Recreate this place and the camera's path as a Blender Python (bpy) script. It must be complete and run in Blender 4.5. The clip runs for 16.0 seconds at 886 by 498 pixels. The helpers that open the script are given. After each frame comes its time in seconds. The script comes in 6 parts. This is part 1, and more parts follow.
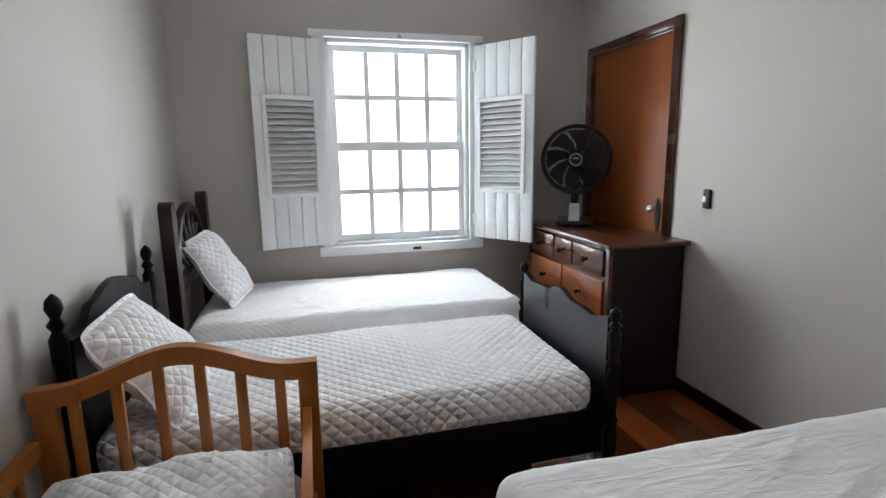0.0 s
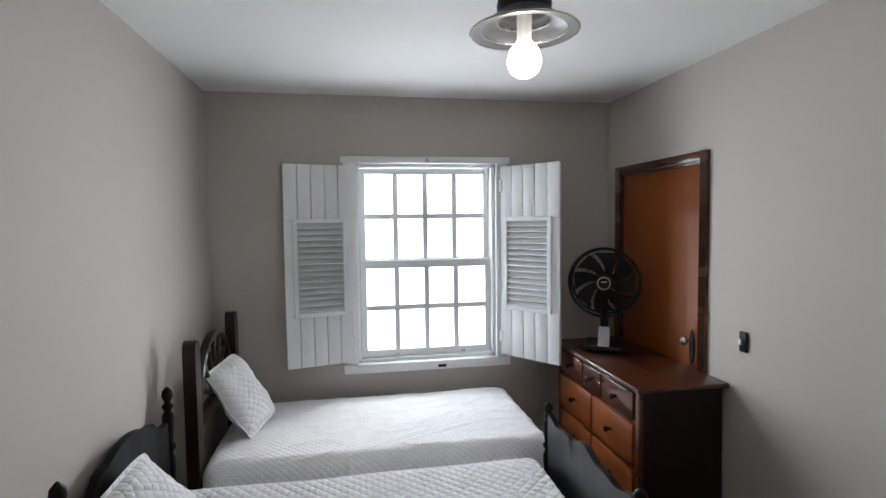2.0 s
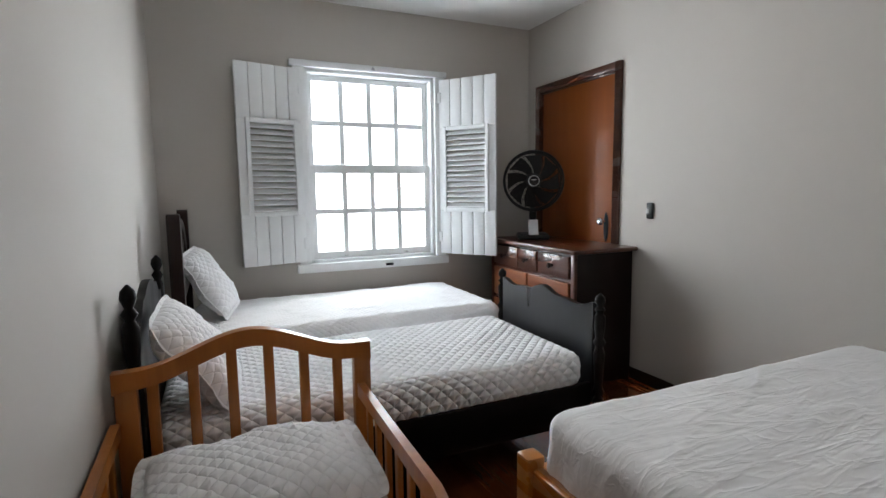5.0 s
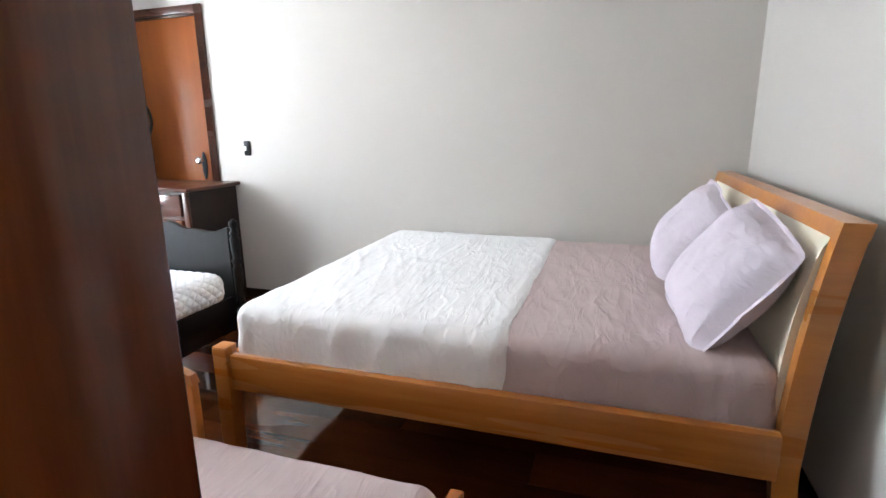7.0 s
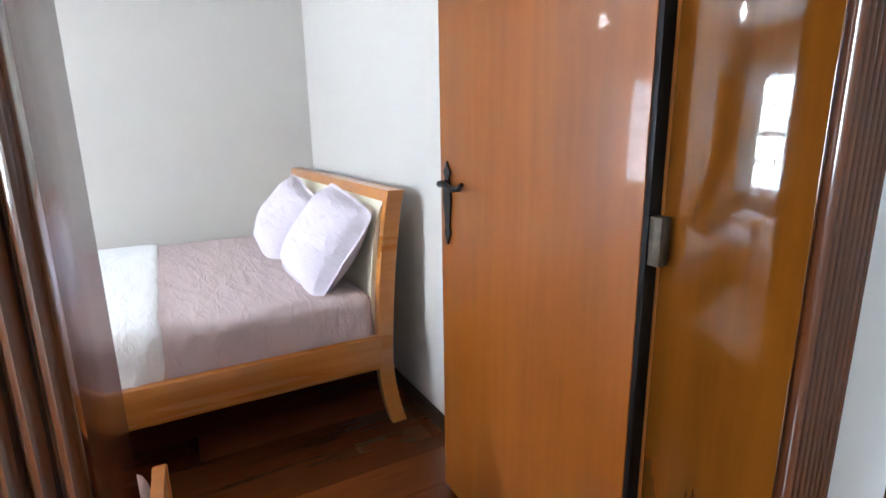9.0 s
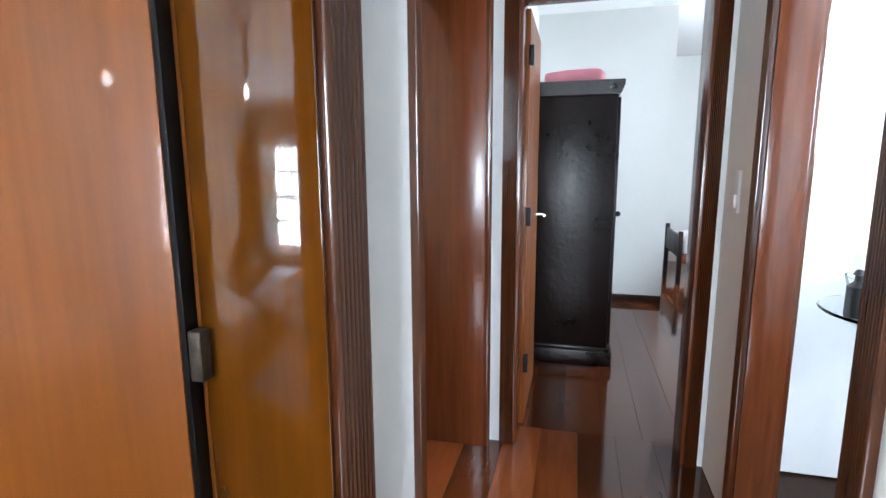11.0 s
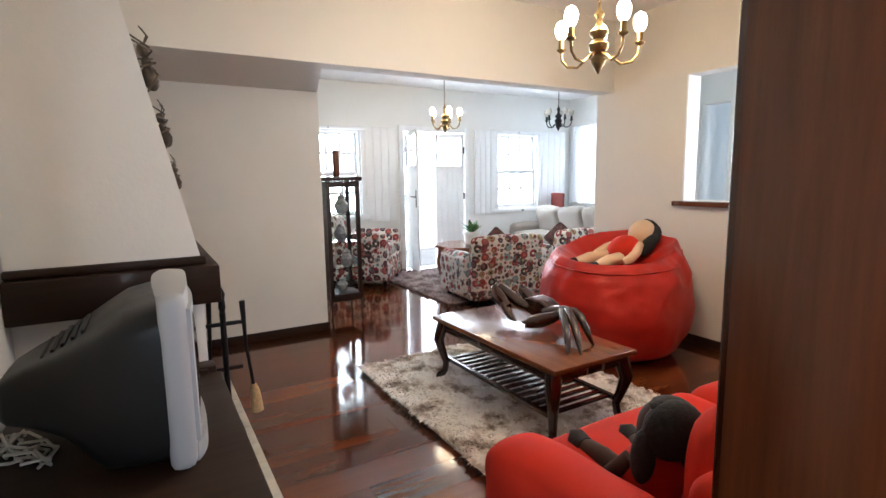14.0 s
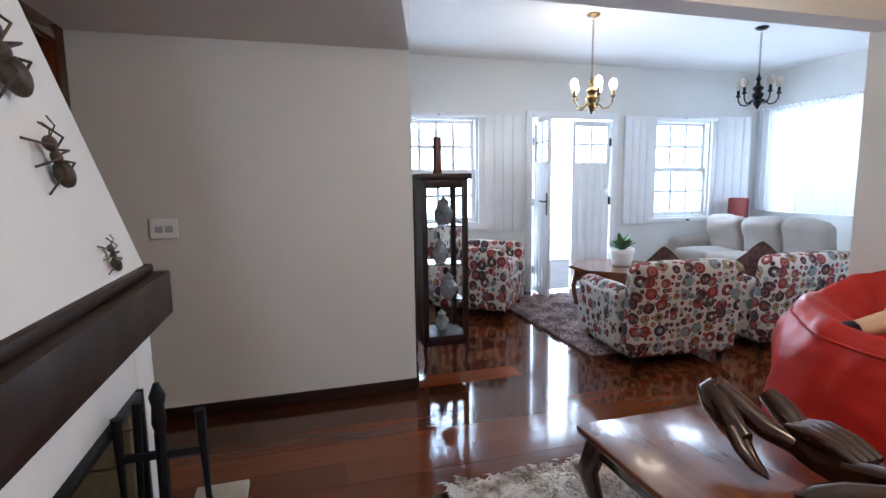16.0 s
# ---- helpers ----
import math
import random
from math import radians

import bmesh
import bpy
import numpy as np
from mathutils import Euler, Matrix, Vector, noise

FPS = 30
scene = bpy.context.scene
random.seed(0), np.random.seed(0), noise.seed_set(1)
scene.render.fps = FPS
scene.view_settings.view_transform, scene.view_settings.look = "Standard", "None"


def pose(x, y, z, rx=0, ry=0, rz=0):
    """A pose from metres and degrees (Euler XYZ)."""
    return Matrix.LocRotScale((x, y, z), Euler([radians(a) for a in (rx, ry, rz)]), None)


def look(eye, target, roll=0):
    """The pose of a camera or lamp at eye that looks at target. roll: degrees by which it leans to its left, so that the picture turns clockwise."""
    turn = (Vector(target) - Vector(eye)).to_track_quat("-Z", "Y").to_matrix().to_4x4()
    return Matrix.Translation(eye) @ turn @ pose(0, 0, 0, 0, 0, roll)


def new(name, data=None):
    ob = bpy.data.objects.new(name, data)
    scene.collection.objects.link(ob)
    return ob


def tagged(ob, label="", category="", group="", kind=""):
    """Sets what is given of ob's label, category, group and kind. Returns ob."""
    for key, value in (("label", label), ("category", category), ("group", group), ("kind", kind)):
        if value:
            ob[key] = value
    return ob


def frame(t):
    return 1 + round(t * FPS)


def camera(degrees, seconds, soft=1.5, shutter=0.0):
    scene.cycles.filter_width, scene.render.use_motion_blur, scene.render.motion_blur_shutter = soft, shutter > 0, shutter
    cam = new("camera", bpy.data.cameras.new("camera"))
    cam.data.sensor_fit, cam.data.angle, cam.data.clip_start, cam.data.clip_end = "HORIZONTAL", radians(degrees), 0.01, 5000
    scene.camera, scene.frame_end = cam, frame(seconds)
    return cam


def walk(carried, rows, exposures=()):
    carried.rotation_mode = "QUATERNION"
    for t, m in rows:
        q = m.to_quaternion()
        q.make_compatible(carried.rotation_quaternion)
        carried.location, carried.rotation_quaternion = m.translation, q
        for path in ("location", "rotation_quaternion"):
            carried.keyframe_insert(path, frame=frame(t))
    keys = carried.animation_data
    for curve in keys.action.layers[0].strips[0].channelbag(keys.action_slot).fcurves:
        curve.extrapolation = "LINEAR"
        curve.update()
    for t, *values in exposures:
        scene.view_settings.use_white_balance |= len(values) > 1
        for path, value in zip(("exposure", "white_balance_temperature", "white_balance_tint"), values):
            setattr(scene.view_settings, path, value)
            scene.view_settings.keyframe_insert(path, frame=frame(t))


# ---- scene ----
cam = camera(82.1, 16.0)
PATH = [
    (0, (0.031, 0.21, 1.371), (0.523, 2.114, 1.009), -0.8),
    (0.5, (0.12, 0.258, 1.431), (0.543, 2.191, 1.144), -0.8),
    (1, (0.135, 0.275, 1.56), (0.524, 2.225, 1.348), -0.8),
    (1.5, (0.152, 0.269, 1.698), (0.511, 2.231, 1.549), -0.8),
    (2, (0.162, 0.255, 1.743), (0.504, 2.222, 1.631), -0.7),
    (2.5, (0.146, 0.264, 1.684), (0.47, 2.236, 1.605), -0.7),
    (3, (0.067, 0.231, 1.574), (0.378, 2.206, 1.523), -0.7),
    (5.5, (-0.626, 0.013, 1.24), (0.461, 1.66, 0.916), -0.8),
    (6, (-0.791, -0.035, 1.234), (0.592, 1.351, 0.826), -0.9),
    (6.5, (-0.901, -0.053, 1.261), (0.736, 1.002, 0.807), -0.8),
    (7, (-1.047, -0.039, 1.232), (0.803, 0.572, 0.778), -0.8),
    (7.5, (-1.159, -0.005, 1.25), (0.785, 0.094, 0.792), -0.9),
    (8, (-1.256, 0.037, 1.256), (0.666, -0.271, 0.794), -0.7),
    (8.5, (-1.359, 0.084, 1.247), (0.495, -0.508, 0.786), -0.7),
    (9, (-1.417, 0.178, 1.223), (0.292, -0.757, 0.77), -0.9),
    (9.5, (-1.429, 0.313, 1.268), (-0.073, -1.086, 0.817), -0.8),
    (10, (-1.43, 0.336, 1.343), (-0.589, -1.427, 0.913), -1.2),
    (12.5, (-1.46, -0.632, 1.347), (-1.058, -2.573, 1.081), -0.1),
    (13, (-1.452, -0.883, 1.331), (-0.51, -2.625, 1.052), -0.1),
    (13.5, (-1.409, -1.114, 1.344), (0.032, -2.474, 1.072), -0.9),
    (14, (-1.247, -1.287, 1.363), (0.465, -2.284, 1.091), -0.9),
    (14.5, (-1.066, -1.438, 1.365), (0.766, -2.193, 1.097), -0.7),
    (15, (-0.764, -1.619, 1.344), (1.119, -2.24, 1.081), -0.8),
    (15.5, (-0.336, -1.801, 1.328), (1.566, -2.363, 1.069), -0.7),
    (16, (0.121, -1.95, 1.331), (2.027, -2.501, 1.076), -0.8),
]


# ---------------------------------------------------------------- light
EXPOSURES = [(0.0, -0.5, 6600, 10), (1.5, -0.78, 6600, 11), (3.0, -0.88, 6700, 12), (5.5, -0.36, 6600, 10), (6.5, 0.35, 6500, 10), (7.0, 0.9, 6350, 10), (7.5, 1.0, 6250, 9), (8.0, 1.24, 6150, 8), (8.6, 1.36, 5950, 8), (10.0, 1.3, 5950, 9),
             (12.5, 1.1, 6450, 9), (13.0, 0.85, 6600, 10), (13.5, 0.46, 6400, 10), (14.0, 0.22, 6000, 10), (14.5, 0.1, 5700, 10), (15.3, 0.0, 5450, 10), (16.0, -0.22, 5350, 11)]
walk(cam, [(t, look(eye, target, roll)) for t, eye, target, roll in PATH], EXPOSURES)

world = bpy.data.worlds.new("sky")
scene.world = world
world.use_nodes = True
wn = world.node_tree.nodes
sky = wn.new("ShaderNodeTexSky")
sky.sky_type = "NISHITA"
sky.sun_disc = False
sky.sun_elevation = radians(48)
sky.sun_rotation = radians(40)
world.node_tree.links.new(sky.outputs[0], wn["Background"].inputs[0])
wn["Background"].inputs[1].default_value = 0.15
sun_data = bpy.data.lights.new("sun", "SUN")
sun_data.energy, sun_data.angle, sun_data.color = 1.5, radians(12), (1, 0.96, 0.9)
sun = new("sun", sun_data)
sun.matrix_world = look((20, 25, 34), (0, 0, 0))


def window_light(name, eye, target, w, h, watts, colour=(0.86, 0.93, 1.0)):
    data = bpy.data.lights.new(name, "AREA")
    data.shape, data.size, data.size_y, data.energy, data.color = "RECTANGLE", w, h, watts, colour
    ob = new(name, data)
    ob.matrix_world = look(eye, target)
    return ob


def bulb_light(name, at, watts, colour, radius=0.03):
    data = bpy.data.lights.new(name, "POINT")
    data.energy, data.color, data.shadow_soft_size = watts, colour, radius
    ob = new(name, data)
    ob.matrix_world = pose(*at)
    return ob


WARM, DAY = (1.0, 0.72, 0.42), (0.9, 0.95, 1.0)
window_light("daylight_bedroom", (0.67, 4.12, 1.45), (0.67, 3.0, 1.45), 1.3, 1.6, 108)
window_light("daylight_front_window_a", (6.15, -3.62, 1.47), (5.0, -3.62, 1.47), 1.3, 1.6, 95)
window_light("daylight_front_door", (6.3, -5.05, 1.1), (5.0, -5.05, 1.1), 1.3, 2.4, 125)
window_light("daylight_front_window_b", (6.15, -6.96, 1.47), (5.0, -6.96, 1.47), 1.3, 1.6, 95)
window_light("daylight_side_window", (4.85, -8.5, 1.6), (4.85, -7.0, 1.6), 1.6, 1.5, 32)
# Added fill: the second bedroom's west window is unseen and assumed.
window_light("added_second_bedroom_fill", (-4.75, -4.6, 1.5), (-3.0, -4.6, 1.5), 1.4, 1.3, 68)
# Unseen bathroom window, added to send more light into the hall.
window_light("added_bathroom_fill", (-3.95, -0.9, 1.8), (-2.0, -0.9, 1.4), 0.8, 0.8, 70)
# Lamp added behind an out-of-view dining opening to brighten the hatch.
window_light("added_dining_fill", (0.15, -6.75, 1.55), (0.15, -5.0, 1.5), 1.4, 1.2, 70)
# No source is known at the hall's north end; lamp added to brighten it.
window_light("added_hall_fill", (-1.53, 3.3, 1.5), (-1.53, 0.0, 1.3), 0.8, 1.2, 55)
bulb_light("bedroom_bulb_light", (0.60, 1.525, 2.148), 5.0, (1, 0.97, 0.93), 0.044)

# ---------------------------------------------------------------- materials
def nodes_of(name):
    m = bpy.data.materials.new(name)
    m.use_nodes = True
    nt = m.node_tree
    return m, nt, nt.nodes["Principled BSDF"]


def coords(nt, scale=(1, 1, 1)):
    tc = nt.nodes.new("ShaderNodeTexCoord")
    mp = nt.nodes.new("ShaderNodeMapping")
    mp.inputs["Scale"].default_value = scale
    nt.links.new(tc.outputs["Object"], mp.inputs["Vector"])
    return mp.outputs[0]


def noise_node(nt, vec, scale, detail=4, rough=0.6):
    n = nt.nodes.new("ShaderNodeTexNoise")
    n.inputs["Scale"].default_value, n.inputs["Detail"].default_value, n.inputs["Roughness"].default_value = scale, detail, rough
    nt.links.new(vec, n.inputs["Vector"])
    return n.outputs["Fac"]


def ramp(nt, fac, stops, mode="LINEAR"):
    r = nt.nodes.new("ShaderNodeValToRGB")
    r.color_ramp.interpolation = mode
    e = r.color_ramp.elements
    while len(e) < len(stops):
        e.new(0.5)
    for k, (p, c) in enumerate(stops):
        e[k].position, e[k].color = p, (*c, 1)
    nt.links.new(fac, r.inputs[0])
    return r.outputs[0]


def mix(nt, fac, a, b, kind="MIX"):
    n = nt.nodes.new("ShaderNodeMix")
    n.data_type, n.blend_type = "RGBA", kind
    for sock, v in ((n.inputs[0], fac), (n.inputs[6], a), (n.inputs[7], b)):
        if isinstance(v, (int, float)):
            sock.default_value = v
        elif isinstance(v, tuple):
            sock.default_value = (*v, 1)
        else:
            nt.links.new(v, sock)
    return n.outputs[2]


def bump(nt, bsdf, height, strength, dist=0.01):
    b = nt.nodes.new("ShaderNodeBump")
    b.inputs["Strength"].default_value, b.inputs["Distance"].default_value = strength, dist
    nt.links.new(height, b.inputs["Height"])
    nt.links.new(b.outputs[0], bsdf.inputs["Normal"])


def plain(name, colour, rough=0.5, metal=0.0, var=0.12, scale=6, relief=0.1, grain=120, coat=0.0, sheen=0.0, spec=0.5):
    """A surface with broad unevenness and fine grain."""
    m, nt, b = nodes_of(name)
    v = coords(nt)
    broad = noise_node(nt, v, scale)
    fine = noise_node(nt, v, grain, 3)
    lo = tuple(c * (1 - var) for c in colour)
    hi = tuple(min(1, c * (1 + var)) for c in colour)
    nt.links.new(ramp(nt, broad, [(0.3, lo), (0.7, hi)]), b.inputs["Base Color"])
    nt.links.new(ramp(nt, broad, [(0.3, (rough * 0.85,) * 3), (0.7, (min(1, rough * 1.15),) * 3)]), b.inputs["Roughness"])
    b.inputs["Metallic"].default_value = metal
    b.inputs["Specular IOR Level"].default_value = spec
    b.inputs["Coat Weight"].default_value = coat
    b.inputs["Coat Roughness"].default_value = 0.1
    b.inputs["Sheen Weight"].default_value = sheen
    if relief:
        bump(nt, b, fine, relief, 0.004)
    return m


def wood(name, dark, light, axis=2, rough=0.3, coat=0.4, fine=40, per_piece=False, relief=0.06, spec=0.5):
    """Varnished wood with the grain along one axis."""
    m, nt, b = nodes_of(name)
    s = [1.0, 1.0, 1.0]
    s[axis] = 0.06
    if per_piece:
        s = [0.19, 0.17, 0.012]
    v = coords(nt, tuple(s))
    if per_piece:
        info = nt.nodes.new("ShaderNodeObjectInfo")
        add = nt.nodes.new("ShaderNodeVectorMath")
        mul = nt.nodes.new("ShaderNodeMath")
        mul.operation = "MULTIPLY"
        mul.inputs[1].default_value = 37.0
        nt.links.new(info.outputs["Random"], mul.inputs[0])
        nt.links.new(v, add.inputs[0])
        nt.links.new(mul.outputs[0], add.inputs[1])
        v = add.outputs[0]
    g = noise_node(nt, v, fine, 5, 0.65)
    broad = noise_node(nt, v, fine * 0.12, 3)
    c1 = ramp(nt, g, [(0.32, dark), (0.68, light)])
    mid = tuple((p + q) / 2 for p, q in zip(dark, light))
    c = mix(nt, 0.45, c1, ramp(nt, broad, [(0.35, tuple(x * 0.8 for x in mid)), (0.65, tuple(min(1, x * 1.2) for x in mid))]))
    if per_piece:
        c = mix(nt, 0.85, c, ramp(nt, info.outputs["Random"], [(0.0, (0.34, 0.32, 0.31)), (0.35, (0.75, 0.74, 0.72)), (0.7, (1.15, 1.1, 1.05)), (1.0, (1.8, 1.8, 1.8))]), "MULTIPLY")
    nt.links.new(c, b.inputs["Base Color"])
    nt.links.new(ramp(nt, broad, [(0.3, (rough * 0.8,) * 3), (0.7, (rough * 1.25,) * 3)]), b.inputs["Roughness"])
    b.inputs["Specular IOR Level"].default_value = spec
    b.inputs["Coat Weight"].default_value = coat
    b.inputs["Coat Roughness"].default_value = 0.06
    wob = noise_node(nt, coords(nt), 9, 2)
    bump(nt, b, mix(nt, 0.3, wob, g), relief, 0.006)
    return m


def glowing(name, colour, strength):
    m, nt, b = nodes_of(name)
    b.inputs["Emission Color"].default_value = (*colour, 1)
    b.inputs["Emission Strength"].default_value = strength
    return m


def glass_mat(name, tint=(0.95, 0.98, 0.98)):
    m, nt, b = nodes_of(name)
    b.inputs["Base Color"].default_value = (*tint, 1)
    b.inputs["Roughness"].default_value = 0.01
    b.inputs["Transmission Weight"].default_value = 1.0
    b.inputs["IOR"].default_value = 1.05
    return m


def floral(name):
    """White upholstery with round red, teal, ochre and dark flowers."""
    m, nt, b = nodes_of(name)
    v = coords(nt)
    base = (0.58, 0.53, 0.48)
    col = None
    for k, (sc, size) in enumerate(((11.0, 0.47), (20.0, 0.36))):
        mp = nt.nodes.new("ShaderNodeMapping")
        mp.inputs["Location"].default_value = (k * 3.1, k * 1.7, k * 0.9)
        nt.links.new(v, mp.inputs["Vector"])
        vo = nt.nodes.new("ShaderNodeTexVoronoi")
        vo.inputs["Scale"].default_value = sc
        vo.inputs["Randomness"].default_value = 0.55
        nt.links.new(mp.outputs[0], vo.inputs["Vector"])
        sep = nt.nodes.new("ShaderNodeSeparateColor")
        nt.links.new(vo.outputs["Color"], sep.inputs[0])
        petal = ramp(nt, sep.outputs[0], [(0.0, (0.22, 0.02, 0.02)), (0.20, (0.035, 0.02, 0.02)), (0.38, (0.17, 0.24, 0.25)), (0.52, (0.26, 0.045, 0.04)), (0.66, (0.26, 0.20, 0.10)), (0.80, (0.09, 0.03, 0.04))], "CONSTANT")
        eye_c = ramp(nt, sep.outputs[1], [(0.0, (0.7, 0.62, 0.5)), (0.4, (0.5, 0.1, 0.06)), (0.7, (0.05, 0.04, 0.05))], "CONSTANT")
        inside = ramp(nt, vo.outputs["Distance"], [(0.0, (1, 1, 1)), (size * 0.3, (0, 0, 0))], "CONSTANT")
        flower = mix(nt, inside, petal, eye_c)
        ring = ramp(nt, vo.outputs["Distance"], [(0.0, (1, 1, 1)), (size * 0.45, (0.7, 0.7, 0.7)), (size * 0.55, (1, 1, 1)), (size, (0, 0, 0))], "CONSTANT")
        col = mix(nt, ring, base if col is None else col, flower) if k == 0 else mix(nt, mix(nt, 1.0, ring, ramp(nt, big, [(0, (1, 1, 1)), (0.46, (0, 0, 0)), (0.5, (1, 1, 1))], "CONSTANT"), "MULTIPLY"), col, flower)
        big = vo.outputs["Distance"]
    nt.links.new(col, b.inputs["Base Color"])
    b.inputs["Roughness"].default_value = 0.85
    bump(nt, b, noise_node(nt, v, 220, 2), 0.25, 0.003)
    return m


def creased_cloth(name, colour):
    """Cotton with fine weave and sharp, branching creases."""
    m, nt, b = nodes_of(name)
    v = coords(nt, (0.55, 2.0, 1.2))
    soft = noise_node(nt, v, 3.5, 2)
    lo, hi = tuple(c * 0.96 for c in colour), tuple(min(1, c * 1.04) for c in colour)
    nt.links.new(ramp(nt, soft, [(0.3, lo), (0.7, hi)]), b.inputs["Base Color"])
    b.inputs["Roughness"].default_value = 0.9
    height = None
    for sc, weight in ((4.5, 0.5), (11, 0.35)):
        n = nt.nodes.new("ShaderNodeTexNoise")
        n.inputs["Scale"].default_value, n.inputs["Detail"].default_value, n.inputs["Distortion"].default_value = sc, 2, 0.8
        nt.links.new(v, n.inputs["Vector"])
        ridge = ramp(nt, n.outputs["Fac"], [(0.38, (0, 0, 0)), (0.5, (1, 1, 1)), (0.60, (0.15, 0.15, 0.15))])
        height = ridge if height is None else mix(nt, weight, height, ridge)
    height = mix(nt, 0.35, height, soft)
    bump(nt, b, height, 0.42, 0.013)
    return m


def quilt_cloth(name, colour, pitch, with_z, deep):
    """White cotton stitched in diamonds, the stitches sunk between soft pads."""
    m, nt, b = nodes_of(name)
    v = coords(nt)
    sep = nt.nodes.new("ShaderNodeSeparateXYZ")
    nt.links.new(v, sep.inputs[0])

    def op(kind, p, q=None):
        n = nt.nodes.new("ShaderNodeMath")
        n.operation = kind
        for sock, val in zip(n.inputs, (p, q)):
            if isinstance(val, (int, float)):
                sock.default_value = val
            elif val is not None:
                nt.links.new(val, sock)
        return n.outputs[0]

    y = op("ADD", sep.outputs[1], sep.outputs[2]) if with_z else sep.outputs[1]
    lines = []
    for kind in ("ADD", "SUBTRACT"):
        lines.append(op("ABSOLUTE", op("SINE", op("MULTIPLY", op(kind, sep.outputs[0], y), math.pi / pitch))))
    height = op("POWER", op("MINIMUM", lines[0], lines[1]), 0.55)
    soft = noise_node(nt, v, 9, 3)
    lo, hi = tuple(c * 0.96 for c in colour), tuple(min(1, c * 1.03) for c in colour)
    nt.links.new(ramp(nt, soft, [(0.3, lo), (0.7, hi)]), b.inputs["Base Color"])
    b.inputs["Roughness"].default_value = 0.9
    bump(nt, b, op("ADD", height, op("MULTIPLY", soft, 0.5)), 0.85, deep)
    return m


M = {}
M["wall"] = plain("wall_paint", (0.50, 0.468, 0.432), 0.75, var=0.025, scale=1.6, relief=0.08, grain=90)
M["hall_wall"] = plain("hall_paint", (0.76, 0.77, 0.75), 0.6, var=0.025, scale=1.5, relief=0.08, grain=80)
M["living_wall"] = plain("living_paint", (0.68, 0.65, 0.595), 0.75, var=0.025, scale=1.6, relief=0.08, grain=90)
M["ceiling"] = plain("ceiling_paint", (0.82, 0.82, 0.81), 0.8, var=0.02, scale=2, relief=0.05)
M["white"] = plain("white_enamel", (0.82, 0.84, 0.85), 0.32, var=0.03, scale=5, relief=0.05, grain=60, coat=0.2)
M["plaster"] = plain("white_plaster", (0.72, 0.71, 0.685), 0.8, var=0.03, scale=3, relief=0.2, grain=60)
M["floor_wood"] = wood("floor_boards", (0.084, 0.021, 0.006), (0.128, 0.035, 0.010), 1, 0.09, 0.2, 30, True, 0.025, spec=0.45)
M["dark_trim"] = wood("dark_varnished_trim", (0.038, 0.010, 0.0035), (0.105, 0.030, 0.009), 2, 0.14, 0.6, 40, False, 0.16, spec=0.4)
M["jamb_wood"] = wood("jamb_wood", (0.074, 0.018, 0.006), (0.15, 0.041, 0.013), 2, 0.22, 0.2, 40, False, 0.22)
M["door_wood"] = wood("honey_door_veneer", (0.19, 0.048, 0.003), (0.28, 0.078, 0.006), 2, 0.48, 0.28, 24, False, 0.02, spec=0.3)
M["glossy_veneer"] = wood("glossy_jamb_veneer", (0.045, 0.013, 0.0012), (0.14, 0.042, 0.0035), 2, 0.05, 0.6, 10, False, 0.03)
M["black_lacquer"] = plain("black_brown_lacquer", (0.008, 0.004, 0.0035), 0.3, var=0.5, scale=4, relief=0.9, grain=22, spec=0.35)
M["east_door_wood"] = wood("red_brown_door_veneer", (0.21, 0.050, 0.007), (0.27, 0.072, 0.011), 2, 0.45, 0.10, 16, False, 0.02, spec=0.3)
M["crib_wood"] = wood("honey_pine", (0.31, 0.092, 0.013), (0.44, 0.150, 0.025), 2, 0.35, 0.3, 34)
M["bed_wood"] = wood("light_oak_lacquer", (0.39, 0.130, 0.022), (0.53, 0.205, 0.042), 1, 0.3, 0.4, 34)
M["black_satin"] = wood("black_satin_lacquer", (0.004, 0.004, 0.005), (0.010, 0.009, 0.010), 2, 0.32, 0.25, 40, spec=0.5)
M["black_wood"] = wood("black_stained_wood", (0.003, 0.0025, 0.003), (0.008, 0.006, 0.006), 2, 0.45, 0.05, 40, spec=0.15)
M["wheel_wood"] = wood("dark_mahogany", (0.010, 0.004, 0.003), (0.026, 0.010, 0.007), 2, 0.36, 0.12, 40, spec=0.3)
M["chest_wood"] = wood("mahogany_case", (0.045, 0.012, 0.006), (0.10, 0.028, 0.012), 1, 0.28, 0.5, 34)
# Darkened copy of the case mahogany: the side's shade is in the colour.
M["chest_shaded"] = wood("mahogany_shaded", (0.006, 0.002, 0.0014), (0.015, 0.0045, 0.003), 2, 0.4, 0.08, 34, spec=0.3)
M["drawer_wood"] = wood("amber_drawer_front", (0.12, 0.028, 0.007), (0.28, 0.078, 0.018), 1, 0.3, 0.4, 24)
M["table_dark"] = wood("dark_cherry_legs", (0.016, 0.005, 0.003), (0.045, 0.014, 0.007), 2, 0.24, 0.35, 34)
M["table_wood"] = wood("cherry_table", (0.115, 0.032, 0.011), (0.20, 0.062, 0.020), 0, 0.22, 0.3, 34)
M["carved_wood"] = wood("carved_rosewood", (0.014, 0.005, 0.003), (0.060, 0.018, 0.008), 0, 0.16, 0.6, 30)
M["mantel_wood"] = wood("mantel_wood", (0.012, 0.006, 0.0035), (0.034, 0.016, 0.009), 1, 0.45, 0.03, 30, spec=0.18)
M["cream_leather"] = plain("cream_leatherette", (0.78, 0.71, 0.56), 0.5, var=0.06, scale=8, relief=0.3, grain=160)
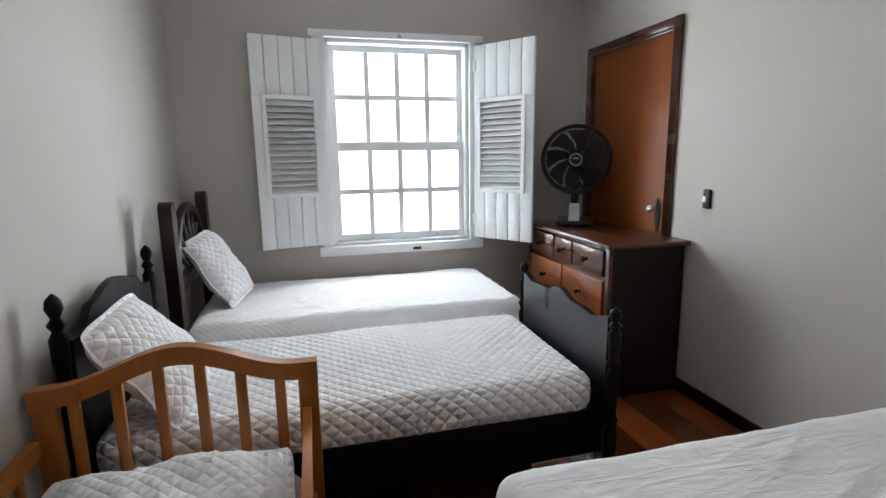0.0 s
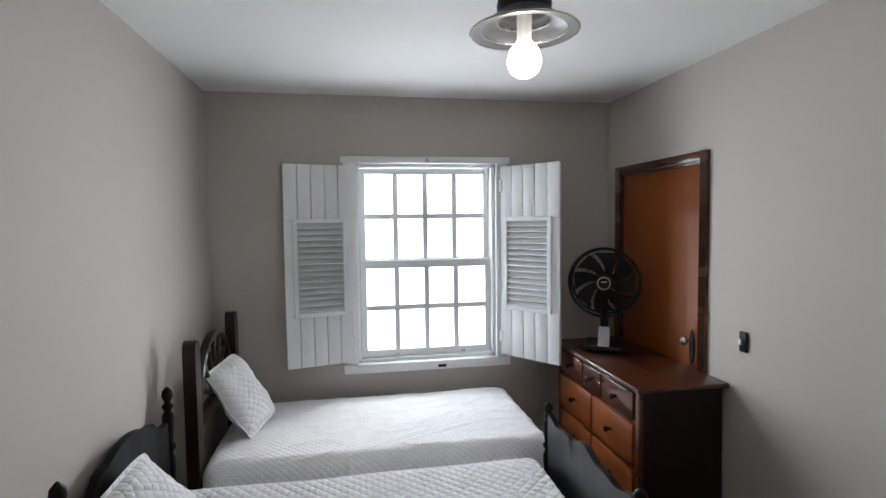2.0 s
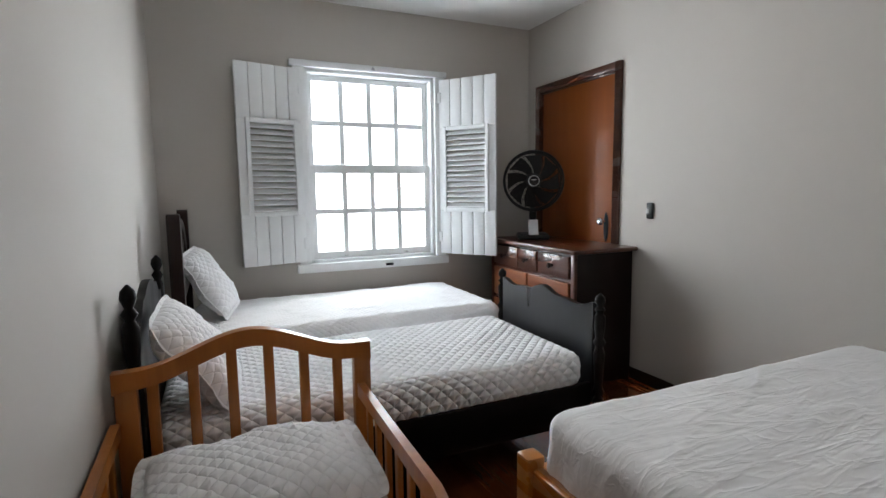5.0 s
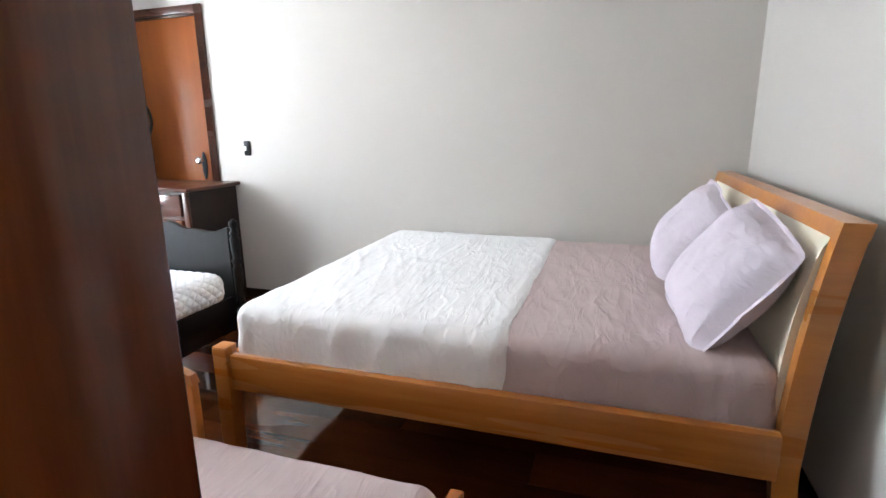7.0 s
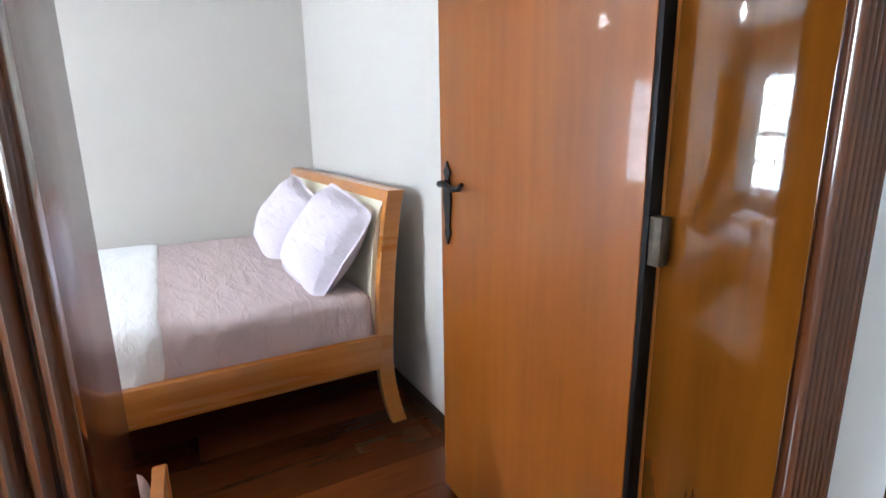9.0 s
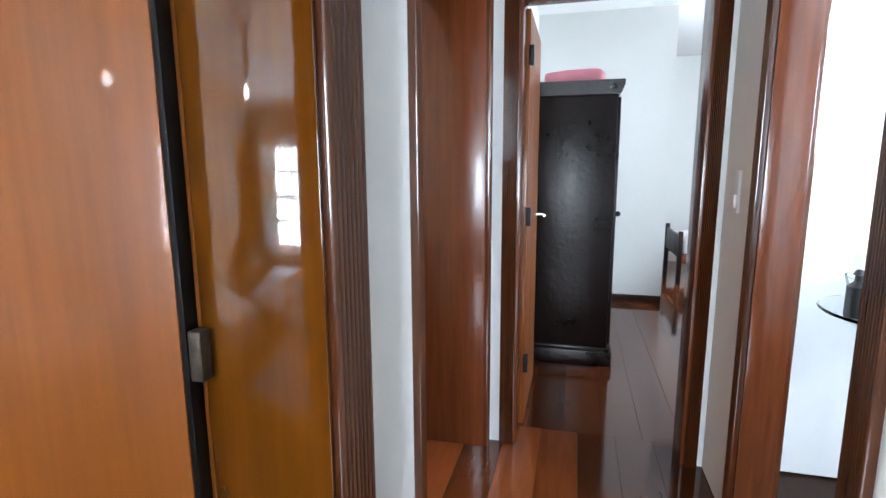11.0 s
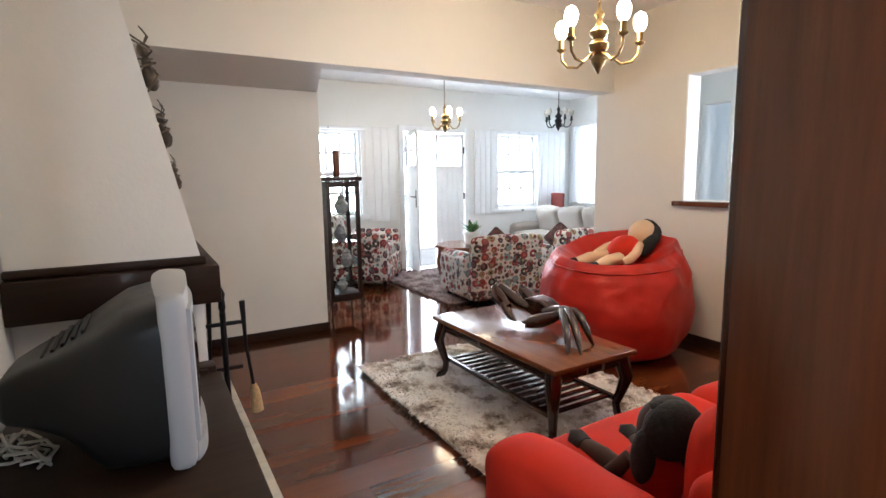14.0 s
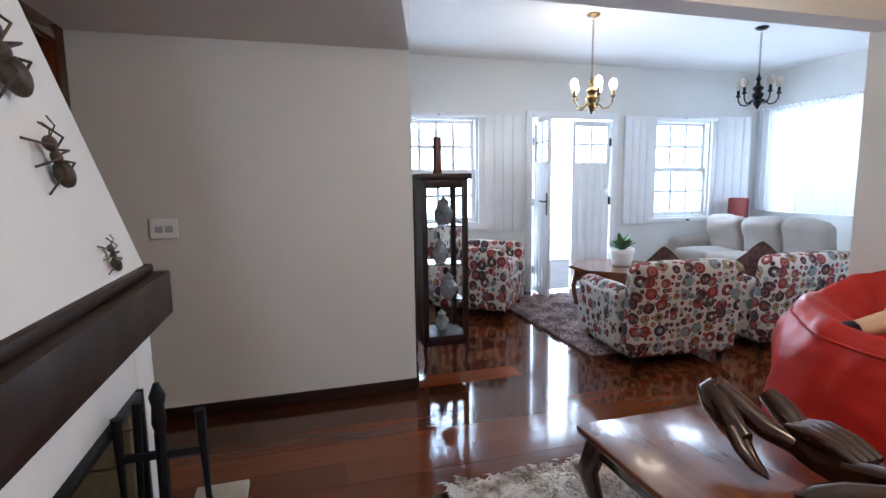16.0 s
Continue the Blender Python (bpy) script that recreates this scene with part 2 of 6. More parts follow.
M["quilt"] = quilt_cloth("white_quilted_cotton", (0.88, 0.88, 0.89), 0.058, True, 0.010)
M["quilt_fine"] = quilt_cloth("finely_quilted_cotton", (0.88, 0.88, 0.89), 0.040, True, 0.003)
M["quilt_pillow"] = quilt_cloth("quilted_pillow_cotton", (0.87, 0.87, 0.88), 0.046, False, 0.005)
M["sheet"] = creased_cloth("white_cotton_sheet", (0.87, 0.86, 0.86))
M["pink_sheet"] = creased_cloth("dusty_pink_cotton", (0.52, 0.41, 0.40))
M["pillow_pink"] = creased_cloth("pale_lilac_cotton", (0.60, 0.53, 0.59))
M["grey_cloth"] = plain("grey_mattress_ticking", (0.35, 0.36, 0.40), 0.9, var=0.06, relief=0.2, grain=260)
M["iron"] = plain("black_iron", (0.012, 0.012, 0.013), 0.45, 0.6, var=0.3, scale=30, relief=0.2, grain=80)
M["black_plastic"] = plain("black_plastic", (0.005, 0.005, 0.0055), 0.4, var=0.1, relief=0.03, spec=0.3)
M["grey_plastic"] = plain("silver_grey_plastic", (0.42, 0.43, 0.45), 0.35, var=0.05, relief=0.04)
M["dark_plastic"] = plain("charcoal_plastic", (0.007, 0.0075, 0.008), 0.38, var=0.1, relief=0.10, grain=300, spec=0.4)
M["white_plastic"] = plain("white_plastic", (0.84, 0.84, 0.82), 0.4, var=0.03, relief=0.02)
M["lamp_grey"] = plain("dull_grey_lamp_metal", (0.10, 0.10, 0.105), 0.35, 0.7, var=0.15, scale=20, relief=0.05)
M["chrome"] = plain("brushed_steel", (0.6, 0.6, 0.58), 0.25, 1.0, var=0.08, relief=0.03)
M["brass"] = plain("aged_brass", (0.26, 0.19, 0.09), 0.3, 1.0, var=0.25, scale=20, relief=0.06)
M["bronze"] = plain("dark_bronze", (0.075, 0.055, 0.038), 0.5, 0.5, var=0.4, scale=30, relief=0.3)
M["red_cloth"] = plain("red_microfibre", (0.54, 0.026, 0.011), 0.8, var=0.14, scale=5, relief=0.2, grain=200, spec=0.2)
M["red_vinyl"] = plain("red_vinyl", (0.44, 0.018, 0.010), 0.42, var=0.1, scale=6, relief=0.25, grain=60, spec=0.3)
M["cream_cloth"] = plain("cream_sofa_cloth", (0.38, 0.345, 0.31), 0.85, var=0.05, relief=0.2, grain=200)
M["dark_red_cloth"] = plain("dark_red_cloth", (0.16, 0.022, 0.016), 0.8, var=0.15, scale=8, relief=0.2, grain=200)
M["cushion_dark"] = plain("dark_patterned_cloth", (0.10, 0.045, 0.04), 0.85, var=0.7, scale=26, relief=0.2)
M["floral"] = floral("floral_upholstery")
M["stone"] = plain("hearth_stone", (0.50, 0.46, 0.38), 0.55, var=0.18, scale=9, relief=0.2, grain=40)
M["fire_brick"] = plain("sooty_fire_brick", (0.20, 0.17, 0.10), 0.9, var=0.35, scale=7, relief=0.5, grain=30)
M["glass"] = glass_mat("clear_glass")
M["screen"] = plain("tube_screen", (0.012, 0.014, 0.016), 0.06, var=0.02, relief=0.0)
M["leaf"] = plain("green_leaf", (0.06, 0.16, 0.035), 0.45, var=0.35, scale=20, relief=0.1)
M["skin_light"] = plain("pale_doll_cloth", (0.66, 0.46, 0.30), 0.85, var=0.05, relief=0.2)
M["skin_dark"] = plain("brown_doll_cloth", (0.045, 0.022, 0.014), 0.85, var=0.1, relief=0.2)
M["hair"] = plain("black_yarn", (0.008, 0.007, 0.007), 0.8, var=0.3, scale=60, relief=0.6, grain=90)
M["tile"] = plain("white_glazed_tile", (0.78, 0.79, 0.80), 0.12, var=0.02, relief=0.02)
M["porcelain"] = plain("painted_porcelain", (0.24, 0.23, 0.23), 0.2, var=0.4, scale=25, relief=0.05)
M["pink_plastic"] = plain("pink_bag", (0.72, 0.26, 0.32), 0.6, var=0.1, relief=0.2, grain=60)
M["cable"] = plain("grey_white_cable", (0.55, 0.53, 0.48), 0.5, var=0.05, relief=0.0)
M["straw"] = plain("straw_bristles", (0.48, 0.34, 0.17), 0.9, var=0.3, scale=60, relief=0.5)
M["mirror"] = plain("silvered_mirror", (0.85, 0.86, 0.86), 0.03, 1.0, var=0.01, relief=0.0)
M["ground"] = plain("paved_yard", (0.32, 0.30, 0.28), 0.9, var=0.2, scale=1.5, relief=0.4, grain=12)
M["overcast"] = glowing("bright_haze", (0.95, 0.98, 1.0), 2.2)
M["bulb_white"] = glowing("lit_white_bulb", (1, 0.98, 0.95), 25)
M["bulb_warm"] = glowing("lit_warm_bulb", (1, 0.84, 0.6), 22)
M["bulb_off"] = plain("unlit_bulb_glass", (0.55, 0.52, 0.46), 0.15, var=0.02, relief=0)
cm, cnt, cb = nodes_of("sheer_curtain")
ctr = cnt.nodes.new("ShaderNodeBsdfTranslucent")
ctp = cnt.nodes.new("ShaderNodeBsdfTransparent")
cdf = cnt.nodes.new("ShaderNodeBsdfDiffuse")
for nd in (ctr, cdf):
    nd.inputs[0].default_value = (0.9, 0.92, 0.95, 1)
cm1, cm2 = cnt.nodes.new("ShaderNodeMixShader"), cnt.nodes.new("ShaderNodeMixShader")
cm1.inputs[0].default_value, cm2.inputs[0].default_value = 0.4, 0.35
cnt.links.new(ctr.outputs[0], cm1.inputs[1])
cnt.links.new(cdf.outputs[0], cm1.inputs[2])
cnt.links.new(cm1.outputs[0], cm2.inputs[1])
cnt.links.new(ctp.outputs[0], cm2.inputs[2])
cnt.links.new(cm2.outputs[0], cnt.nodes["Material Output"].inputs[0])
M["sheer"] = cm


# ---------------------------------------------------------------- mesh helpers
def box(bm, x0, x1, y0, y1, z0, z1, bev=0.0, seg=2):
    m = Matrix.LocRotScale(((x0 + x1) / 2, (y0 + y1) / 2, (z0 + z1) / 2), None, (abs(x1 - x0), abs(y1 - y0), abs(z1 - z0)))
    vs = bmesh.ops.create_cube(bm, size=1, matrix=m)["verts"]
    if bev:
        es = list({e for v in vs for e in v.link_edges})
        bmesh.ops.bevel(bm, geom=es, offset=bev, segments=seg, affect="EDGES", profile=0.5)
    return bm


def lathe(bm, prof, seg=20, m=None):
    """Turns a profile of (radius, height) round the z axis."""
    m = m or Matrix.Identity(4)
    rings = []
    for r, z in prof:
        rings.append([bm.verts.new(m @ Vector((r * math.cos(a), r * math.sin(a), z))) for a in (2 * math.pi * k / seg for k in range(seg))])
    for a, b in zip(rings, rings[1:]):
        for k in range(seg):
            bm.faces.new((a[k], a[(k + 1) % seg], b[(k + 1) % seg], b[k]))
    bm.faces.new(list(reversed(rings[0])))
    bm.faces.new(rings[-1])
    return bm


def tube(bm, pts, rad, seg=8):
    """A round bar along points; rad is one radius or one for each point."""
    pts = [Vector(p) for p in pts]
    rads = rad if isinstance(rad, (list, tuple)) else [rad] * len(pts)
    rings, up = [], None
    for k, p in enumerate(pts):
        d = (pts[min(k + 1, len(pts) - 1)] - pts[max(k - 1, 0)]).normalized()
        if up is None:
            up = d.orthogonal().normalized()
        up = (up - d * up.dot(d)).normalized()
        side = d.cross(up)
        rings.append([bm.verts.new(p + (up * math.cos(a) + side * math.sin(a)) * rads[k]) for a in (2 * math.pi * j / seg for j in range(seg))])
    for a, b in zip(rings, rings[1:]):
        for j in range(seg):
            bm.faces.new((a[j], a[(j + 1) % seg], b[(j + 1) % seg], b[j]))
    bm.faces.new(list(reversed(rings[0])))
    bm.faces.new(rings[-1])
    return bm


def prism(bm, poly, d0, d1, axis="y"):
    """A flat outline pushed from d0 to d1. axis y: outline in x, z; axis x: in y, z; axis z: in x, y."""
    f = {"y": lambda a, b, d: (a, d, b), "x": lambda a, b, d: (d, a, b), "z": lambda a, b, d: (a, b, d)}[axis]
    lo = [bm.verts.new(f(a, b, d0)) for a, b in poly]
    hi = [bm.verts.new(f(a, b, d1)) for a, b in poly]
    n = len(poly)
    for k in range(n):
        bm.faces.new((lo[k], lo[(k + 1) % n], hi[(k + 1) % n], hi[k]))
    bm.faces.new(list(reversed(lo)))
    bm.faces.new(hi)
    bmesh.ops.recalc_face_normals(bm, faces=bm.faces[:])
    return bm


def ball(bm, at, r, seg=14):
    rx, ry, rz = r if isinstance(r, tuple) else (r, r, r)
    bmesh.ops.create_uvsphere(bm, u_segments=seg, v_segments=max(6, seg // 2 + 2), radius=1, matrix=Matrix.LocRotScale(at, None, (rx, ry, rz)))
    return bm


def B():
    return bmesh.new()


def finish(name, bm, mat, sharp=35):
    me = bpy.data.meshes.new(name)
    bm.to_mesh(me)
    bm.free()
    me.materials.append(mat)
    me.shade_smooth()
    me.set_sharp_from_angle(angle=radians(sharp))
    return me


ROOM = Matrix.Identity(4)
HOUSE, LIVING = Matrix.Identity(4), Matrix.Translation((-0.04, 0.08, 0))


def part(name, bm, mat, parent, label="", sharp=35):
    ob = new(name, finish(name, bm, mat, sharp))
    ob.parent = parent
    return tagged(ob, label)


def thing(name, label, category, m=None, group=""):
    ob = new(name)
    ob.empty_display_size = 0.1
    ob.matrix_world = ROOM @ (m or Matrix.Identity(4))
    return tagged(ob, label, category, group)


def single(name, bm, mat, label, category, m=None, group="", sharp=35):
    ob = new(name, finish(name, bm, mat, sharp))
    ob.matrix_world = ROOM @ (m or Matrix.Identity(4))
    return tagged(ob, label, category, group)


def structure(name, bm, mat, label="", sharp=35):
    ob = new(name, finish(name, bm, mat, sharp))
    ob.matrix_world = ROOM
    return tagged(ob, label, kind="structure")


def soft_box(sx, sy, sz, r, res=0.02, fn=None, skip_bottom=True):
    """A rounded slab on z 0..sz, centred in x and y; fn(face, a, b, p) gives the relief along the normal."""
    nx, ny, nz = (max(2, round(s / res)) for s in (sx, sy, sz))
    verts, index, faces = [], {}, []
    h = Vector((sx / 2, sy / 2, sz / 2))

    def vert(i, j, k, face):
        key = (i, j, k)
        if key not in index:
            p = Vector((sx * (i / nx - 0.5), sy * (j / ny - 0.5), sz * (k / nz - 0.5)))
            inner = Vector([max(-(h[c] - r), min(h[c] - r, p[c])) for c in range(3)])
            d = p - inner
            n = d.normalized() if d.length > 1e-6 else Vector((0, 0, 1))
            q = inner + n * r if d.length > 1e-6 else p
            if fn:
                q = q + n * fn(face, p.x, p.y, p.z + sz / 2)
            index[key] = len(verts)
            verts.append((q.x, q.y, q.z + sz / 2))
        return index[key]

    for j in range(ny):
        for i in range(nx):
            faces.append([vert(i, j, nz, "top"), vert(i + 1, j, nz, "top"), vert(i + 1, j + 1, nz, "top"), vert(i, j + 1, nz, "top")])
            if not skip_bottom:
                faces.append([vert(i, j + 1, 0, "bottom"), vert(i + 1, j + 1, 0, "bottom"), vert(i + 1, j, 0, "bottom"), vert(i, j, 0, "bottom")])
    for k in range(nz):
        for i in range(nx):
            faces.append([vert(i, 0, k, "y"), vert(i + 1, 0, k, "y"), vert(i + 1, 0, k + 1, "y"), vert(i, 0, k + 1, "y")])
            faces.append([vert(i + 1, ny, k, "y"), vert(i, ny, k, "y"), vert(i, ny, k + 1, "y"), vert(i + 1, ny, k + 1, "y")])
        for j in range(ny):
            faces.append([vert(0, j + 1, k, "x"), vert(0, j, k, "x"), vert(0, j, k + 1, "x"), vert(0, j + 1, k + 1, "x")])
            faces.append([vert(nx, j, k, "x"), vert(nx, j + 1, k, "x"), vert(nx, j + 1, k + 1, "x"), vert(nx, j, k + 1, "x")])
    bm = B()
    vs = [bm.verts.new(v) for v in verts]
    for f in faces:
        bm.faces.new([vs[k] for k in f])
    return bm


def diamonds(u, v, pitch=0.07, deep=0.007):
    a, b = math.pi * (u + v) / pitch, math.pi * (u - v) / pitch
    return deep * (abs(math.sin(a)) * abs(math.sin(b))) ** 0.4


def quilted(face, x, y, z, pitch=0.07, deep=0.007):
    return diamonds(x, y + z, pitch, deep)


def creased(x, y, s=1.0, seed=0.0):
    p = Vector((x * 3 + seed, y * 7 + x * 2, seed))
    n = noise.noise(p)
    f = noise.noise(Vector((x * 9 + seed, y * 22 + x * 6, 4 + seed)))
    return s * (0.010 * n + 0.006 * max(0, 1 - abs(f) * 5) * max(0, n + 0.35))


def pillow(w, h, t, pitch=0.0, flange=0.03, seed=0.0, n=36):
    """A stuffed cushion lying flat round the origin, w along x and h along y."""
    bm = B()
    rows = {}
    for side in (1, -1):
        for j in range(n + 1):
            for i in range(n + 1):
                u, v = 2 * i / n - 1, 2 * j / n - 1
                edge = i in (0, n) or j in (0, n)
                if side < 0 and edge:
                    continue
                fu, fv = max(0, 1 - (abs(u) / 0.9) ** 2.6), max(0, 1 - (abs(v) / 0.9) ** 2.6)
                z = t / 2 * (fu * fv) ** 0.55
                corner = 0.09 * abs(u * v) ** 4
                pull = 1 - 0.035 * (1 - v * v) * abs(u) ** 3 - corner, 1 - 0.035 * (1 - u * u) * abs(v) ** 3 - corner
                x, y = u * pull[0] * w / 2, v * pull[1] * h / 2
                if pitch:
                    z += diamonds(x, y, pitch, 0.005) * (1 if z > 0.005 else 0.3)
                z += (0.014 * noise.noise(Vector((x * 7 + seed, y * 7, seed))) + 0.006 * max(0, 1 - 5 * abs(noise.noise(Vector((x * 12 + seed, y * 5, seed)))))) * (1 if z > 0.01 else 0.5)
                rows[side, i, j] = bm.verts.new((x, y, side * z + 0.01 * math.sin(5 * u + seed) * abs(v) ** 2))
    for side in (1, -1):
        for j in range(n):
            for i in range(n):
                q = [rows.get((side, a, b)) or rows[1, a, b] for a, b in ((i, j), (i + 1, j), (i + 1, j + 1), (i, j + 1))]
                bm.faces.new(q if side > 0 else list(reversed(q)))
    return bm


# ---------------------------------------------------------------- the shell of the house
H_BED, H_LIV = 2.60, 2.74


def wall(name, mat, axis, a0, a1, u0, u1, z1, openings=(), label="", z0=0.0):
    """A wall between the planes a0 and a1 of one axis, from u0 to u1 along the other, with openings (u, u, z, z)."""
    bm = B()
    cuts = sorted({u0, u1, *(o[0] for o in openings), *(o[1] for o in openings)})
    for p, q in zip(cuts, cuts[1:]):
        holes = sorted((o[2], o[3]) for o in openings if o[0] <= p + 1e-6 and o[1] >= q - 1e-6)
        z = z0
        for h0, h1 in holes + [(z1, z1)]:
            if h0 > z + 1e-6:
                if axis == "x":
                    box(bm, a0, a1, p, q, z, h0)
                else:
                    box(bm, p, q, a0, a1, z, h0)
            z = max(z, h1)
    return structure(name, bm, mat, label)


def room_ceiling(name, x0, x1, y0, y1, z):
    return structure(name, box(B(), x0, x1, y0, y1, z, z + 0.12), M["ceiling"], "plain white plaster ceiling")


structure("floor", box(B(), -4.6, 5.8, -8.6, 4.0, -0.12, -0.012), M["mantel_wood"], "dark varnished wooden board floor")
structure("ground", box(B(), -80, 80, -80, 80, -0.5, -0.35), M["ground"], "pale paved yard round the house")
structure("backdrop", box(B(), 10.0, 10.1, -14, 4, -0.35, 6.0), M["overcast"], "bright hazy daylight outside the front windows")
# bedroom
wall("wall_north", M["wall"], "y", 3.82, 4.02, -1.05, 2.25, H_BED, [(0.17, 1.17, 0.74, 2.15)], "warm grey painted bedroom wall with a sash window")
wall("wall_east", M["wall"], "x", 2.05, 2.25, -0.98, 3.82, H_BED, [(2.76, 3.64, 0, 2.06)], "warm grey painted bedroom wall with a closed door")
wall("wall_south", M["wall"], "y", -0.80, -0.73, -0.78, 2.05, H_BED, (), "pale painted bedroom wall behind the double bed")
wall("wall_west", M["wall"], "x", -0.915, -0.78, -0.80, 3.82, H_BED, [(-0.625, 0.278, 0, 2.08)], "warm grey painted bedroom wall with the entrance door")
room_ceiling("ceiling", -1.0, 2.05, -0.9, 3.9, H_BED)
# hall
wall("wall_hall_east", M["hall_wall"], "x", -1.05, -0.915, -2.37, 3.0, H_BED, [(-0.625, 0.278, 0, 2.08), (-2.147, -1.10, 0, 2.10)], "pale glossy hall wall with two doorways")
wall("wall_hall_west", M["hall_wall"], "x", -2.15, -2.035, -2.30, 3.0, H_BED, [(-1.77, -1.06, 0, 2.08)], "pale glossy hall wall with the bathroom doorway")
wall("wall_hall_south", M["hall_wall"], "y", -2.37, -2.20, -2.15, -1.05, H_BED, [(-1.965, -1.18, 0, 2.08)], "short hall wall with the second bedroom doorway")
# End wall and opening are unseen, made up to hold the hall lamp.
wall("wall_hall_north", M["hall_wall"], "y", 3.0, 3.15, -2.15, -0.915, H_BED, [(-1.93, -1.13, 0.9, 2.1)], "unseen pale hall end wall with an opening for the added lamp")
room_ceiling("ceiling_hall", -2.15, -1.0, -2.3, 3.1, H_BED)
# second bedroom
wall("wall_second_bedroom_east", M["hall_wall"], "x", -1.05, -0.9, -7.6, -2.37, H_LIV)
wall("wall_second_bedroom_pier", M["hall_wall"], "y", -5.4, -5.07, -2.28, -1.05, H_LIV, (), "white wall pier in the second bedroom")
wall("wall_second_bedroom_south", M["hall_wall"], "y", -7.6, -7.45, -4.6, -1.05, H_LIV)
# This west opening is unseen, made to let the added lamp in.
wall("wall_second_bedroom_west", M["hall_wall"], "x", -4.6, -4.45, -7.45, -2.42, H_LIV, [(-5.3, -3.9, 0.9, 2.1)])
wall("wall_second_bedroom_north", M["hall_wall"], "y", -2.42, -2.3, -4.6, -2.15, H_LIV)
room_ceiling("ceiling_second_bedroom", -4.6, -0.9, -7.6, -2.35, H_LIV)
# bathroom
# The opening is invented for the fill lamp outside it.
wall("wall_bathroom_west", M["tile"], "x", -3.85, -3.7, -2.3, 0.2, H_BED, [(-1.3, -0.5, 1.4, 2.2)])
wall("wall_bathroom_north", M["tile"], "y", 0.2, 0.35, -3.85, -2.15, H_BED)
wall("wall_bathroom_south", M["tile"], "y", -2.3, -2.25, -3.85, -2.15, H_BED)
room_ceiling("ceiling_bathroom", -3.85, -2.1, -2.35, 0.3, H_BED)
# living room
wall("wall_living_west", M["living_wall"], "x", -0.915, -0.77, -5.25, -0.805, H_LIV, [(-2.147, -1.10, 0, 2.10)], "cream painted living room wall beside the hall doorway")
ROOM = LIVING
wall("wall_living_north", M["living_wall"], "y", -0.93, -0.885, -0.73, 5.95, H_LIV, [(2.47, 3.19, 0, 2.06)], "cream painted wall behind the fireplace")
wall("wall_living_south", M["living_wall"], "y", -5.3, -5.15, -0.915, 2.34, H_LIV, [(0.05, 1.40, 1.16, 2.15)], "cream painted wall with a serving hatch")
wall("wall_partition", M["living_wall"], "x", 3.28, 3.43, -2.74, -0.93, H_LIV, (), "cream painted partition between the sitting rooms")
wall("wall_front", M["hall_wall"], "x", 5.8, 5.95, -8.3, -0.93, H_LIV, [(-4.10, -3.15, 0.85, 2.08), (-5.87, -4.78, 0, 2.09), (-7.40, -6.52, 0.84, 2.11)], "pale front wall with windows and a double door")
wall("wall_side", M["hall_wall"], "y", -8.3, -8.15, 2.34, 5.8, H_LIV, [(4.05, 5.55, 0.9, 2.2)], "pale wall with a curtained window")
wall("wall_front_room_west", M["hall_wall"], "x", 2.19, 2.34, -8.3, -5.3, H_LIV)
structure("beam", box(B(), 2.14, 2.30, -5.15, -0.93, 2.12, H_LIV), M["living_wall"], "deep cream painted ceiling beam")
structure("bulkhead", prism(B(), [(2.298, -0.931), (2.298, -2.48), (3.279, -2.738), (3.279, -0.931)], 2.13, H_LIV - 0.002, "z"), M["living_wall"], "cream painted dropped soffit before the partition")
room_ceiling("ceiling_living", -0.9, 5.95, -5.3, -0.9, H_LIV)
room_ceiling("ceiling_front_room", 2.2, 5.95, -8.3, -5.3, H_LIV)
# dining room beyond the hatch
# The wide opening lies out of view, cut for the fill lamp.
wall("wall_dining_south", M["hall_wall"], "y", -6.55, -6.4, -0.9, 2.19, H_LIV, [(-0.6, 0.9, 0.9, 2.2), (1.79, 2.08, 0.0, 2.08)], "white dining room wall")
wall("wall_dining_west", M["hall_wall"], "x", -0.915, -0.8, -6.55, -5.3, H_LIV)
wall("wall_dining_back", M["hall_wall"], "y", -7.6, -7.5, 1.2, 2.19, H_LIV)
room_ceiling("ceiling_dining", -0.9, 2.19, -6.55, -5.3, H_LIV)
# dark room behind the north door of the living room
wall("wall_dark_room", M["wall"], "y", 0.6, 0.7, 2.25, 4.2, H_LIV)
wall("wall_dark_room_east", M["wall"], "x", 4.2, 4.3, -0.80, 0.7, H_LIV)
room_ceiling("ceiling_dark_room", 2.2, 4.3, -0.9, 0.7, H_LIV)

# skirting boards
def baseboards(rows):
    for name, b in rows:
        structure("baseboard_" + name, box(B(), *b, 0.0, 0.075, 0.004), M["mantel_wood"], "dark varnished wooden skirting board")


baseboards((("partition", (3.265, 3.28, -2.74, -0.93)), ("partition_end", (3.265, 3.43, -2.755, -2.74)), ("living_south", (-0.73, 2.34, -5.15, -5.135)),
            ("front_a", (5.785, 5.8, -4.72, -0.93)), ("front_b", (5.785, 5.8, -8.15, -5.93)), ("front_side", (2.36, 5.785, -8.15, -8.135))))
ROOM = HOUSE
baseboards((("bedroom_east", (2.035, 2.05, -0.73, 2.70)), ("bedroom_south", (0.0, 2.035, -0.73, -0.715)), ("bedroom_west", (-0.78, -0.765, 0.38, 3.82)), ("bedroom_north", (-0.765, 2.05, 3.805, 3.82)),
            ("living_west", (-0.77, -0.755, -5.05, -2.22)), ("pier", (-2.28, -1.05, -5.07, -5.055)), ("hall_east", (-1.065, -1.05, -1.045, -0.76)), ("second_bedroom", (-1.065, -1.05, -5.05, -3.2))))


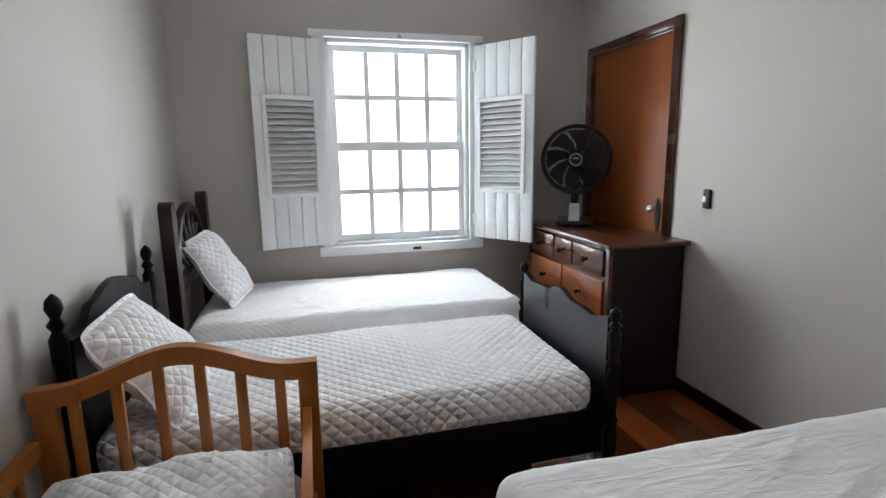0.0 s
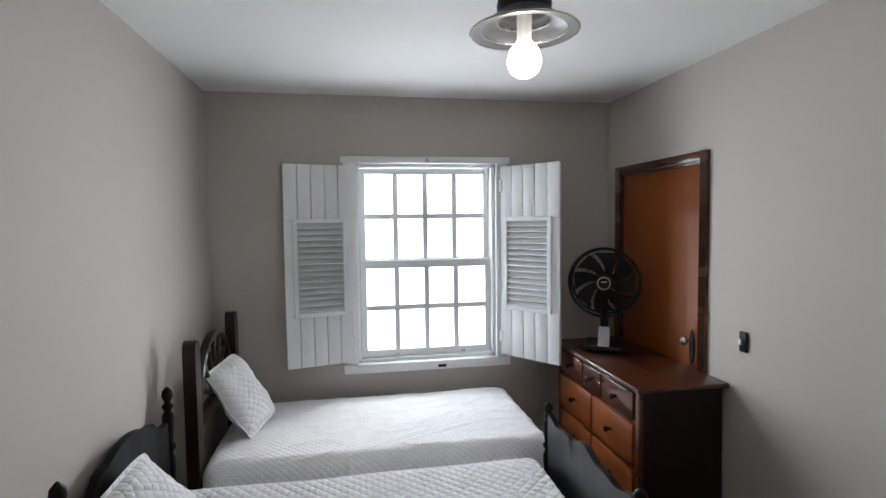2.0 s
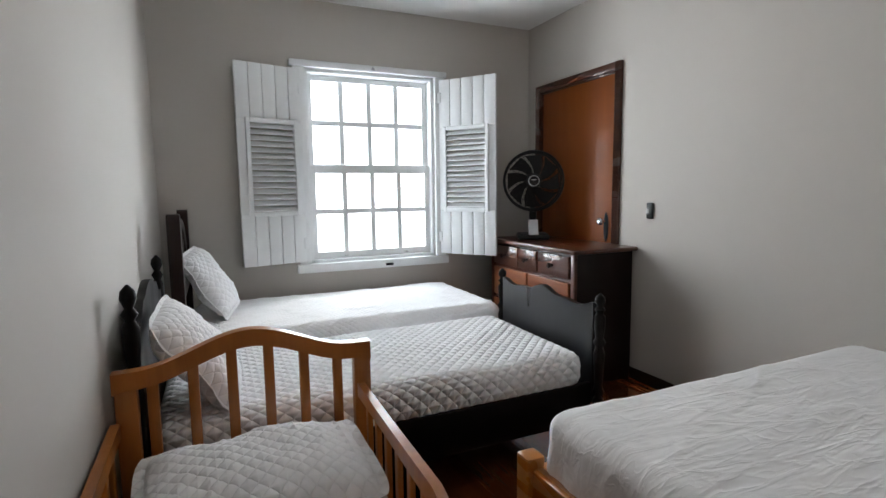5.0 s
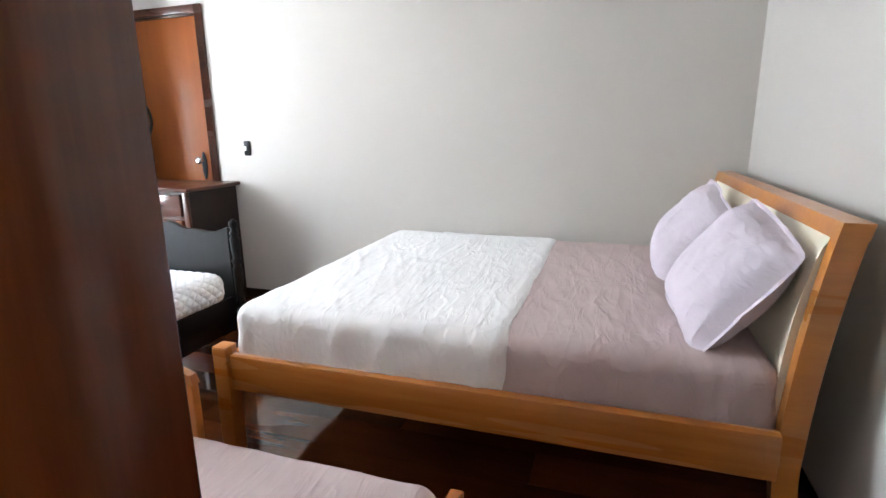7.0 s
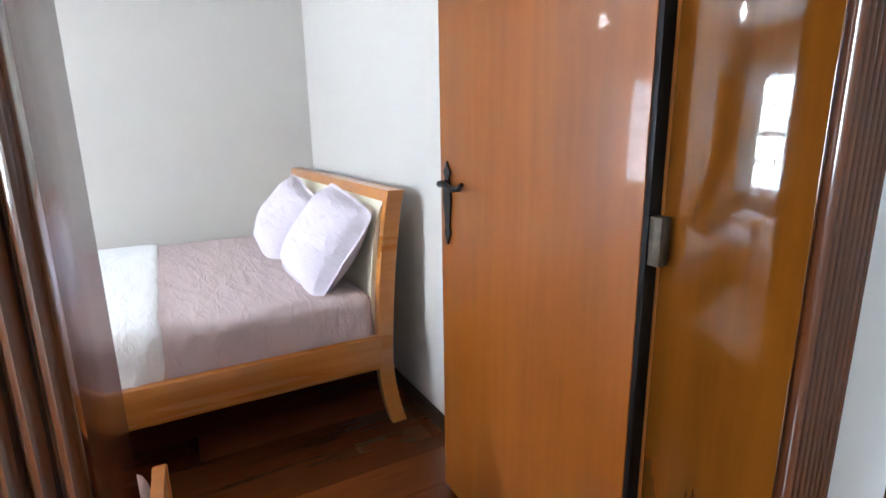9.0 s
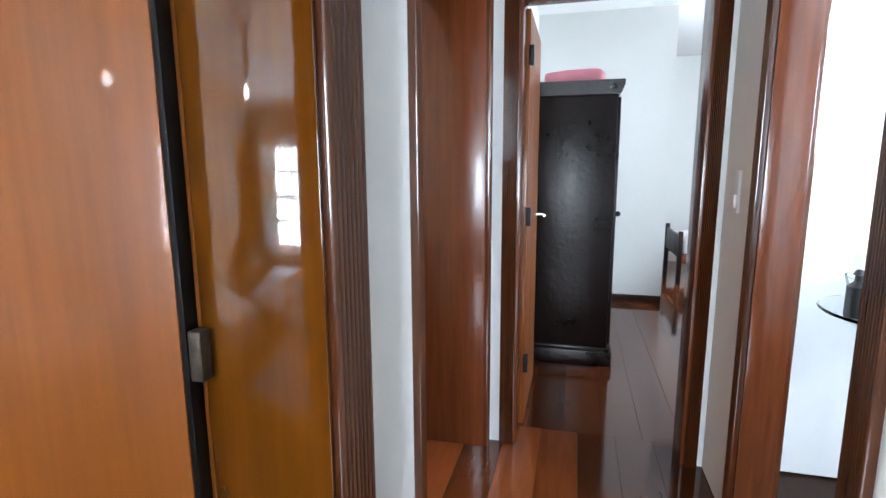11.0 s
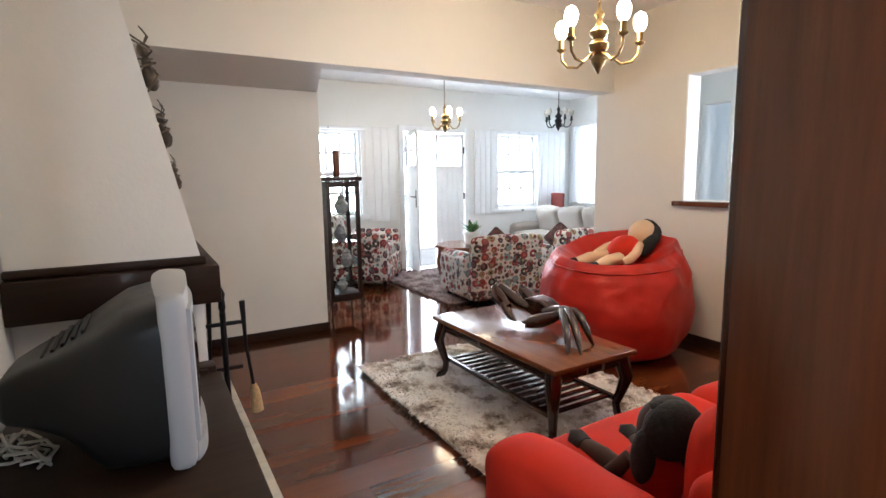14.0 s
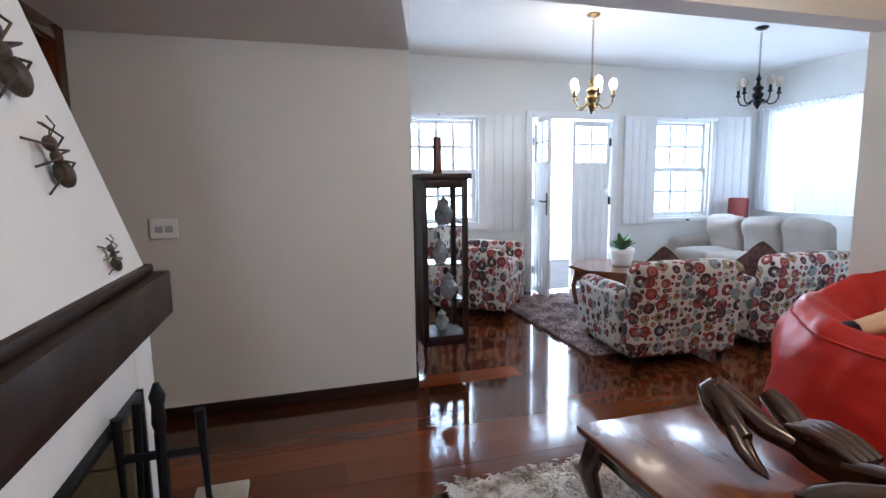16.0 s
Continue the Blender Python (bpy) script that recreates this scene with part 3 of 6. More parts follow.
def reeded(bm, a0, a1, depth, z0, z1, flip=1, axis="x", at=0.0, n=8):
    """A reeded architrave board: a flat backing and round ribs, from a0 to a1 across."""
    w = (a1 - a0)
    outline = [(a0, 0)]
    for k in range(n):
        c, r = a0 + w * (k + 0.5) / n, w / n / 2
        for s in range(7):
            an = math.pi - math.pi * s / 6
            outline.append((c + r * 0.96 * math.cos(an), flip * (depth * 0.55 + depth * 0.45 * math.sin(an))))
    outline.append((a1, 0))
    if axis == "x":
        prism(bm, [(at + d, a) for a, d in outline], z0, z1, "z")
    else:
        prism(bm, [(a, at + d) for a, d in outline], z0, z1, "z")
    return bm


def door_frame(name, axis, face_a, face_b, u0, u1, top, w=(0.085, 0.085), over=(0.01, 0.01), sides=(1, 1), label="dark varnished wooden door frame", mat=None, inner=None):
    """Lining and architraves of a doorway through the wall between the planes face_a < face_b."""
    t = thing(name, label, "door frame")
    t["kind"] = "structure"
    lin, m2 = 0.022, mat or M["dark_trim"]
    def bx(p0, p1, d0, d1, z0, z1):
        return box(B(), d0, d1, p0, p1, z0, z1, 0.003) if axis == "x" else box(B(), p0, p1, d0, d1, z0, z1, 0.003)
    part("jamb", bx(u0 - 0.004, u0 + lin, face_a - 0.004, face_b + 0.004, 0, top), mat or M["jamb_wood"], t)
    thick, end = inner or (lin, face_b + 0.004)
    part("jamb", bx(u1 - thick, u1 + 0.004, face_a - 0.004, end, 0, top), mat or M["jamb_wood"], t)
    part("head", bx(u0 + lin, u1 - thick, face_a - 0.004, face_b + 0.004, top - lin, top + 0.004), mat or M["jamb_wood"], t)
    for on, face, flip in ((sides[0], face_a, -1), (sides[1], face_b, 1)):
        if on:
            part("architrave", reeded(B(), u0 - w[0], u0 + over[0], 0.024, 0, top + max(w), flip, axis, face), m2, t)
            part("architrave", reeded(B(), u1 - (over[1] if flip < 0 else 0.01), u1 + w[1], 0.024, 0, top + max(w), flip, axis, face), m2, t)
            d0, d1 = sorted((face, face + flip * 0.022))
            part("architrave_head", bx(u0 + over[0], u1 - over[1], d0, d1, top - 0.008, top + max(w)), m2, t)
    return t


door_frame("door_frame_1", "x", -1.05, -0.78, -0.625, 0.278, 2.08, (0.13, 0.08), (0.01, 0.038), (1, 0), inner=(0.032, -0.783))
frame_1 = bpy.data.objects["door_frame_1"]
part("architrave", reeded(B(), 0.325, 0.41, 0.022, 0, 2.16, 1, "x", -0.78), M["dark_trim"], frame_1)
part("architrave_head", box(B(), -0.78, -0.758, -0.70, 0.325, 2.08, 2.16, 0.003), M["dark_trim"], frame_1)
door_frame("door_frame_2", "x", -1.05, -0.77, -2.147, -1.10, 2.10, (0.045, 0.03))
door_frame("door_frame_3", "y", -2.37, -2.20, -1.965, -1.18, 2.08, (0.045, 0.06))
door_frame("door_frame_4", "x", -2.15, -2.035, -1.77, -1.06, 2.08, (0.04, 0.08))
door_frame("door_frame_5", "x", 2.05, 2.25, 2.76, 3.64, 2.06, (0.045, 0.045), sides=(1, 0), label="dark brown wooden door frame round the closed door", mat=M["chest_wood"])
ROOM = LIVING
door_frame("door_frame_6", "y", -0.93, -0.80, 2.47, 3.19, 2.06, (0.075, 0.075))
ROOM = HOUSE


# ---------------------------------------------------------------- doors
def lever_handle(parent, at, facing):
    """An ornate black iron plate with a lever; facing +1 or -1 along y."""
    x, y, z = at
    f = facing
    o = [(0, 0.125), (0.008, 0.11), (0.02, 0.095), (0.01, 0.075), (0.02, 0.05), (0.024, 0.01), (0.016, -0.03), (0.012, -0.07), (0.018, -0.09), (0.008, -0.11), (0, -0.125)]
    poly = [(x + a, z + b) for a, b in o] + [(x - a, z + b) for a, b in reversed(o[1:-1])]
    h = part("handle", prism(B(), poly, y, y + f * 0.006), M["iron"], parent, "ornate black iron handle plate")
    part("lever", tube(B(), [(x, y, z + 0.06), (x, y + f * 0.03, z + 0.06), (x - 0.03, y + f * 0.034, z + 0.064), (x - 0.08, y + f * 0.034, z + 0.05), (x - 0.12, y + f * 0.034, z + 0.056), (x - 0.135, y + f * 0.034, z + 0.07)], [0.011, 0.010, 0.010, 0.009, 0.008, 0.006]), M["iron"], h)
    return h


d = thing("door_1", "open honey-coloured veneered bedroom door with black iron handle", "door")
d["kind"] = "structure"
part("leaf", box(B(), -0.80, -0.045, -0.602, -0.568, 0.012, 2.05, 0.003), M["door_wood"], d)
lever_handle(d, (-0.092, -0.568, 1.01), 1)
for z in (0.22, 0.98, 1.78):
    part("hinge", box(B(), -0.838, -0.812, -0.598, -0.572, z, z + 0.09, 0.003), M["bronze"], d, "worn dark steel hinge")
# Black strip added where the hinge gap only lies in shade.
part("gap_shade", box(B(), -0.8125, -0.8005, -0.601, -0.569, 0.012, 2.05, 0.001), M["black_wood"], d, "black strip standing in for the shade of the hinge gap")
part("stile", box(B(), -0.820, -0.813, -0.6025, -0.5985, 0.0, 2.05, 0.001), M["crib_wood"], d, "thin pale strip beside the jamb facing")
part("jamb_panel", box(B(), -1.058, -0.820, -0.606, -0.600, 0.0, 2.05, 0.001), M["glossy_veneer"], d, "glossy honey-coloured jamb facing")

d = thing("door_2", "closed red-brown veneered door with steel lever handle", "door")
d["kind"] = "structure"
part("leaf", box(B(), 2.060, 2.095, 2.782, 3.618, 0.01, 2.038, 0.003), M["east_door_wood"], d)
h = part("handle", lathe(B(), [(0.022, 0), (0.024, 0.004), (0.02, 0.008)], 16, Matrix.Translation((2.058, 2.85, 1.0)) @ Matrix.Rotation(-math.pi / 2, 4, "Y") @ Matrix.Diagonal((4.4, 1, 1, 1))), M["iron"], d, "long dark oval handle plate")
part("knob", lathe(B(), [(0.009, 0), (0.009, 0.03), (0.024, 0.04), (0.026, 0.055), (0.012, 0.066)], 14, Matrix.Translation((2.051, 2.85, 1.04)) @ Matrix.Rotation(-math.pi / 2, 4, "Y")), M["chrome"], h, "worn steel knob")

d = thing("door_3", "open honey-coloured veneered door of the second bedroom", "door")
d["kind"] = "structure"
part("leaf", box(B(), -1.218, -1.184, -3.04, -2.375, 0.012, 2.05, 0.003), M["door_wood"], d)
h = part("handle", tube(B(), [(-1.218, -2.98, 1.05), (-1.266, -2.98, 1.05), (-1.27, -2.89, 1.05)], 0.008), M["chrome"], d, "steel lever handle")
for z in (0.3, 1.05, 1.8):
    part("hinge", box(B(), -1.236, -1.212, -2.39, -2.36, z, z + 0.09, 0.003), M["iron"], d, "dark iron hinge")

ROOM = LIVING
d = thing("door_4", "dark wooden door standing ajar beside the fireplace", "door")
d["kind"] = "structure"
part("leaf", box(B(), 2.50, 3.165, -0.845, -0.808, 0.012, 2.03, 0.003), M["jamb_wood"], d)


ROOM = HOUSE


# ---------------------------------------------------------------- windows
def sash_window(name, m, w, h, cols, rows, label):
    """A window in its wall opening: frame, sashes with glazing bars, panes; local x across, y outwards, z up from the opening's foot."""
    t = thing(name, label, "window", m)
    t["kind"] = "structure"
    fr = 0.05
    part("casing", box(B(), -0.075, 0.004, -0.028, 0.0, -0.055, h + 0.03, 0.004), M["white"], t)
    part("casing", box(B(), w - 0.004, w + 0.075, -0.028, 0.0, -0.055, h + 0.03, 0.004), M["white"], t)
    part("casing", box(B(), -0.095, w + 0.095, -0.036, 0.0, h - 0.004, h + 0.042, 0.005), M["white"], t)
    part("window_sill", box(B(), -0.095, w + 0.095, -0.045, 0.06, -0.058, 0.006, 0.006), M["white"], t)
    for x0, x1, z0, z1 in ((0, fr * 0.6, 0, h), (w - fr * 0.6, w, 0, h), (0, w, h - 0.03, h), (0, w, 0, 0.03)):
        part("window_frame", box(B(), x0 + 0.002, x1 - 0.002, 0.01, 0.16, z0 + 0.002, z1 - 0.002, 0.003), M["white"], t)
    half = h / 2
    for k, (z0, z1, y) in enumerate(((0.03, half + 0.02, 0.05), (half - 0.02, h - 0.03, 0.09))):
        s = part("sash", B(), M["white"], t)
        bm = B()
        x0, x1 = fr * 0.6, w - fr * 0.6
        box(bm, x0, x0 + 0.04, y, y + 0.032, z0, z1, 0.003)
        box(bm, x1 - 0.04, x1, y, y + 0.032, z0, z1, 0.003)
        box(bm, x0 + 0.04, x1 - 0.04, y, y + 0.032, z0, z0 + 0.05, 0.003)
        box(bm, x0 + 0.04, x1 - 0.04, y, y + 0.032, z1 - (0.04 if k else 0.058), z1, 0.003)
        pw, ph = (x1 - x0 - 0.08) / cols, (z1 - z0 - 0.09) / rows
        for c in range(1, cols):
            box(bm, x0 + 0.04 + c * pw - 0.019, x0 + 0.04 + c * pw + 0.019, y + 0.004, y + 0.028, z0 + 0.05, z1 - 0.04, 0.004)
        for r in range(1, rows):
            box(bm, x0 + 0.04, x1 - 0.04, y + 0.006, y + 0.026, z0 + 0.05 + r * ph - 0.019, z0 + 0.05 + r * ph + 0.019, 0.004)
        bm.to_mesh(s.data)
        bm.free()
        for c in range(cols):
            for r in range(rows):
                p = part("pane", box(B(), x0 + 0.04 + c * pw + 0.002, x0 + 0.04 + (c + 1) * pw - 0.002, y + 0.014, y + 0.018, z0 + 0.05 + r * ph + 0.002, z0 + 0.05 + (r + 1) * ph - 0.002), M["glass"], s)
                p.visible_shadow = False
        if k == 0:
            for x in (w * 0.28, w * 0.76):
                part("sash_lift", box(B(), x - 0.014, x + 0.014, y - 0.012, y, z0 + 0.012, z0 + 0.022, 0.002), M["chrome"], s)
    part("latch", box(B(), w * 0.56, w * 0.56 + 0.06, -0.05, -0.045, -0.042, -0.022, 0.003), M["iron"], t, "small black iron latch")
    part("hook", prism(B(), [(w * 0.5 - 0.018, h + 0.005), (w * 0.5 + 0.018, h + 0.005), (w * 0.5, h + 0.033)], -0.044, -0.036), M["grey_plastic"], t)
    return t


def shutter(name, m, w, h, louvre, label, strips=5):
    """A boarded shutter leaf hinged at x 0, opening along +x; its room face looks to -y."""
    t = thing(name, label, "shutter", m, "window shutters")
    bw = w / strips
    x0, x1, z0, z1 = w * 0.08, w * 0.88, h * 0.25, h * 0.735
    for k in range(strips):
        a0, a1 = k * bw + 0.0015, (k + 1) * bw - 0.0015
        if louvre and a0 < x1 and a1 > x0:
            part("board", box(B(), a0, a1, 0.0, 0.026, 0, z0 + 0.01, 0.005), M["white"], t)
            part("board", box(B(), a0, a1, 0.0, 0.026, z1 - 0.01, h, 0.005), M["white"], t)
            if a0 < x0 - 0.01:
                part("board", box(B(), a0, x0 + 0.01, 0.002, 0.024, z0 + 0.01, z1 - 0.01), M["white"], t)
            if a1 > x1 + 0.01:
                part("board", box(B(), x1 - 0.01, a1, 0.002, 0.024, z0 + 0.01, z1 - 0.01), M["white"], t)
        else:
            part("board", box(B(), a0, a1, 0.0, 0.026, 0, h, 0.005), M["white"], t)
    if louvre:
        f = part("louvre_frame", B(), M["white"], t)
        bm = B()
        for a0, a1, b0, b1 in ((x0, x0 + 0.028, z0, z1), (x1 - 0.028, x1, z0, z1), (x0 + 0.028, x1 - 0.028, z0, z0 + 0.03), (x0 + 0.028, x1 - 0.028, z1 - 0.03, z1)):
            box(bm, a0, a1, -0.016, 0.030, b0, b1, 0.004)
        bm.to_mesh(f.data)
        bm.free()
        n = 15
        step = (z1 - z0 - 0.06) / n
        for k in range(n):
            zc = z0 + 0.03 + (k + 0.5) * step
            sl = B()
            box(sl, x0 + 0.028, x1 - 0.028, -0.026, 0.026, -0.003, 0.003, 0.002, 1)
            bmesh.ops.transform(sl, matrix=Matrix.Translation((0, 0.008, zc)) @ Matrix.Rotation(radians(38), 4, "X"), verts=sl.verts[:])
            part("slat", sl, M["white"], f)
    for z in (0.1 * h, 0.9 * h):
        part("hinge", box(B(), -0.01, 0.02, -0.006, 0.0, z - 0.04, z + 0.04, 0.002), M["white"], t)
    return t


sash_window("window_1", pose(0.17, 3.82, 0.745), 1.0, 1.40, 4, 2, "white wooden sash window with sixteen panes")
# the two bedroom shutters stand open at the sides
a = math.degrees(math.atan2(3.68 - 3.785, -0.283 - 0.15))
shutter("shutter", pose(0.145, 3.785, 0.772, 0, 0, a) @ Matrix.Diagonal((1, -1, 1, 1)), 0.446, 1.35, True, "white boarded shutter with louvre panel, folded open")
a = math.degrees(math.atan2(3.40 - 3.785, 1.485 - 1.195))
shutter("shutter", pose(1.195, 3.785, 0.770, 0, 0, a), 0.482, 1.35, True, "white boarded shutter with louvre panel, half open")
# windows of the front wall; local x runs to -y
FW = pose(0, 0, 0, 0, 0, -90)
ROOM = LIVING
sash_window("window_2", pose(5.8, -3.15, 0.85) @ FW, 0.95, 1.23, 4, 2, "white sash window of the front room")
sash_window("window_3", pose(5.8, -6.52, 0.84) @ FW, 0.88, 1.27, 3, 2, "white sash window of the front room")
shutter("shutter", pose(5.765, -4.17, 0.76, 0, 0, -90), 0.47, 1.36, False, "white boarded shutter folded flat against the wall", 4)
shutter("shutter", pose(5.765, -6.47, 0.78, 0, 0, 90) @ Matrix.Diagonal((1, -1, 1, 1)), 0.42, 1.36, False, "white boarded shutter folded flat against the wall", 4)
shutter("shutter", pose(5.765, -7.47, 0.80, 0, 0, -98), 0.5, 1.36, False, "white boarded shutter folded flat against the wall", 4)


def boarded_leaf(name, m, w, h, label, handle):
    """A tongued white door leaf with four small panes at the top; hinged at x 0."""
    t = thing(name, label, "door", m)
    t["kind"] = "structure"
    n, glass0 = 5, h - 0.50
    for k in range(n):
        part("board", box(B(), k * w / n + 0.0015, (k + 1) * w / n - 0.0015, 0, 0.035, 0, glass0, 0.005), M["white"], t)
    part("stile", box(B(), 0, 0.05, 0, 0.035, glass0, h, 0.003), M["white"], t)
    part("stile", box(B(), w - 0.05, w, 0, 0.035, glass0, h, 0.003), M["white"], t)
    part("rail", box(B(), 0.05, w - 0.05, 0, 0.035, h - 0.06, h, 0.003), M["white"], t)
    gl = part("glazing_bars", B(), M["white"], t)
    bm = B()
    box(bm, w / 2 - 0.012, w / 2 + 0.012, 0.006, 0.03, glass0, h - 0.06, 0.003)
    box(bm, 0.05, w - 0.05, 0.008, 0.028, glass0 + 0.21, glass0 + 0.235, 0.003)
    bm.to_mesh(gl.data)
    bm.free()
    for x0, x1 in ((0.052, w / 2 - 0.013), (w / 2 + 0.013, w - 0.052)):
        for z0, z1 in ((glass0 + 0.002, glass0 + 0.208), (glass0 + 0.237, h - 0.062)):
            p = part("pane", box(B(), x0, x1, 0.015, 0.019, z0, z1), M["glass"], t)
            p.visible_shadow = False
    for z in (0.2, h * 0.5, h - 0.3):
        part("hinge", box(B(), -0.012, 0.015, -0.008, 0.0, z, z + 0.1, 0.002), M["iron"], t, "black iron hinge")
    if handle:
        hd = part("handle", box(B(), w - 0.05, w - 0.02, -0.008, 0.0, 0.95, 1.2, 0.004), M["iron"], t, "black iron handle plate")
        part("lever", tube(B(), [(w - 0.035, -0.008, 1.1), (w - 0.035, -0.05, 1.1), (w - 0.13, -0.05, 1.105)], 0.009), M["iron"], hd)
    return t


boarded_leaf("door_5", pose(5.79, -4.80, 0.015, 0, 0, 172), 0.52, 2.05, "white boarded front door leaf standing open", True)
boarded_leaf("door_6", pose(5.835, -5.86, 0.015, 0, 0, 90) @ Matrix.Diagonal((1, -1, 1, 1)) @ Matrix.Translation((0, -0.035, 0)), 0.53, 2.05, "white boarded front door leaf, closed", False)
t = thing("door_frame_7", "white wooden frame of the double front door", "door frame")
t["kind"] = "structure"
for y0, y1, z0, z1 in ((-4.78, -4.70, 0, 2.17), (-5.95, -5.87, 0, 2.17), (-5.87, -4.78, 2.085, 2.17)):
    part("casing", box(B(), 5.772, 5.81, y0, y1, z0, z1, 0.005), M["white"], t)

# sheer curtain on its rod
t = thing("curtain", "long white sheer gathered curtain over the side window", "curtain")
bm = B()
n, rows = 220, 6
grid = []
for j in range(rows + 1):
    z = 0.92 + (2.27 - 0.92) * j / rows
    grid.append([bm.verts.new((4.0 + 1.7 * i / n, -8.07 + (0.022 - 0.008 * j / rows) * math.sin(i * 0.62 + 0.6 * math.sin(i * 0.11)), z)) for i in range(n + 1)])
for j in range(rows):
    for i in range(n):
        bm.faces.new((grid[j][i], grid[j][i + 1], grid[j + 1][i + 1], grid[j + 1][i]))
part("cloth", bm, M["sheer"], t)
part("rod", tube(B(), [(3.95, -8.07, 2.25), (5.74, -8.07, 2.25)], 0.011), M["white"], t)
part("bracket", box(B(), 3.97, 3.99, -8.15, -8.06, 2.24, 2.26), M["white"], t)
part("bracket", box(B(), 5.70, 5.72, -8.15, -8.06, 2.24, 2.26), M["white"], t)

# hatch lining and sill
t = thing("serving_hatch", "white lined serving hatch with a dark wooden sill", "hatch")
t["kind"] = "structure"
part("window_sill", box(B(), 0.02, 1.46, -5.36, -5.09, 1.118, 1.158, 0.006), M["jamb_wood"], t, "dark varnished wooden sill")
part("lining", box(B(), 1.392, 1.404, -5.305, -5.145, 1.158, 2.15, 0.002), M["white"], t)
part("lining", box(B(), 0.046, 0.058, -5.305, -5.145, 1.158, 2.15, 0.002), M["white"], t)


ROOM = HOUSE


# ---------------------------------------------------------------- bedroom things
def turned_post(z1, r=0.032, seg=14):
    k = z1
    return [(r * 0.9, 0), (r * 0.9, 0.10), (r, 0.12), (r, 0.36 * k), (r * 0.6, 0.38 * k), (r * 1.1, 0.41 * k), (r * 0.7, 0.44 * k), (r * 0.85, 0.55 * k), (r * 1.05, 0.64 * k), (r * 0.65, 0.68 * k),
            (r * 1.15, 0.71 * k), (r * 0.7, 0.735 * k), (r * 0.95, 0.79 * k), (r * 1.0, 0.86 * k), (r * 0.55, 0.885 * k), (r * 1.0, 0.905 * k), (r * 0.5, 0.925 * k), (r * 0.95, 0.955 * k), (r * 0.8, 0.98 * k), (r * 0.15, 1.0 * k)]


bed = thing("single_bed", "black-stained single bed with turned posts and panelled footboard", "bed")
for x, y, z in ((-0.715, 1.885, 0.99), (-0.715, 2.775, 0.985), (1.14, 1.86, 0.79), (1.14, 2.73, 0.79)):
    part("post", lathe(B(), turned_post(z, 0.026), 20, Matrix.Translation((x, y, 0))), M["black_wood"], bed, "", 75)
top = [(1.93, 0.83)] + [(1.93 + 0.8 * k / 14, 0.815 + 0.12 * math.sin(math.pi * k / 14) ** 1.5 + (0.02 if k in (3, 11) else 0)) for k in range(1, 14)] + [(2.73, 0.83)]
part("headboard", prism(B(), [(1.92, 0.30)] + top + [(2.74, 0.30)], -0.728, -0.70, "x"), M["black_wood"], bed)
foot = [(1.89 + 0.81 * k / 32, 0.730 - 0.010 * math.cos(2 * math.pi * k / 32) + 0.014 * math.cos(4 * math.pi * k / 32) + 0.008 * math.cos(8 * math.pi * k / 32)) for k in range(33)]
part("footboard", prism(B(), [(1.89, 0.26)] + foot + [(2.70, 0.26)], 1.125, 1.152, "x"), M["black_satin"], bed)
for y in (1.90, 2.72):
    part("side_rail", box(B(), -0.70, 1.12, y - 0.014, y + 0.014, 0.17, 0.36, 0.004), M["black_wood"], bed)
part("bed_base", box(B(), -0.69, 1.11, 1.92, 2.70, 0.30, 0.345, 0.004), M["wheel_wood"], bed)

bed = thing("single_bed", "dark mahogany single bed with a cartwheel headboard", "bed")
for y in (2.90, 3.725):
    prof = [(y - 0.042, 0), (y + 0.042, 0)] + [(y + 0.042 * math.cos(math.pi * k / 8), 1.13 + 0.04 * math.sin(math.pi * k / 8)) for k in range(9)]
    part("post", prism(B(), prof, -0.67, -0.61, "x"), M["wheel_wood"], bed)
    part("side_rail", box(B(), -0.62, 1.12, y - 0.02, y + 0.02, 0.16, 0.32, 0.004), M["wheel_wood"], bed)
cy, cz, R = 3.312, 0.76, 0.335
part("wheel_rim", tube(B(), [(-0.645, cy + R * math.cos(math.pi * k / 24), cz + R * 1.05 * math.sin(math.pi * k / 24)) for k in range(25)], 0.026, 8), M["wheel_wood"], bed)
for k in range(1, 8):
    an = math.pi * k / 8
    part("spoke", tube(B(), [(-0.645, cy + 0.07 * math.cos(an), cz + 0.07 * math.sin(an)), (-0.645, cy + R * 0.6 * math.cos(an), cz + R * 0.63 * math.sin(an)), (-0.645, cy + R * math.cos(an), cz + R * 1.05 * math.sin(an))], [0.010, 0.016, 0.010], 8), M["wheel_wood"], bed)
part("hub", lathe(B(), [(0.02, -0.02), (0.075, -0.012), (0.075, 0.012), (0.02, 0.02)], 18, Matrix.Translation((-0.645, cy, cz)) @ Matrix.Rotation(math.pi / 2, 4, "Y")), M["wheel_wood"], bed)
part("head_rail", box(B(), -0.665, -0.62, 2.94, 3.69, 0.70, 0.775, 0.005), M["wheel_wood"], bed)
part("head_rail", box(B(), -0.665, -0.62, 2.94, 3.69, 0.30, 0.40, 0.005), M["wheel_wood"], bed)
for x, y in ((1.08, 2.90), (1.08, 3.725)):
    part("leg", box(B(), x - 0.03, x + 0.03, y - 0.03, y + 0.03, 0, 0.30, 0.005), M["wheel_wood"], bed)
part("bed_base", box(B(), -0.62, 1.12, 2.88, 3.75, 0.27, 0.30, 0.004), M["wheel_wood"], bed)


def sag(face, x, y, z):
    return quilted(face, x, y, z, 0.058, 0.006) + (0.008 * noise.noise(Vector((x * 2, y * 2.5, 3))) if face == "top" else 0.0)


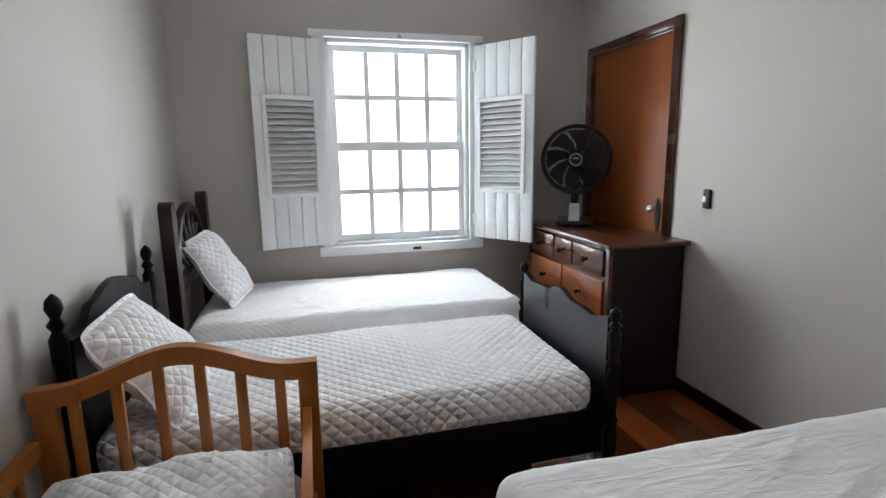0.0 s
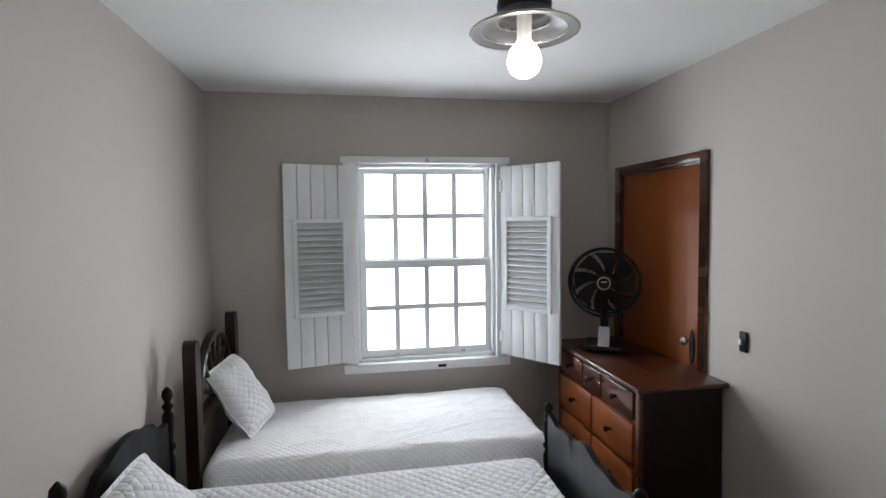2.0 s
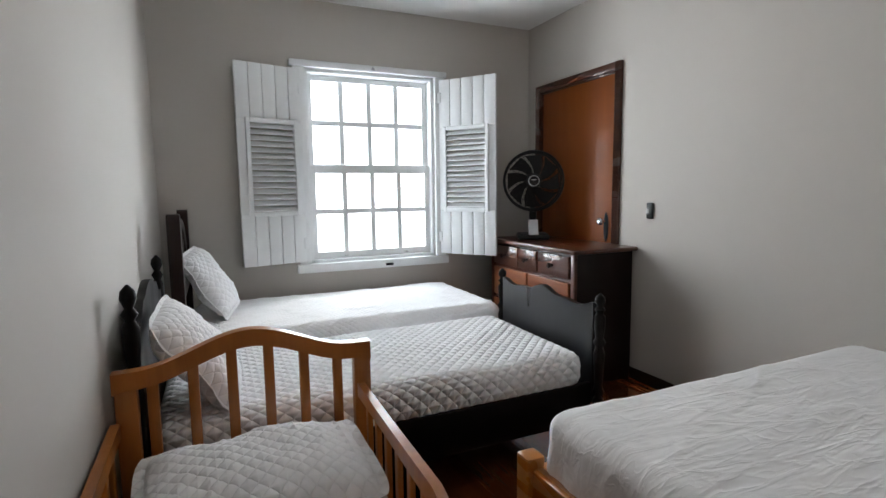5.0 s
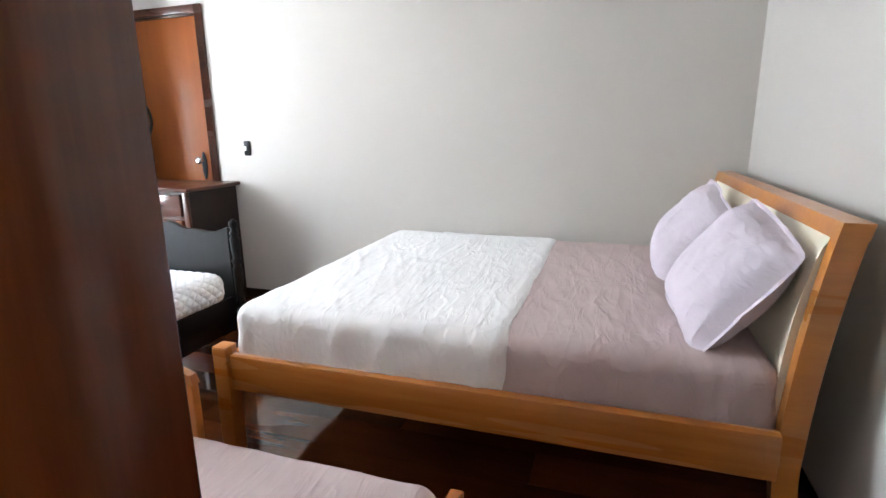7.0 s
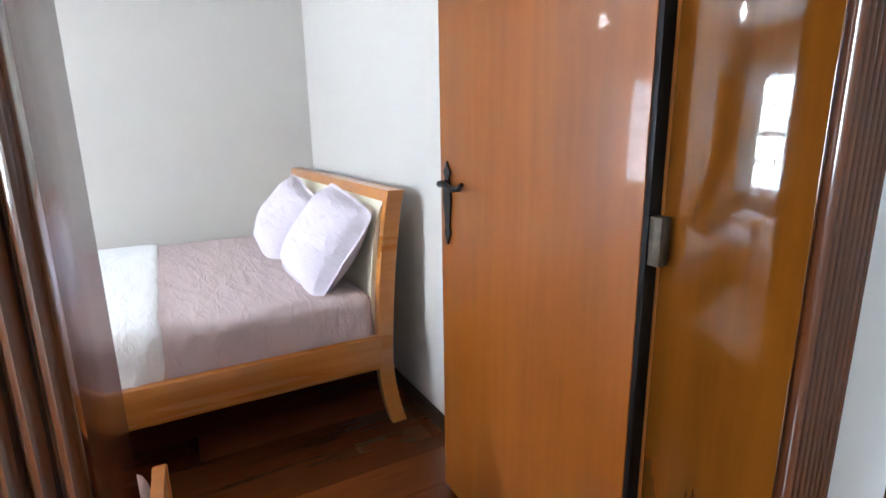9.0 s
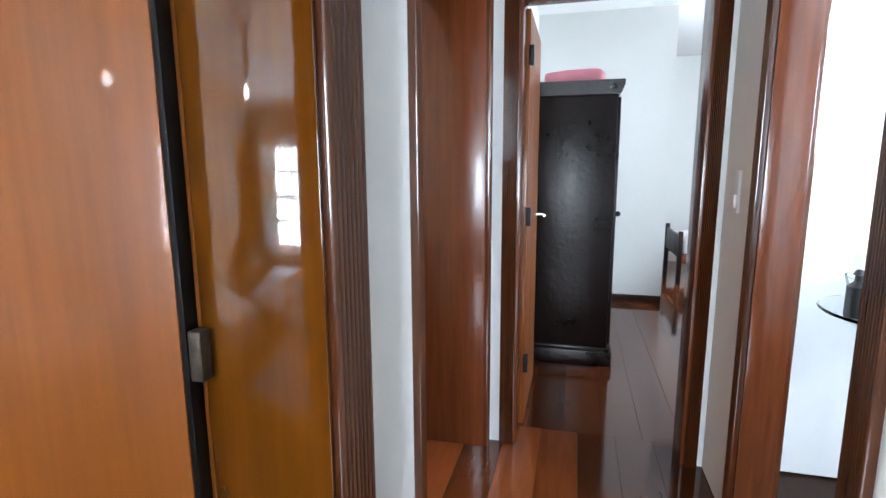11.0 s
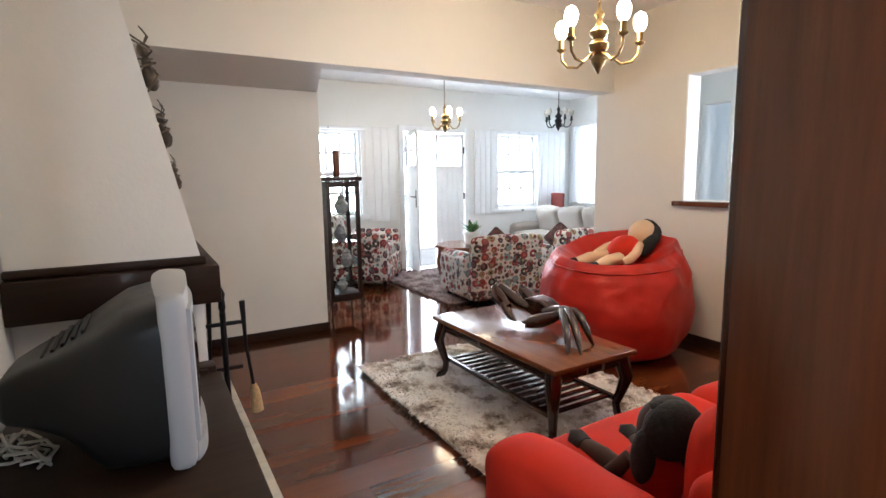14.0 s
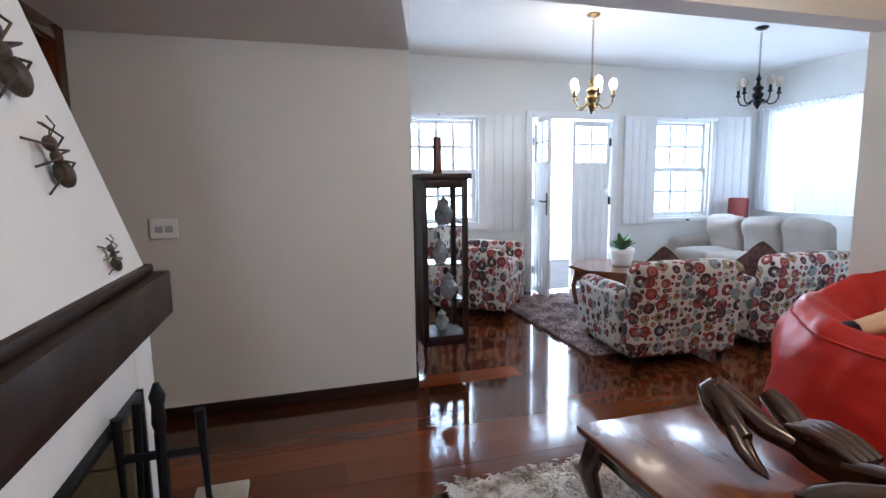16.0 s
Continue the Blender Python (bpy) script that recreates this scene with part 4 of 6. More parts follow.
def smooth_cover(face, x, y, z):
    return quilted(face, x, y, z, 0.040, 0.001) + 0.006 * noise.noise(Vector((x * 2, y * 3, 8))) + 0.006 * max(0, 1 - 7 * abs(noise.noise(Vector((x * 2.2 + 1.6 * y, y * 8 - x * 3, 5)))))


def mattress(label, m, sx, sy, sz, r, res, fn, cover, core=None):
    """A mattress thing: its core below and the cover drawn over it, with a corded hem."""
    t = thing("mattress", label, "mattress", m)
    part("mattress_core", box(B(), -sx / 2 + 0.02, sx / 2 - 0.02, -sy / 2 + 0.02, sy / 2 - 0.02, 0.0, sz * 0.5, 0.02), core or M["grey_cloth"], t)
    part("cover", soft_box(sx, sy, sz, r, res, fn), cover, t, "", 80)
    hem = [(-sx / 2 + r, -sy / 2), (sx / 2 - r, -sy / 2), (sx / 2, -sy / 2 + r), (sx / 2, sy / 2 - r), (sx / 2 - r, sy / 2), (-sx / 2 + r, sy / 2), (-sx / 2, sy / 2 - r), (-sx / 2, -sy / 2 + r), (-sx / 2 + r, -sy / 2)]
    part("hem", tube(B(), [(a, b, r * 0.9) for a, b in hem], 0.004, 6), cover, t)
    return t


mattress("white diamond-quilted bedspread tucked over a single mattress", pose(0.20, 2.315, 0.345), 1.76, 0.86, 0.165, 0.06, 0.0095, sag, M["quilt"])
mattress("smooth white finely quilted cover on a single mattress", pose(0.30, 3.30, 0.300), 1.82, 0.92, 0.25, 0.07, 0.0125, smooth_cover, M["quilt_fine"])
single("pillow", pillow(0.46, 0.46, 0.15, 0.046, seed=1.0, n=52), M["quilt_pillow"], "white quilted pillow leaning on the black headboard", "pillow", pose(-0.535, 2.11, 0.685, 0, 54, -6) @ pose(0, 0, 0, 0, 0, 5), "quilted pillows")
single("pillow", pillow(0.46, 0.36, 0.14, 0.046, seed=4.0, n=52), M["quilt_pillow"], "white quilted pillow leaning on the cartwheel headboard", "pillow", pose(-0.495, 3.30, 0.755, 0, 60, -20) @ pose(0, 0, 0, 0, 0, 9), "quilted pillows")

# toddler bed
bed = thing("toddler_bed", "honey pine toddler bed with curved slatted headboard", "bed")
cw = M["crib_wood"]
xs = [-0.758 + 0.778 * k / 32 for k in range(33)]
def crib_top(x):
    u = (x + 0.375) / 0.40
    return 0.755 + 0.082 * (0.5 + 0.5 * math.cos(math.pi * min(1, abs(u) / 0.82))) - 0.008 * abs(u)
part("top_rail", prism(B(), [(x, crib_top(x)) for x in xs] + [(x, crib_top(x) - (0.055 if abs(x + 0.375) < 0.36 else 0.065)) for x in reversed(xs)], 1.755, 1.797), cw, bed)
for x in (-0.724, -0.010):
    part("leg", box(B(), x - 0.03, x + 0.03, 1.757, 1.795, 0, 0.70, 0.006), cw, bed)
for k in range(6):
    x = -0.655 + k * 0.112
    part("slat", box(B(), x - 0.016, x + 0.016, 1.768, 1.786, 0.30, crib_top(x) - 0.05, 0.004), cw, bed)
part("head_rail", box(B(), -0.715, -0.035, 1.762, 1.792, 0.22, 0.31, 0.005), cw, bed)
for sx in (-0.755, -0.018):
    g = part("guard_rail", prism(B(), [(1.755, 0.60), (1.40, 0.59), (1.09, 0.585), (1.05, 0.572), (1.04, 0.545), (1.09, 0.53), (1.40, 0.545), (1.755, 0.555)], sx - 0.013, sx + 0.013, "x"), cw, bed)
    part("guard_post", box(B(), sx - 0.014, sx + 0.014, 1.045, 1.085, 0.20, 0.55, 0.005), cw, bed)
    for k in range(6):
        y = 1.165 + k * 0.098
        part("slat", box(B(), sx - 0.008, sx + 0.008, y - 0.014, y + 0.014, 0.30, 0.56, 0.003), cw, bed)
    part("side_rail", box(B(), sx - 0.013, sx + 0.013, 0.30, 1.76, 0.19, 0.30, 0.005), cw, bed)
part("footboard", prism(B(), [(-0.76, 0.18), (-0.76, 0.36)] + [(-0.76 + 0.745 * k / 16, 0.37 + 0.07 * math.sin(math.pi * k / 16)) for k in range(17)] + [(-0.015, 0.36), (-0.015, 0.18)], 0.262, 0.29), cw, bed)
for x in (-0.745, -0.03):
    part("leg", box(B(), x - 0.025, x + 0.025, 0.258, 0.295, 0, 0.37, 0.006), cw, bed)
part("bed_base", box(B(), -0.74, -0.033, 0.295, 1.755, 0.25, 0.27), cw, bed)
mattress("toddler mattress in a dusty pink fitted sheet", pose(-0.386, 1.022, 0.272), 0.695, 1.45, 0.145, 0.06, 0.02, lambda f, x, y, z: creased(x, y, 0.5, 2.0), M["pink_sheet"])
single("pillow", pillow(0.66, 0.44, 0.15, 0.046, seed=7.0, n=60), M["quilt_pillow"], "white quilted pillow lying on the toddler bed", "pillow", pose(-0.375, 1.50, 0.477, 7, 0, 3), "quilted pillows")

# double bed
bed = thing("double_bed", "light oak double bed with curved upholstered sleigh headboard", "bed")
bw = M["bed_wood"]
def sleigh(z):
    u = (z - 0.30) / 0.7
    return -0.545 - 0.02 * u - 0.05 * max(0, u) ** 2.2 if z > 0.30 else -0.545 - 0.052 * ((0.30 - z) / 0.30) ** 1.8
zs = [0.99 * k / 30 for k in range(31)]
for x0, x1 in ((0.415, 0.458), (1.992, 2.035)):
    part("head_post", prism(B(), [(sleigh(z) + 0.03, z) for z in zs] + [(sleigh(z) - 0.035, z) for z in reversed(zs)], x0, x1, "x"), bw, bed)
zt = [0.955 + 0.045 * k / 8 for k in range(9)]
part("top_rail", prism(B(), [(sleigh(z) + 0.031, z) for z in zt] + [(sleigh(z) - 0.037, z) for z in reversed(zt)], 0.412, 2.038, "x"), bw, bed)
zp = [0.40 + 0.556 * k / 20 for k in range(21)]
part("padded_panel", prism(B(), [(sleigh(z) + 0.024 + 0.026 * math.sin(math.pi * k / 20) ** 0.4, z) for k, z in enumerate(zp)] + [(sleigh(z) - 0.02, z) for z in reversed(zp)], 0.460, 1.990, "x"), M["cream_leather"], bed, "cream leatherette padded panel")
for x0, x1 in ((0.385, 0.425), (1.985, 2.025)):
    part("side_rail", box(B(), x0, x1, -0.52, 1.31, 0.278, 0.418, 0.006), bw, bed)
part("foot_rail", box(B(), 0.427, 1.983, 1.28, 1.312, 0.278, 0.418, 0.006), bw, bed)
for x in (0.40, 2.01):
    part("leg", box(B(), x - 0.035, x + 0.03, 1.285, 1.35, 0.0, 0.455, 0.008), bw, bed)
part("slatted_base", box(B(), 0.427, 1.983, -0.50, 1.278, 0.29, 0.325, 0.003), cw, bed)
def side_folds(x, y, z, top, seed):
    """Slanting folds that grow from the edge of the mattress down its sides."""
    w = min(1.0, max(0.0, (top - z) / 0.09))
    return w * 0.011 * max(0, 1 - 3.2 * abs(noise.noise(Vector(((x + y) * 7 + z * 5, (x - y) * 2.2, z * 1.5 + seed)))))
def bed_linen(face, x, y, z):
    r = creased(x, y, 0.35, 5.0) + 0.004 * max(0, 1 - 6 * abs(noise.noise(Vector((x * 2 + y, y * 12 - x * 2, 4)))))
    return r + side_folds(x, y, z, 0.262, 2.0)
mattress("double mattress in a dusty pink fitted sheet", pose(1.215, 0.375, 0.327), 1.555, 1.79, 0.262, 0.055, 0.016, bed_linen, M["pink_sheet"])
def top_linen(face, x, y, z):
    calm = min(1.0, max(0.0, (y + 0.52) / 0.05))
    where = max(0.0, 0.3 + noise.noise(Vector((x * 1.7, y * 1.7, 11))))
    fold = max(0, 1 - 7 * abs(noise.noise(Vector((x * 1.1 + y * 0.8, y * 5 - x * 2.4, 7)))))
    fine = max(0, 1 - 6 * abs(noise.noise(Vector((x * 1.6 - y * 0.7, y * 11 - x * 4, 2)))))
    r = 0.004 + creased(x, y, 0.3, 9.0) + where * (0.007 * fold + 0.005 * fine)
    return 0.003 + (r + side_folds(x, y, z, 0.262, 3.0)) * calm
single("bed_sheet", soft_box(1.57, 1.065, 0.262, 0.055, 0.010, top_linen), M["sheet"], "creased white cotton sheet over the foot half of the bed", "bed sheet", pose(1.215, 0.757, 0.333))
single("pillow", pillow(0.50, 0.46, 0.20, 0, seed=11.0), M["pillow_pink"], "pale lilac pillow leaning on the padded headboard", "pillow", pose(0.71, -0.40, 0.775, -58, 0, 12) @ pose(0, 0, 0, 0, 0, -14), "bed pillows")
single("pillow", pillow(0.50, 0.46, 0.20, 0, seed=15.0), M["pillow_pink"], "pale lilac pillow leaning on the padded headboard", "pillow", pose(1.42, -0.38, 0.765, -58, 0, 10) @ pose(0, 0, 0, 0, 0, -16), "bed pillows")

# chest of drawers
ch = thing("chest_of_drawers", "dark mahogany chest with seven amber drawers and knobs", "chest of drawers")
x0, x1, y0, y1 = 1.575, 2.035, 2.575, 3.60
part("top", box(B(), 1.532, 2.045, 2.535, 3.64, 0.865, 0.892, 0.008), M["chest_wood"], ch)
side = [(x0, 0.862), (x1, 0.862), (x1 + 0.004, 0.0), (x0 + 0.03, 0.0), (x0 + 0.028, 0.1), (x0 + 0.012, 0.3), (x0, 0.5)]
part("side_panel", prism(B(), side, y0, y0 + 0.025), M["chest_shaded"], ch, "mahogany side panel, its shade put into the near-black colour")
part("side_panel", prism(B(), side, y1 - 0.025, y1), M["chest_shaded"], ch)
part("carcass", box(B(), x0 + 0.006, x1 - 0.005, y0 + 0.026, y1 - 0.026, 0.16, 0.864), M["chest_wood"], ch)
ap = [(y0, 0.17), (y1, 0.17), (y1, 0.0), (y1 - 0.08, 0.0), (y1 - 0.12, 0.07)] + [(y1 - 0.12 - (y1 - y0 - 0.24) * k / 16, 0.09 - 0.03 * math.cos(4 * math.pi * k / 16)) for k in range(17)] + [(y0 + 0.08, 0.0), (y0, 0.0)]
part("apron", prism(B(), ap, x0 - 0.012, x0 + 0.012, "x"), M["chest_wood"], ch)
for y in (y0 + 0.014, y1 - 0.014):
    part("pilaster", box(B(), x0 - 0.014, x0 + 0.01, y - 0.02, y + 0.02, 0.17, 0.862, 0.005), M["chest_wood"], ch)
W = y1 - y0 - 0.08
rows = [(0.70, 0.845, (0.37, 0.26, 0.37)), (0.455, 0.675, (0.5, 0.5)), (0.205, 0.43, (0.5, 0.5))]
for z0, z1, fr in rows:
    y = y0 + 0.04
    for f in fr:
        dr = part("drawer", box(B(), x0 - 0.022, x0 + 0.004, y + 0.008, y + f * W - 0.008, z0, z1, 0.007), M["drawer_wood"] if z0 < 0.6 else M["chest_wood"], ch, "amber veneered drawer front" if z0 < 0.6 else "")
        yc, zc = y + f * W / 2, (z0 + z1) / 2
        part("knob", lathe(B(), [(0.011, 0), (0.008, 0.012), (0.017, 0.022), (0.019, 0.03), (0.010, 0.038)], 12, Matrix.Translation((x0 - 0.022, yc, zc)) @ Matrix.Rotation(-math.pi / 2, 4, "Y")), M["chest_shaded"], dr)
        y += f * W

# table fan on the chest
fan = thing("table_fan", "black table fan with curved blades and grey stand", "fan", pose(1.76, 3.32, 0.8925, 0, 0, -30))
# local: the fan looks to -y
part("base", soft_box(0.24, 0.26, 0.045, 0.02, 0.02), M["black_plastic"], fan)
part("control_panel", prism(B(), [(-0.135, 0.044), (-0.045, 0.15), (-0.028, 0.15), (-0.06, 0.044)], -0.034, 0.034, "x"), M["grey_plastic"], fan, "sloped silver grey control panel")
part("stem", box(B(), -0.026, 0.026, -0.03, 0.03, 0.04, 0.24, 0.012), M["black_plastic"], fan)
part("motor_housing", lathe(B(), [(0.03, 0.0), (0.06, 0.01), (0.07, 0.05), (0.055, 0.10), (0.02, 0.12)], 18, Matrix.Translation((0, 0.0, 0.44)) @ Matrix.Rotation(-math.pi / 2, 4, "X")), M["black_plastic"], fan)
part("neck", box(B(), -0.02, 0.02, 0.0, 0.04, 0.22, 0.42, 0.008), M["black_plastic"], fan)
ring_m = Matrix.Translation((0, -0.06, 0.44)) @ Matrix.Rotation(math.pi / 2, 4, "X")
def circle(r, z=0.0, n=40):
    return [tuple(ring_m @ Vector((r * math.cos(2 * math.pi * k / n), r * math.sin(2 * math.pi * k / n), z))) for k in range(n + 1)]
part("guard_ring", tube(B(), circle(0.218), 0.010, 8), M["black_plastic"], fan)
part("guard_ring", tube(B(), circle(0.212, -0.09), 0.007, 6), M["black_plastic"], fan)
bm = B()
for r in (0.19, 0.16, 0.13, 0.10, 0.075):
    tube(bm, circle(r, 0.03 * (1 - (r / 0.22) ** 2), 32), 0.0016, 4)
for k in range(36):
    an = 2 * math.pi * k / 36
    for zz, sg in ((0.0, 1), (-0.09, -1)):
        tube(bm, [tuple(ring_m @ Vector((r * math.cos(an + 0.25 * (r - 0.05)), r * math.sin(an + 0.25 * (r - 0.05)), zz + sg * 0.03 * (1 - (r / 0.22) ** 2)))) for r in (0.05, 0.13, 0.217)], 0.0014, 4)
part("grille", bm, M["black_plastic"], fan)
for k in range(8):
    bm = B()
    a0 = 2 * math.pi * k / 8
    pts = []
    for j in range(9):
        r = 0.045 + 0.155 * j / 8
        pts.append((r, a0 + 1.4 * (r - 0.04) * 2.2, a0 + 0.64 + 1.4 * (r - 0.04) * 2.2))
    lo = [bm.verts.new(ring_m @ Vector((r * math.cos(a), r * math.sin(a), -0.03))) for r, a, b in pts]
    hi = [bm.verts.new(ring_m @ Vector((r * math.cos(b), r * math.sin(b), -0.055))) for r, a, b in pts]
    for j in range(8):
        bm.faces.new((lo[j], lo[j + 1], hi[j + 1], hi[j]))
    bmesh.ops.solidify(bm, geom=bm.faces[:], thickness=0.003)
    part("blade", bm, M["dark_plastic"], fan)
part("hub", lathe(B(), [(0.052, -0.01), (0.055, 0.03), (0.046, 0.036), (0.0305, 0.036)], 24, ring_m), M["black_plastic"], fan)
part("badge_ring", tube(B(), circle(0.038, 0.037, 24), 0.004, 6), M["grey_plastic"], fan, "silver badge ring")
part("badge", box(B(), -0.018, 0.018, -0.102, -0.097, 0.446, 0.451, 0.001), M["white_plastic"], fan)

# ceiling lamp hanging in the middle of the bedroom
lamp = thing("ceiling_lamp", "black pendant lamp with ringed grey dish shade and bare round bulb", "lamp", pose(0.60, 1.525, 0))
part("canopy", lathe(B(), [(0.02, H_BED), (0.07, H_BED), (0.07, H_BED - 0.02), (0.045, H_BED - 0.035)], 28), M["black_plastic"], lamp)
part("stem", lathe(B(), [(0.041, 2.29), (0.041, H_BED - 0.03)], 24), M["black_plastic"], lamp)
part("collar", lathe(B(), [(0.045, 2.262), (0.066, 2.268), (0.070, 2.285), (0.066, 2.305), (0.045, 2.312)], 32), M["black_plastic"], lamp)
part("shade", lathe(B(), [(0.050, 2.266), (0.066, 2.262), (0.070, 2.246), (0.090, 2.243), (0.108, 2.230), (0.112, 2.222), (0.136, 2.218), (0.138, 2.223), (0.114, 2.229), (0.110, 2.236), (0.092, 2.249), (0.072, 2.252), (0.068, 2.268), (0.050, 2.272)], 48), M["lamp_grey"], lamp, "dull grey metal dish shade")
for r, z in ((0.137, 2.2205), (0.110, 2.2265), (0.068, 2.247)):
    part("shade_ring", tube(B(), [(r * math.cos(2 * math.pi * k / 40), r * math.sin(2 * math.pi * k / 40), z) for k in range(41)], 0.0032, 6), M["chrome"], lamp, "bright rolled edge")
part("socket", lathe(B(), [(0.018, 2.19), (0.019, 2.262)], 16), M["white_plastic"], lamp)
b = part("bulb", lathe(B(), [(0.015, 2.202), (0.022, 2.192), (0.036, 2.176), (0.0435, 2.155), (0.043, 2.138), (0.034, 2.118), (0.018, 2.107), (0.003, 2.104)], 24), M["bulb_white"], lamp, "lit white globe bulb", 80)
b.visible_shadow = False

# wall fittings
sw = thing("light_switch", "small dark open light switch box on the wall", "switch")
part("plate", box(B(), 2.036, 2.05, 2.418, 2.472, 1.075, 1.178, 0.008), M["black_plastic"], sw)
part("rocker", box(B(), 2.030, 2.038, 2.445, 2.465, 1.11, 1.14, 0.003), M["white_plastic"], sw)
sw = thing("light_switch", "white plastic light switch on the hall wall", "switch")
part("plate", box(B(), -2.035, -2.024, -2.035, -1.985, 1.16, 1.32, 0.004), M["white_plastic"], sw)
part("rocker", box(B(), -2.026, -2.015, -2.026, -1.996, 1.18, 1.23, 0.003), M["white_plastic"], sw)
ROOM = LIVING
sw = thing("light_switch", "white double switch plate on the cream partition", "switch")
part("plate", box(B(), 3.27, 3.28, -1.40, -1.26, 1.05, 1.16, 0.004), M["white_plastic"], sw)
for y in (-1.365, -1.315):
    part("rocker", box(B(), 3.264, 3.271, y - 0.012, y + 0.028, 1.085, 1.12, 0.002), M["grey_plastic"], sw)
ROOM = HOUSE

# ---------------------------------------------------------------- hall, second bedroom, bathroom
wd = thing("wardrobe", "tall glossy black-brown wardrobe with cornice and plinth", "wardrobe", pose(0, 0.10, 0))
part("body", box(B(), -1.68, -1.10, -4.45, -3.42, 0.10, 1.80, 0.006), M["black_lacquer"], wd)
part("cornice", prism(B(), [(-1.69, 1.775), (-1.70, 1.79), (-1.716, 1.83), (-1.716, 1.862), (-1.075, 1.862), (-1.075, 1.83), (-1.09, 1.79), (-1.09, 1.775)], -4.47, -3.398), M["black_lacquer"], wd)
part("plinth", box(B(), -1.715, -1.08, -4.47, -3.395, 0.0, 0.10, 0.01), M["black_lacquer"], wd)
part("plinth_moulding", box(B(), -1.70, -1.085, -4.46, -3.405, 0.10, 0.125, 0.01), M["black_lacquer"], wd)
part("door", box(B(), -1.70, -1.682, -3.93, -3.44, 0.15, 1.76, 0.004), M["black_lacquer"], wd)
part("door", box(B(), -1.70, -1.682, -4.43, -3.94, 0.15, 1.76, 0.004), M["black_lacquer"], wd)
part("knob", ball(B(), (-1.718, -3.52, 1.02), 0.018, 10), M["iron"], wd)
single("bag", soft_box(0.40, 0.28, 0.10, 0.045, 0.02, lambda f, x, y, z: 0.03 * noise.noise(Vector((x * 6, y * 6, z * 6)))), M["pink_plastic"], "crumpled pink bag lying on the wardrobe", "bag", pose(-1.40, -3.62, 1.863))


def plain_bed(label, m, w, l, post):
    b = thing("single_bed", label, "bed", m)
    for x in (0.03, w - 0.03):
        part("leg", box(B(), x - 0.03, x + 0.03, 0.0, 0.05, 0, post, 0.012), M["wheel_wood"], b)
        part("leg", box(B(), x - 0.03, x + 0.03, l - 0.05, l, 0, 0.42, 0.012), M["wheel_wood"], b)
        part("side_rail", box(B(), x - 0.015, x + 0.015, 0.05, l - 0.05, 0.24, 0.35, 0.005), M["table_wood"], b, "brown varnished side rail")
    part("headboard", box(B(), 0.06, w - 0.06, 0.01, 0.04, 0.30, post - 0.05, 0.006), M["wheel_wood"], b)
    part("foot_rail", box(B(), 0.06, w - 0.06, l - 0.04, l - 0.01, 0.22, 0.36, 0.006), M["table_wood"], b)
    part("bed_base", box(B(), 0.046, w - 0.046, 0.05, l - 0.05, 0.28, 0.30), M["table_wood"], b)
    return b


plain_bed("brown wooden single bed beyond the white pier", pose(-2.57, -6.85, 0) @ pose(0, 0, 0, 0, 0, 90), 0.9, 1.8, 0.60)
single("mattress", soft_box(1.68, 0.80, 0.22, 0.05, 0.04), M["sheet"], "white sheeted mattress on the brown bed", "mattress", pose(-3.47, -6.40, 0.30))
plain_bed("dark wooden single bed with rounded corner posts", pose(-2.60, -5.02, 0) @ pose(0, 0, 0, 0, 0, 90), 0.9, 1.8, 0.44)
single("mattress", soft_box(1.68, 0.80, 0.18, 0.05, 0.04), M["sheet"], "white sheeted mattress on the dark bed", "mattress", pose(-3.50, -4.57, 0.30))

# bathroom basin
t = thing("washbasin", "glass washbasin on a scrolled steel stand", "washbasin", pose(-2.62, -2.0, 0))
part("counter", lathe(B(), [(0.02, 0.80), (0.27, 0.80), (0.275, 0.806), (0.27, 0.812), (0.02, 0.812)], 32), M["glass"], t)
part("bowl", lathe(B(), [(0.05, 0.813), (0.13, 0.83), (0.19, 0.88), (0.20, 0.93), (0.193, 0.93), (0.18, 0.885), (0.12, 0.84), (0.03, 0.825)], 28), M["glass"], t)
part("tap", tube(B(), [(0.0, 0.0, 0.812), (0.0, -0.18, 0.812), (0.0, -0.18, 1.02), (0.0, -0.15, 1.06), (0.0, -0.06, 1.05)][1:], 0.014), M["chrome"], t)
for an in (0.6, 2.5, 4.4):
    c, s = math.cos(an), math.sin(an)
    part("leg", tube(B(), [(0.24 * c, 0.24 * s, 0.80), (0.20 * c, 0.20 * s, 0.6), (0.08 * c, 0.08 * s, 0.4), (0.14 * c, 0.14 * s, 0.18), (0.24 * c, 0.24 * s, 0.0)], 0.009), M["chrome"], t)
single("soap_bottle", lathe(B(), [(0.03, 0), (0.032, 0.01), (0.032, 0.11), (0.012, 0.13), (0.012, 0.15), (0.02, 0.152), (0.008, 0.17)], 16), M["dark_plastic"], "small dark soap bottle on the glass counter", "bottle", pose(-2.40, -1.90, 0.8125))
structure("trim_bathroom", box(B(), -3.70, -3.692, -2.25, 0.2, 1.10, 1.16), M["jamb_wood"], "brown border tile band in the bathroom")

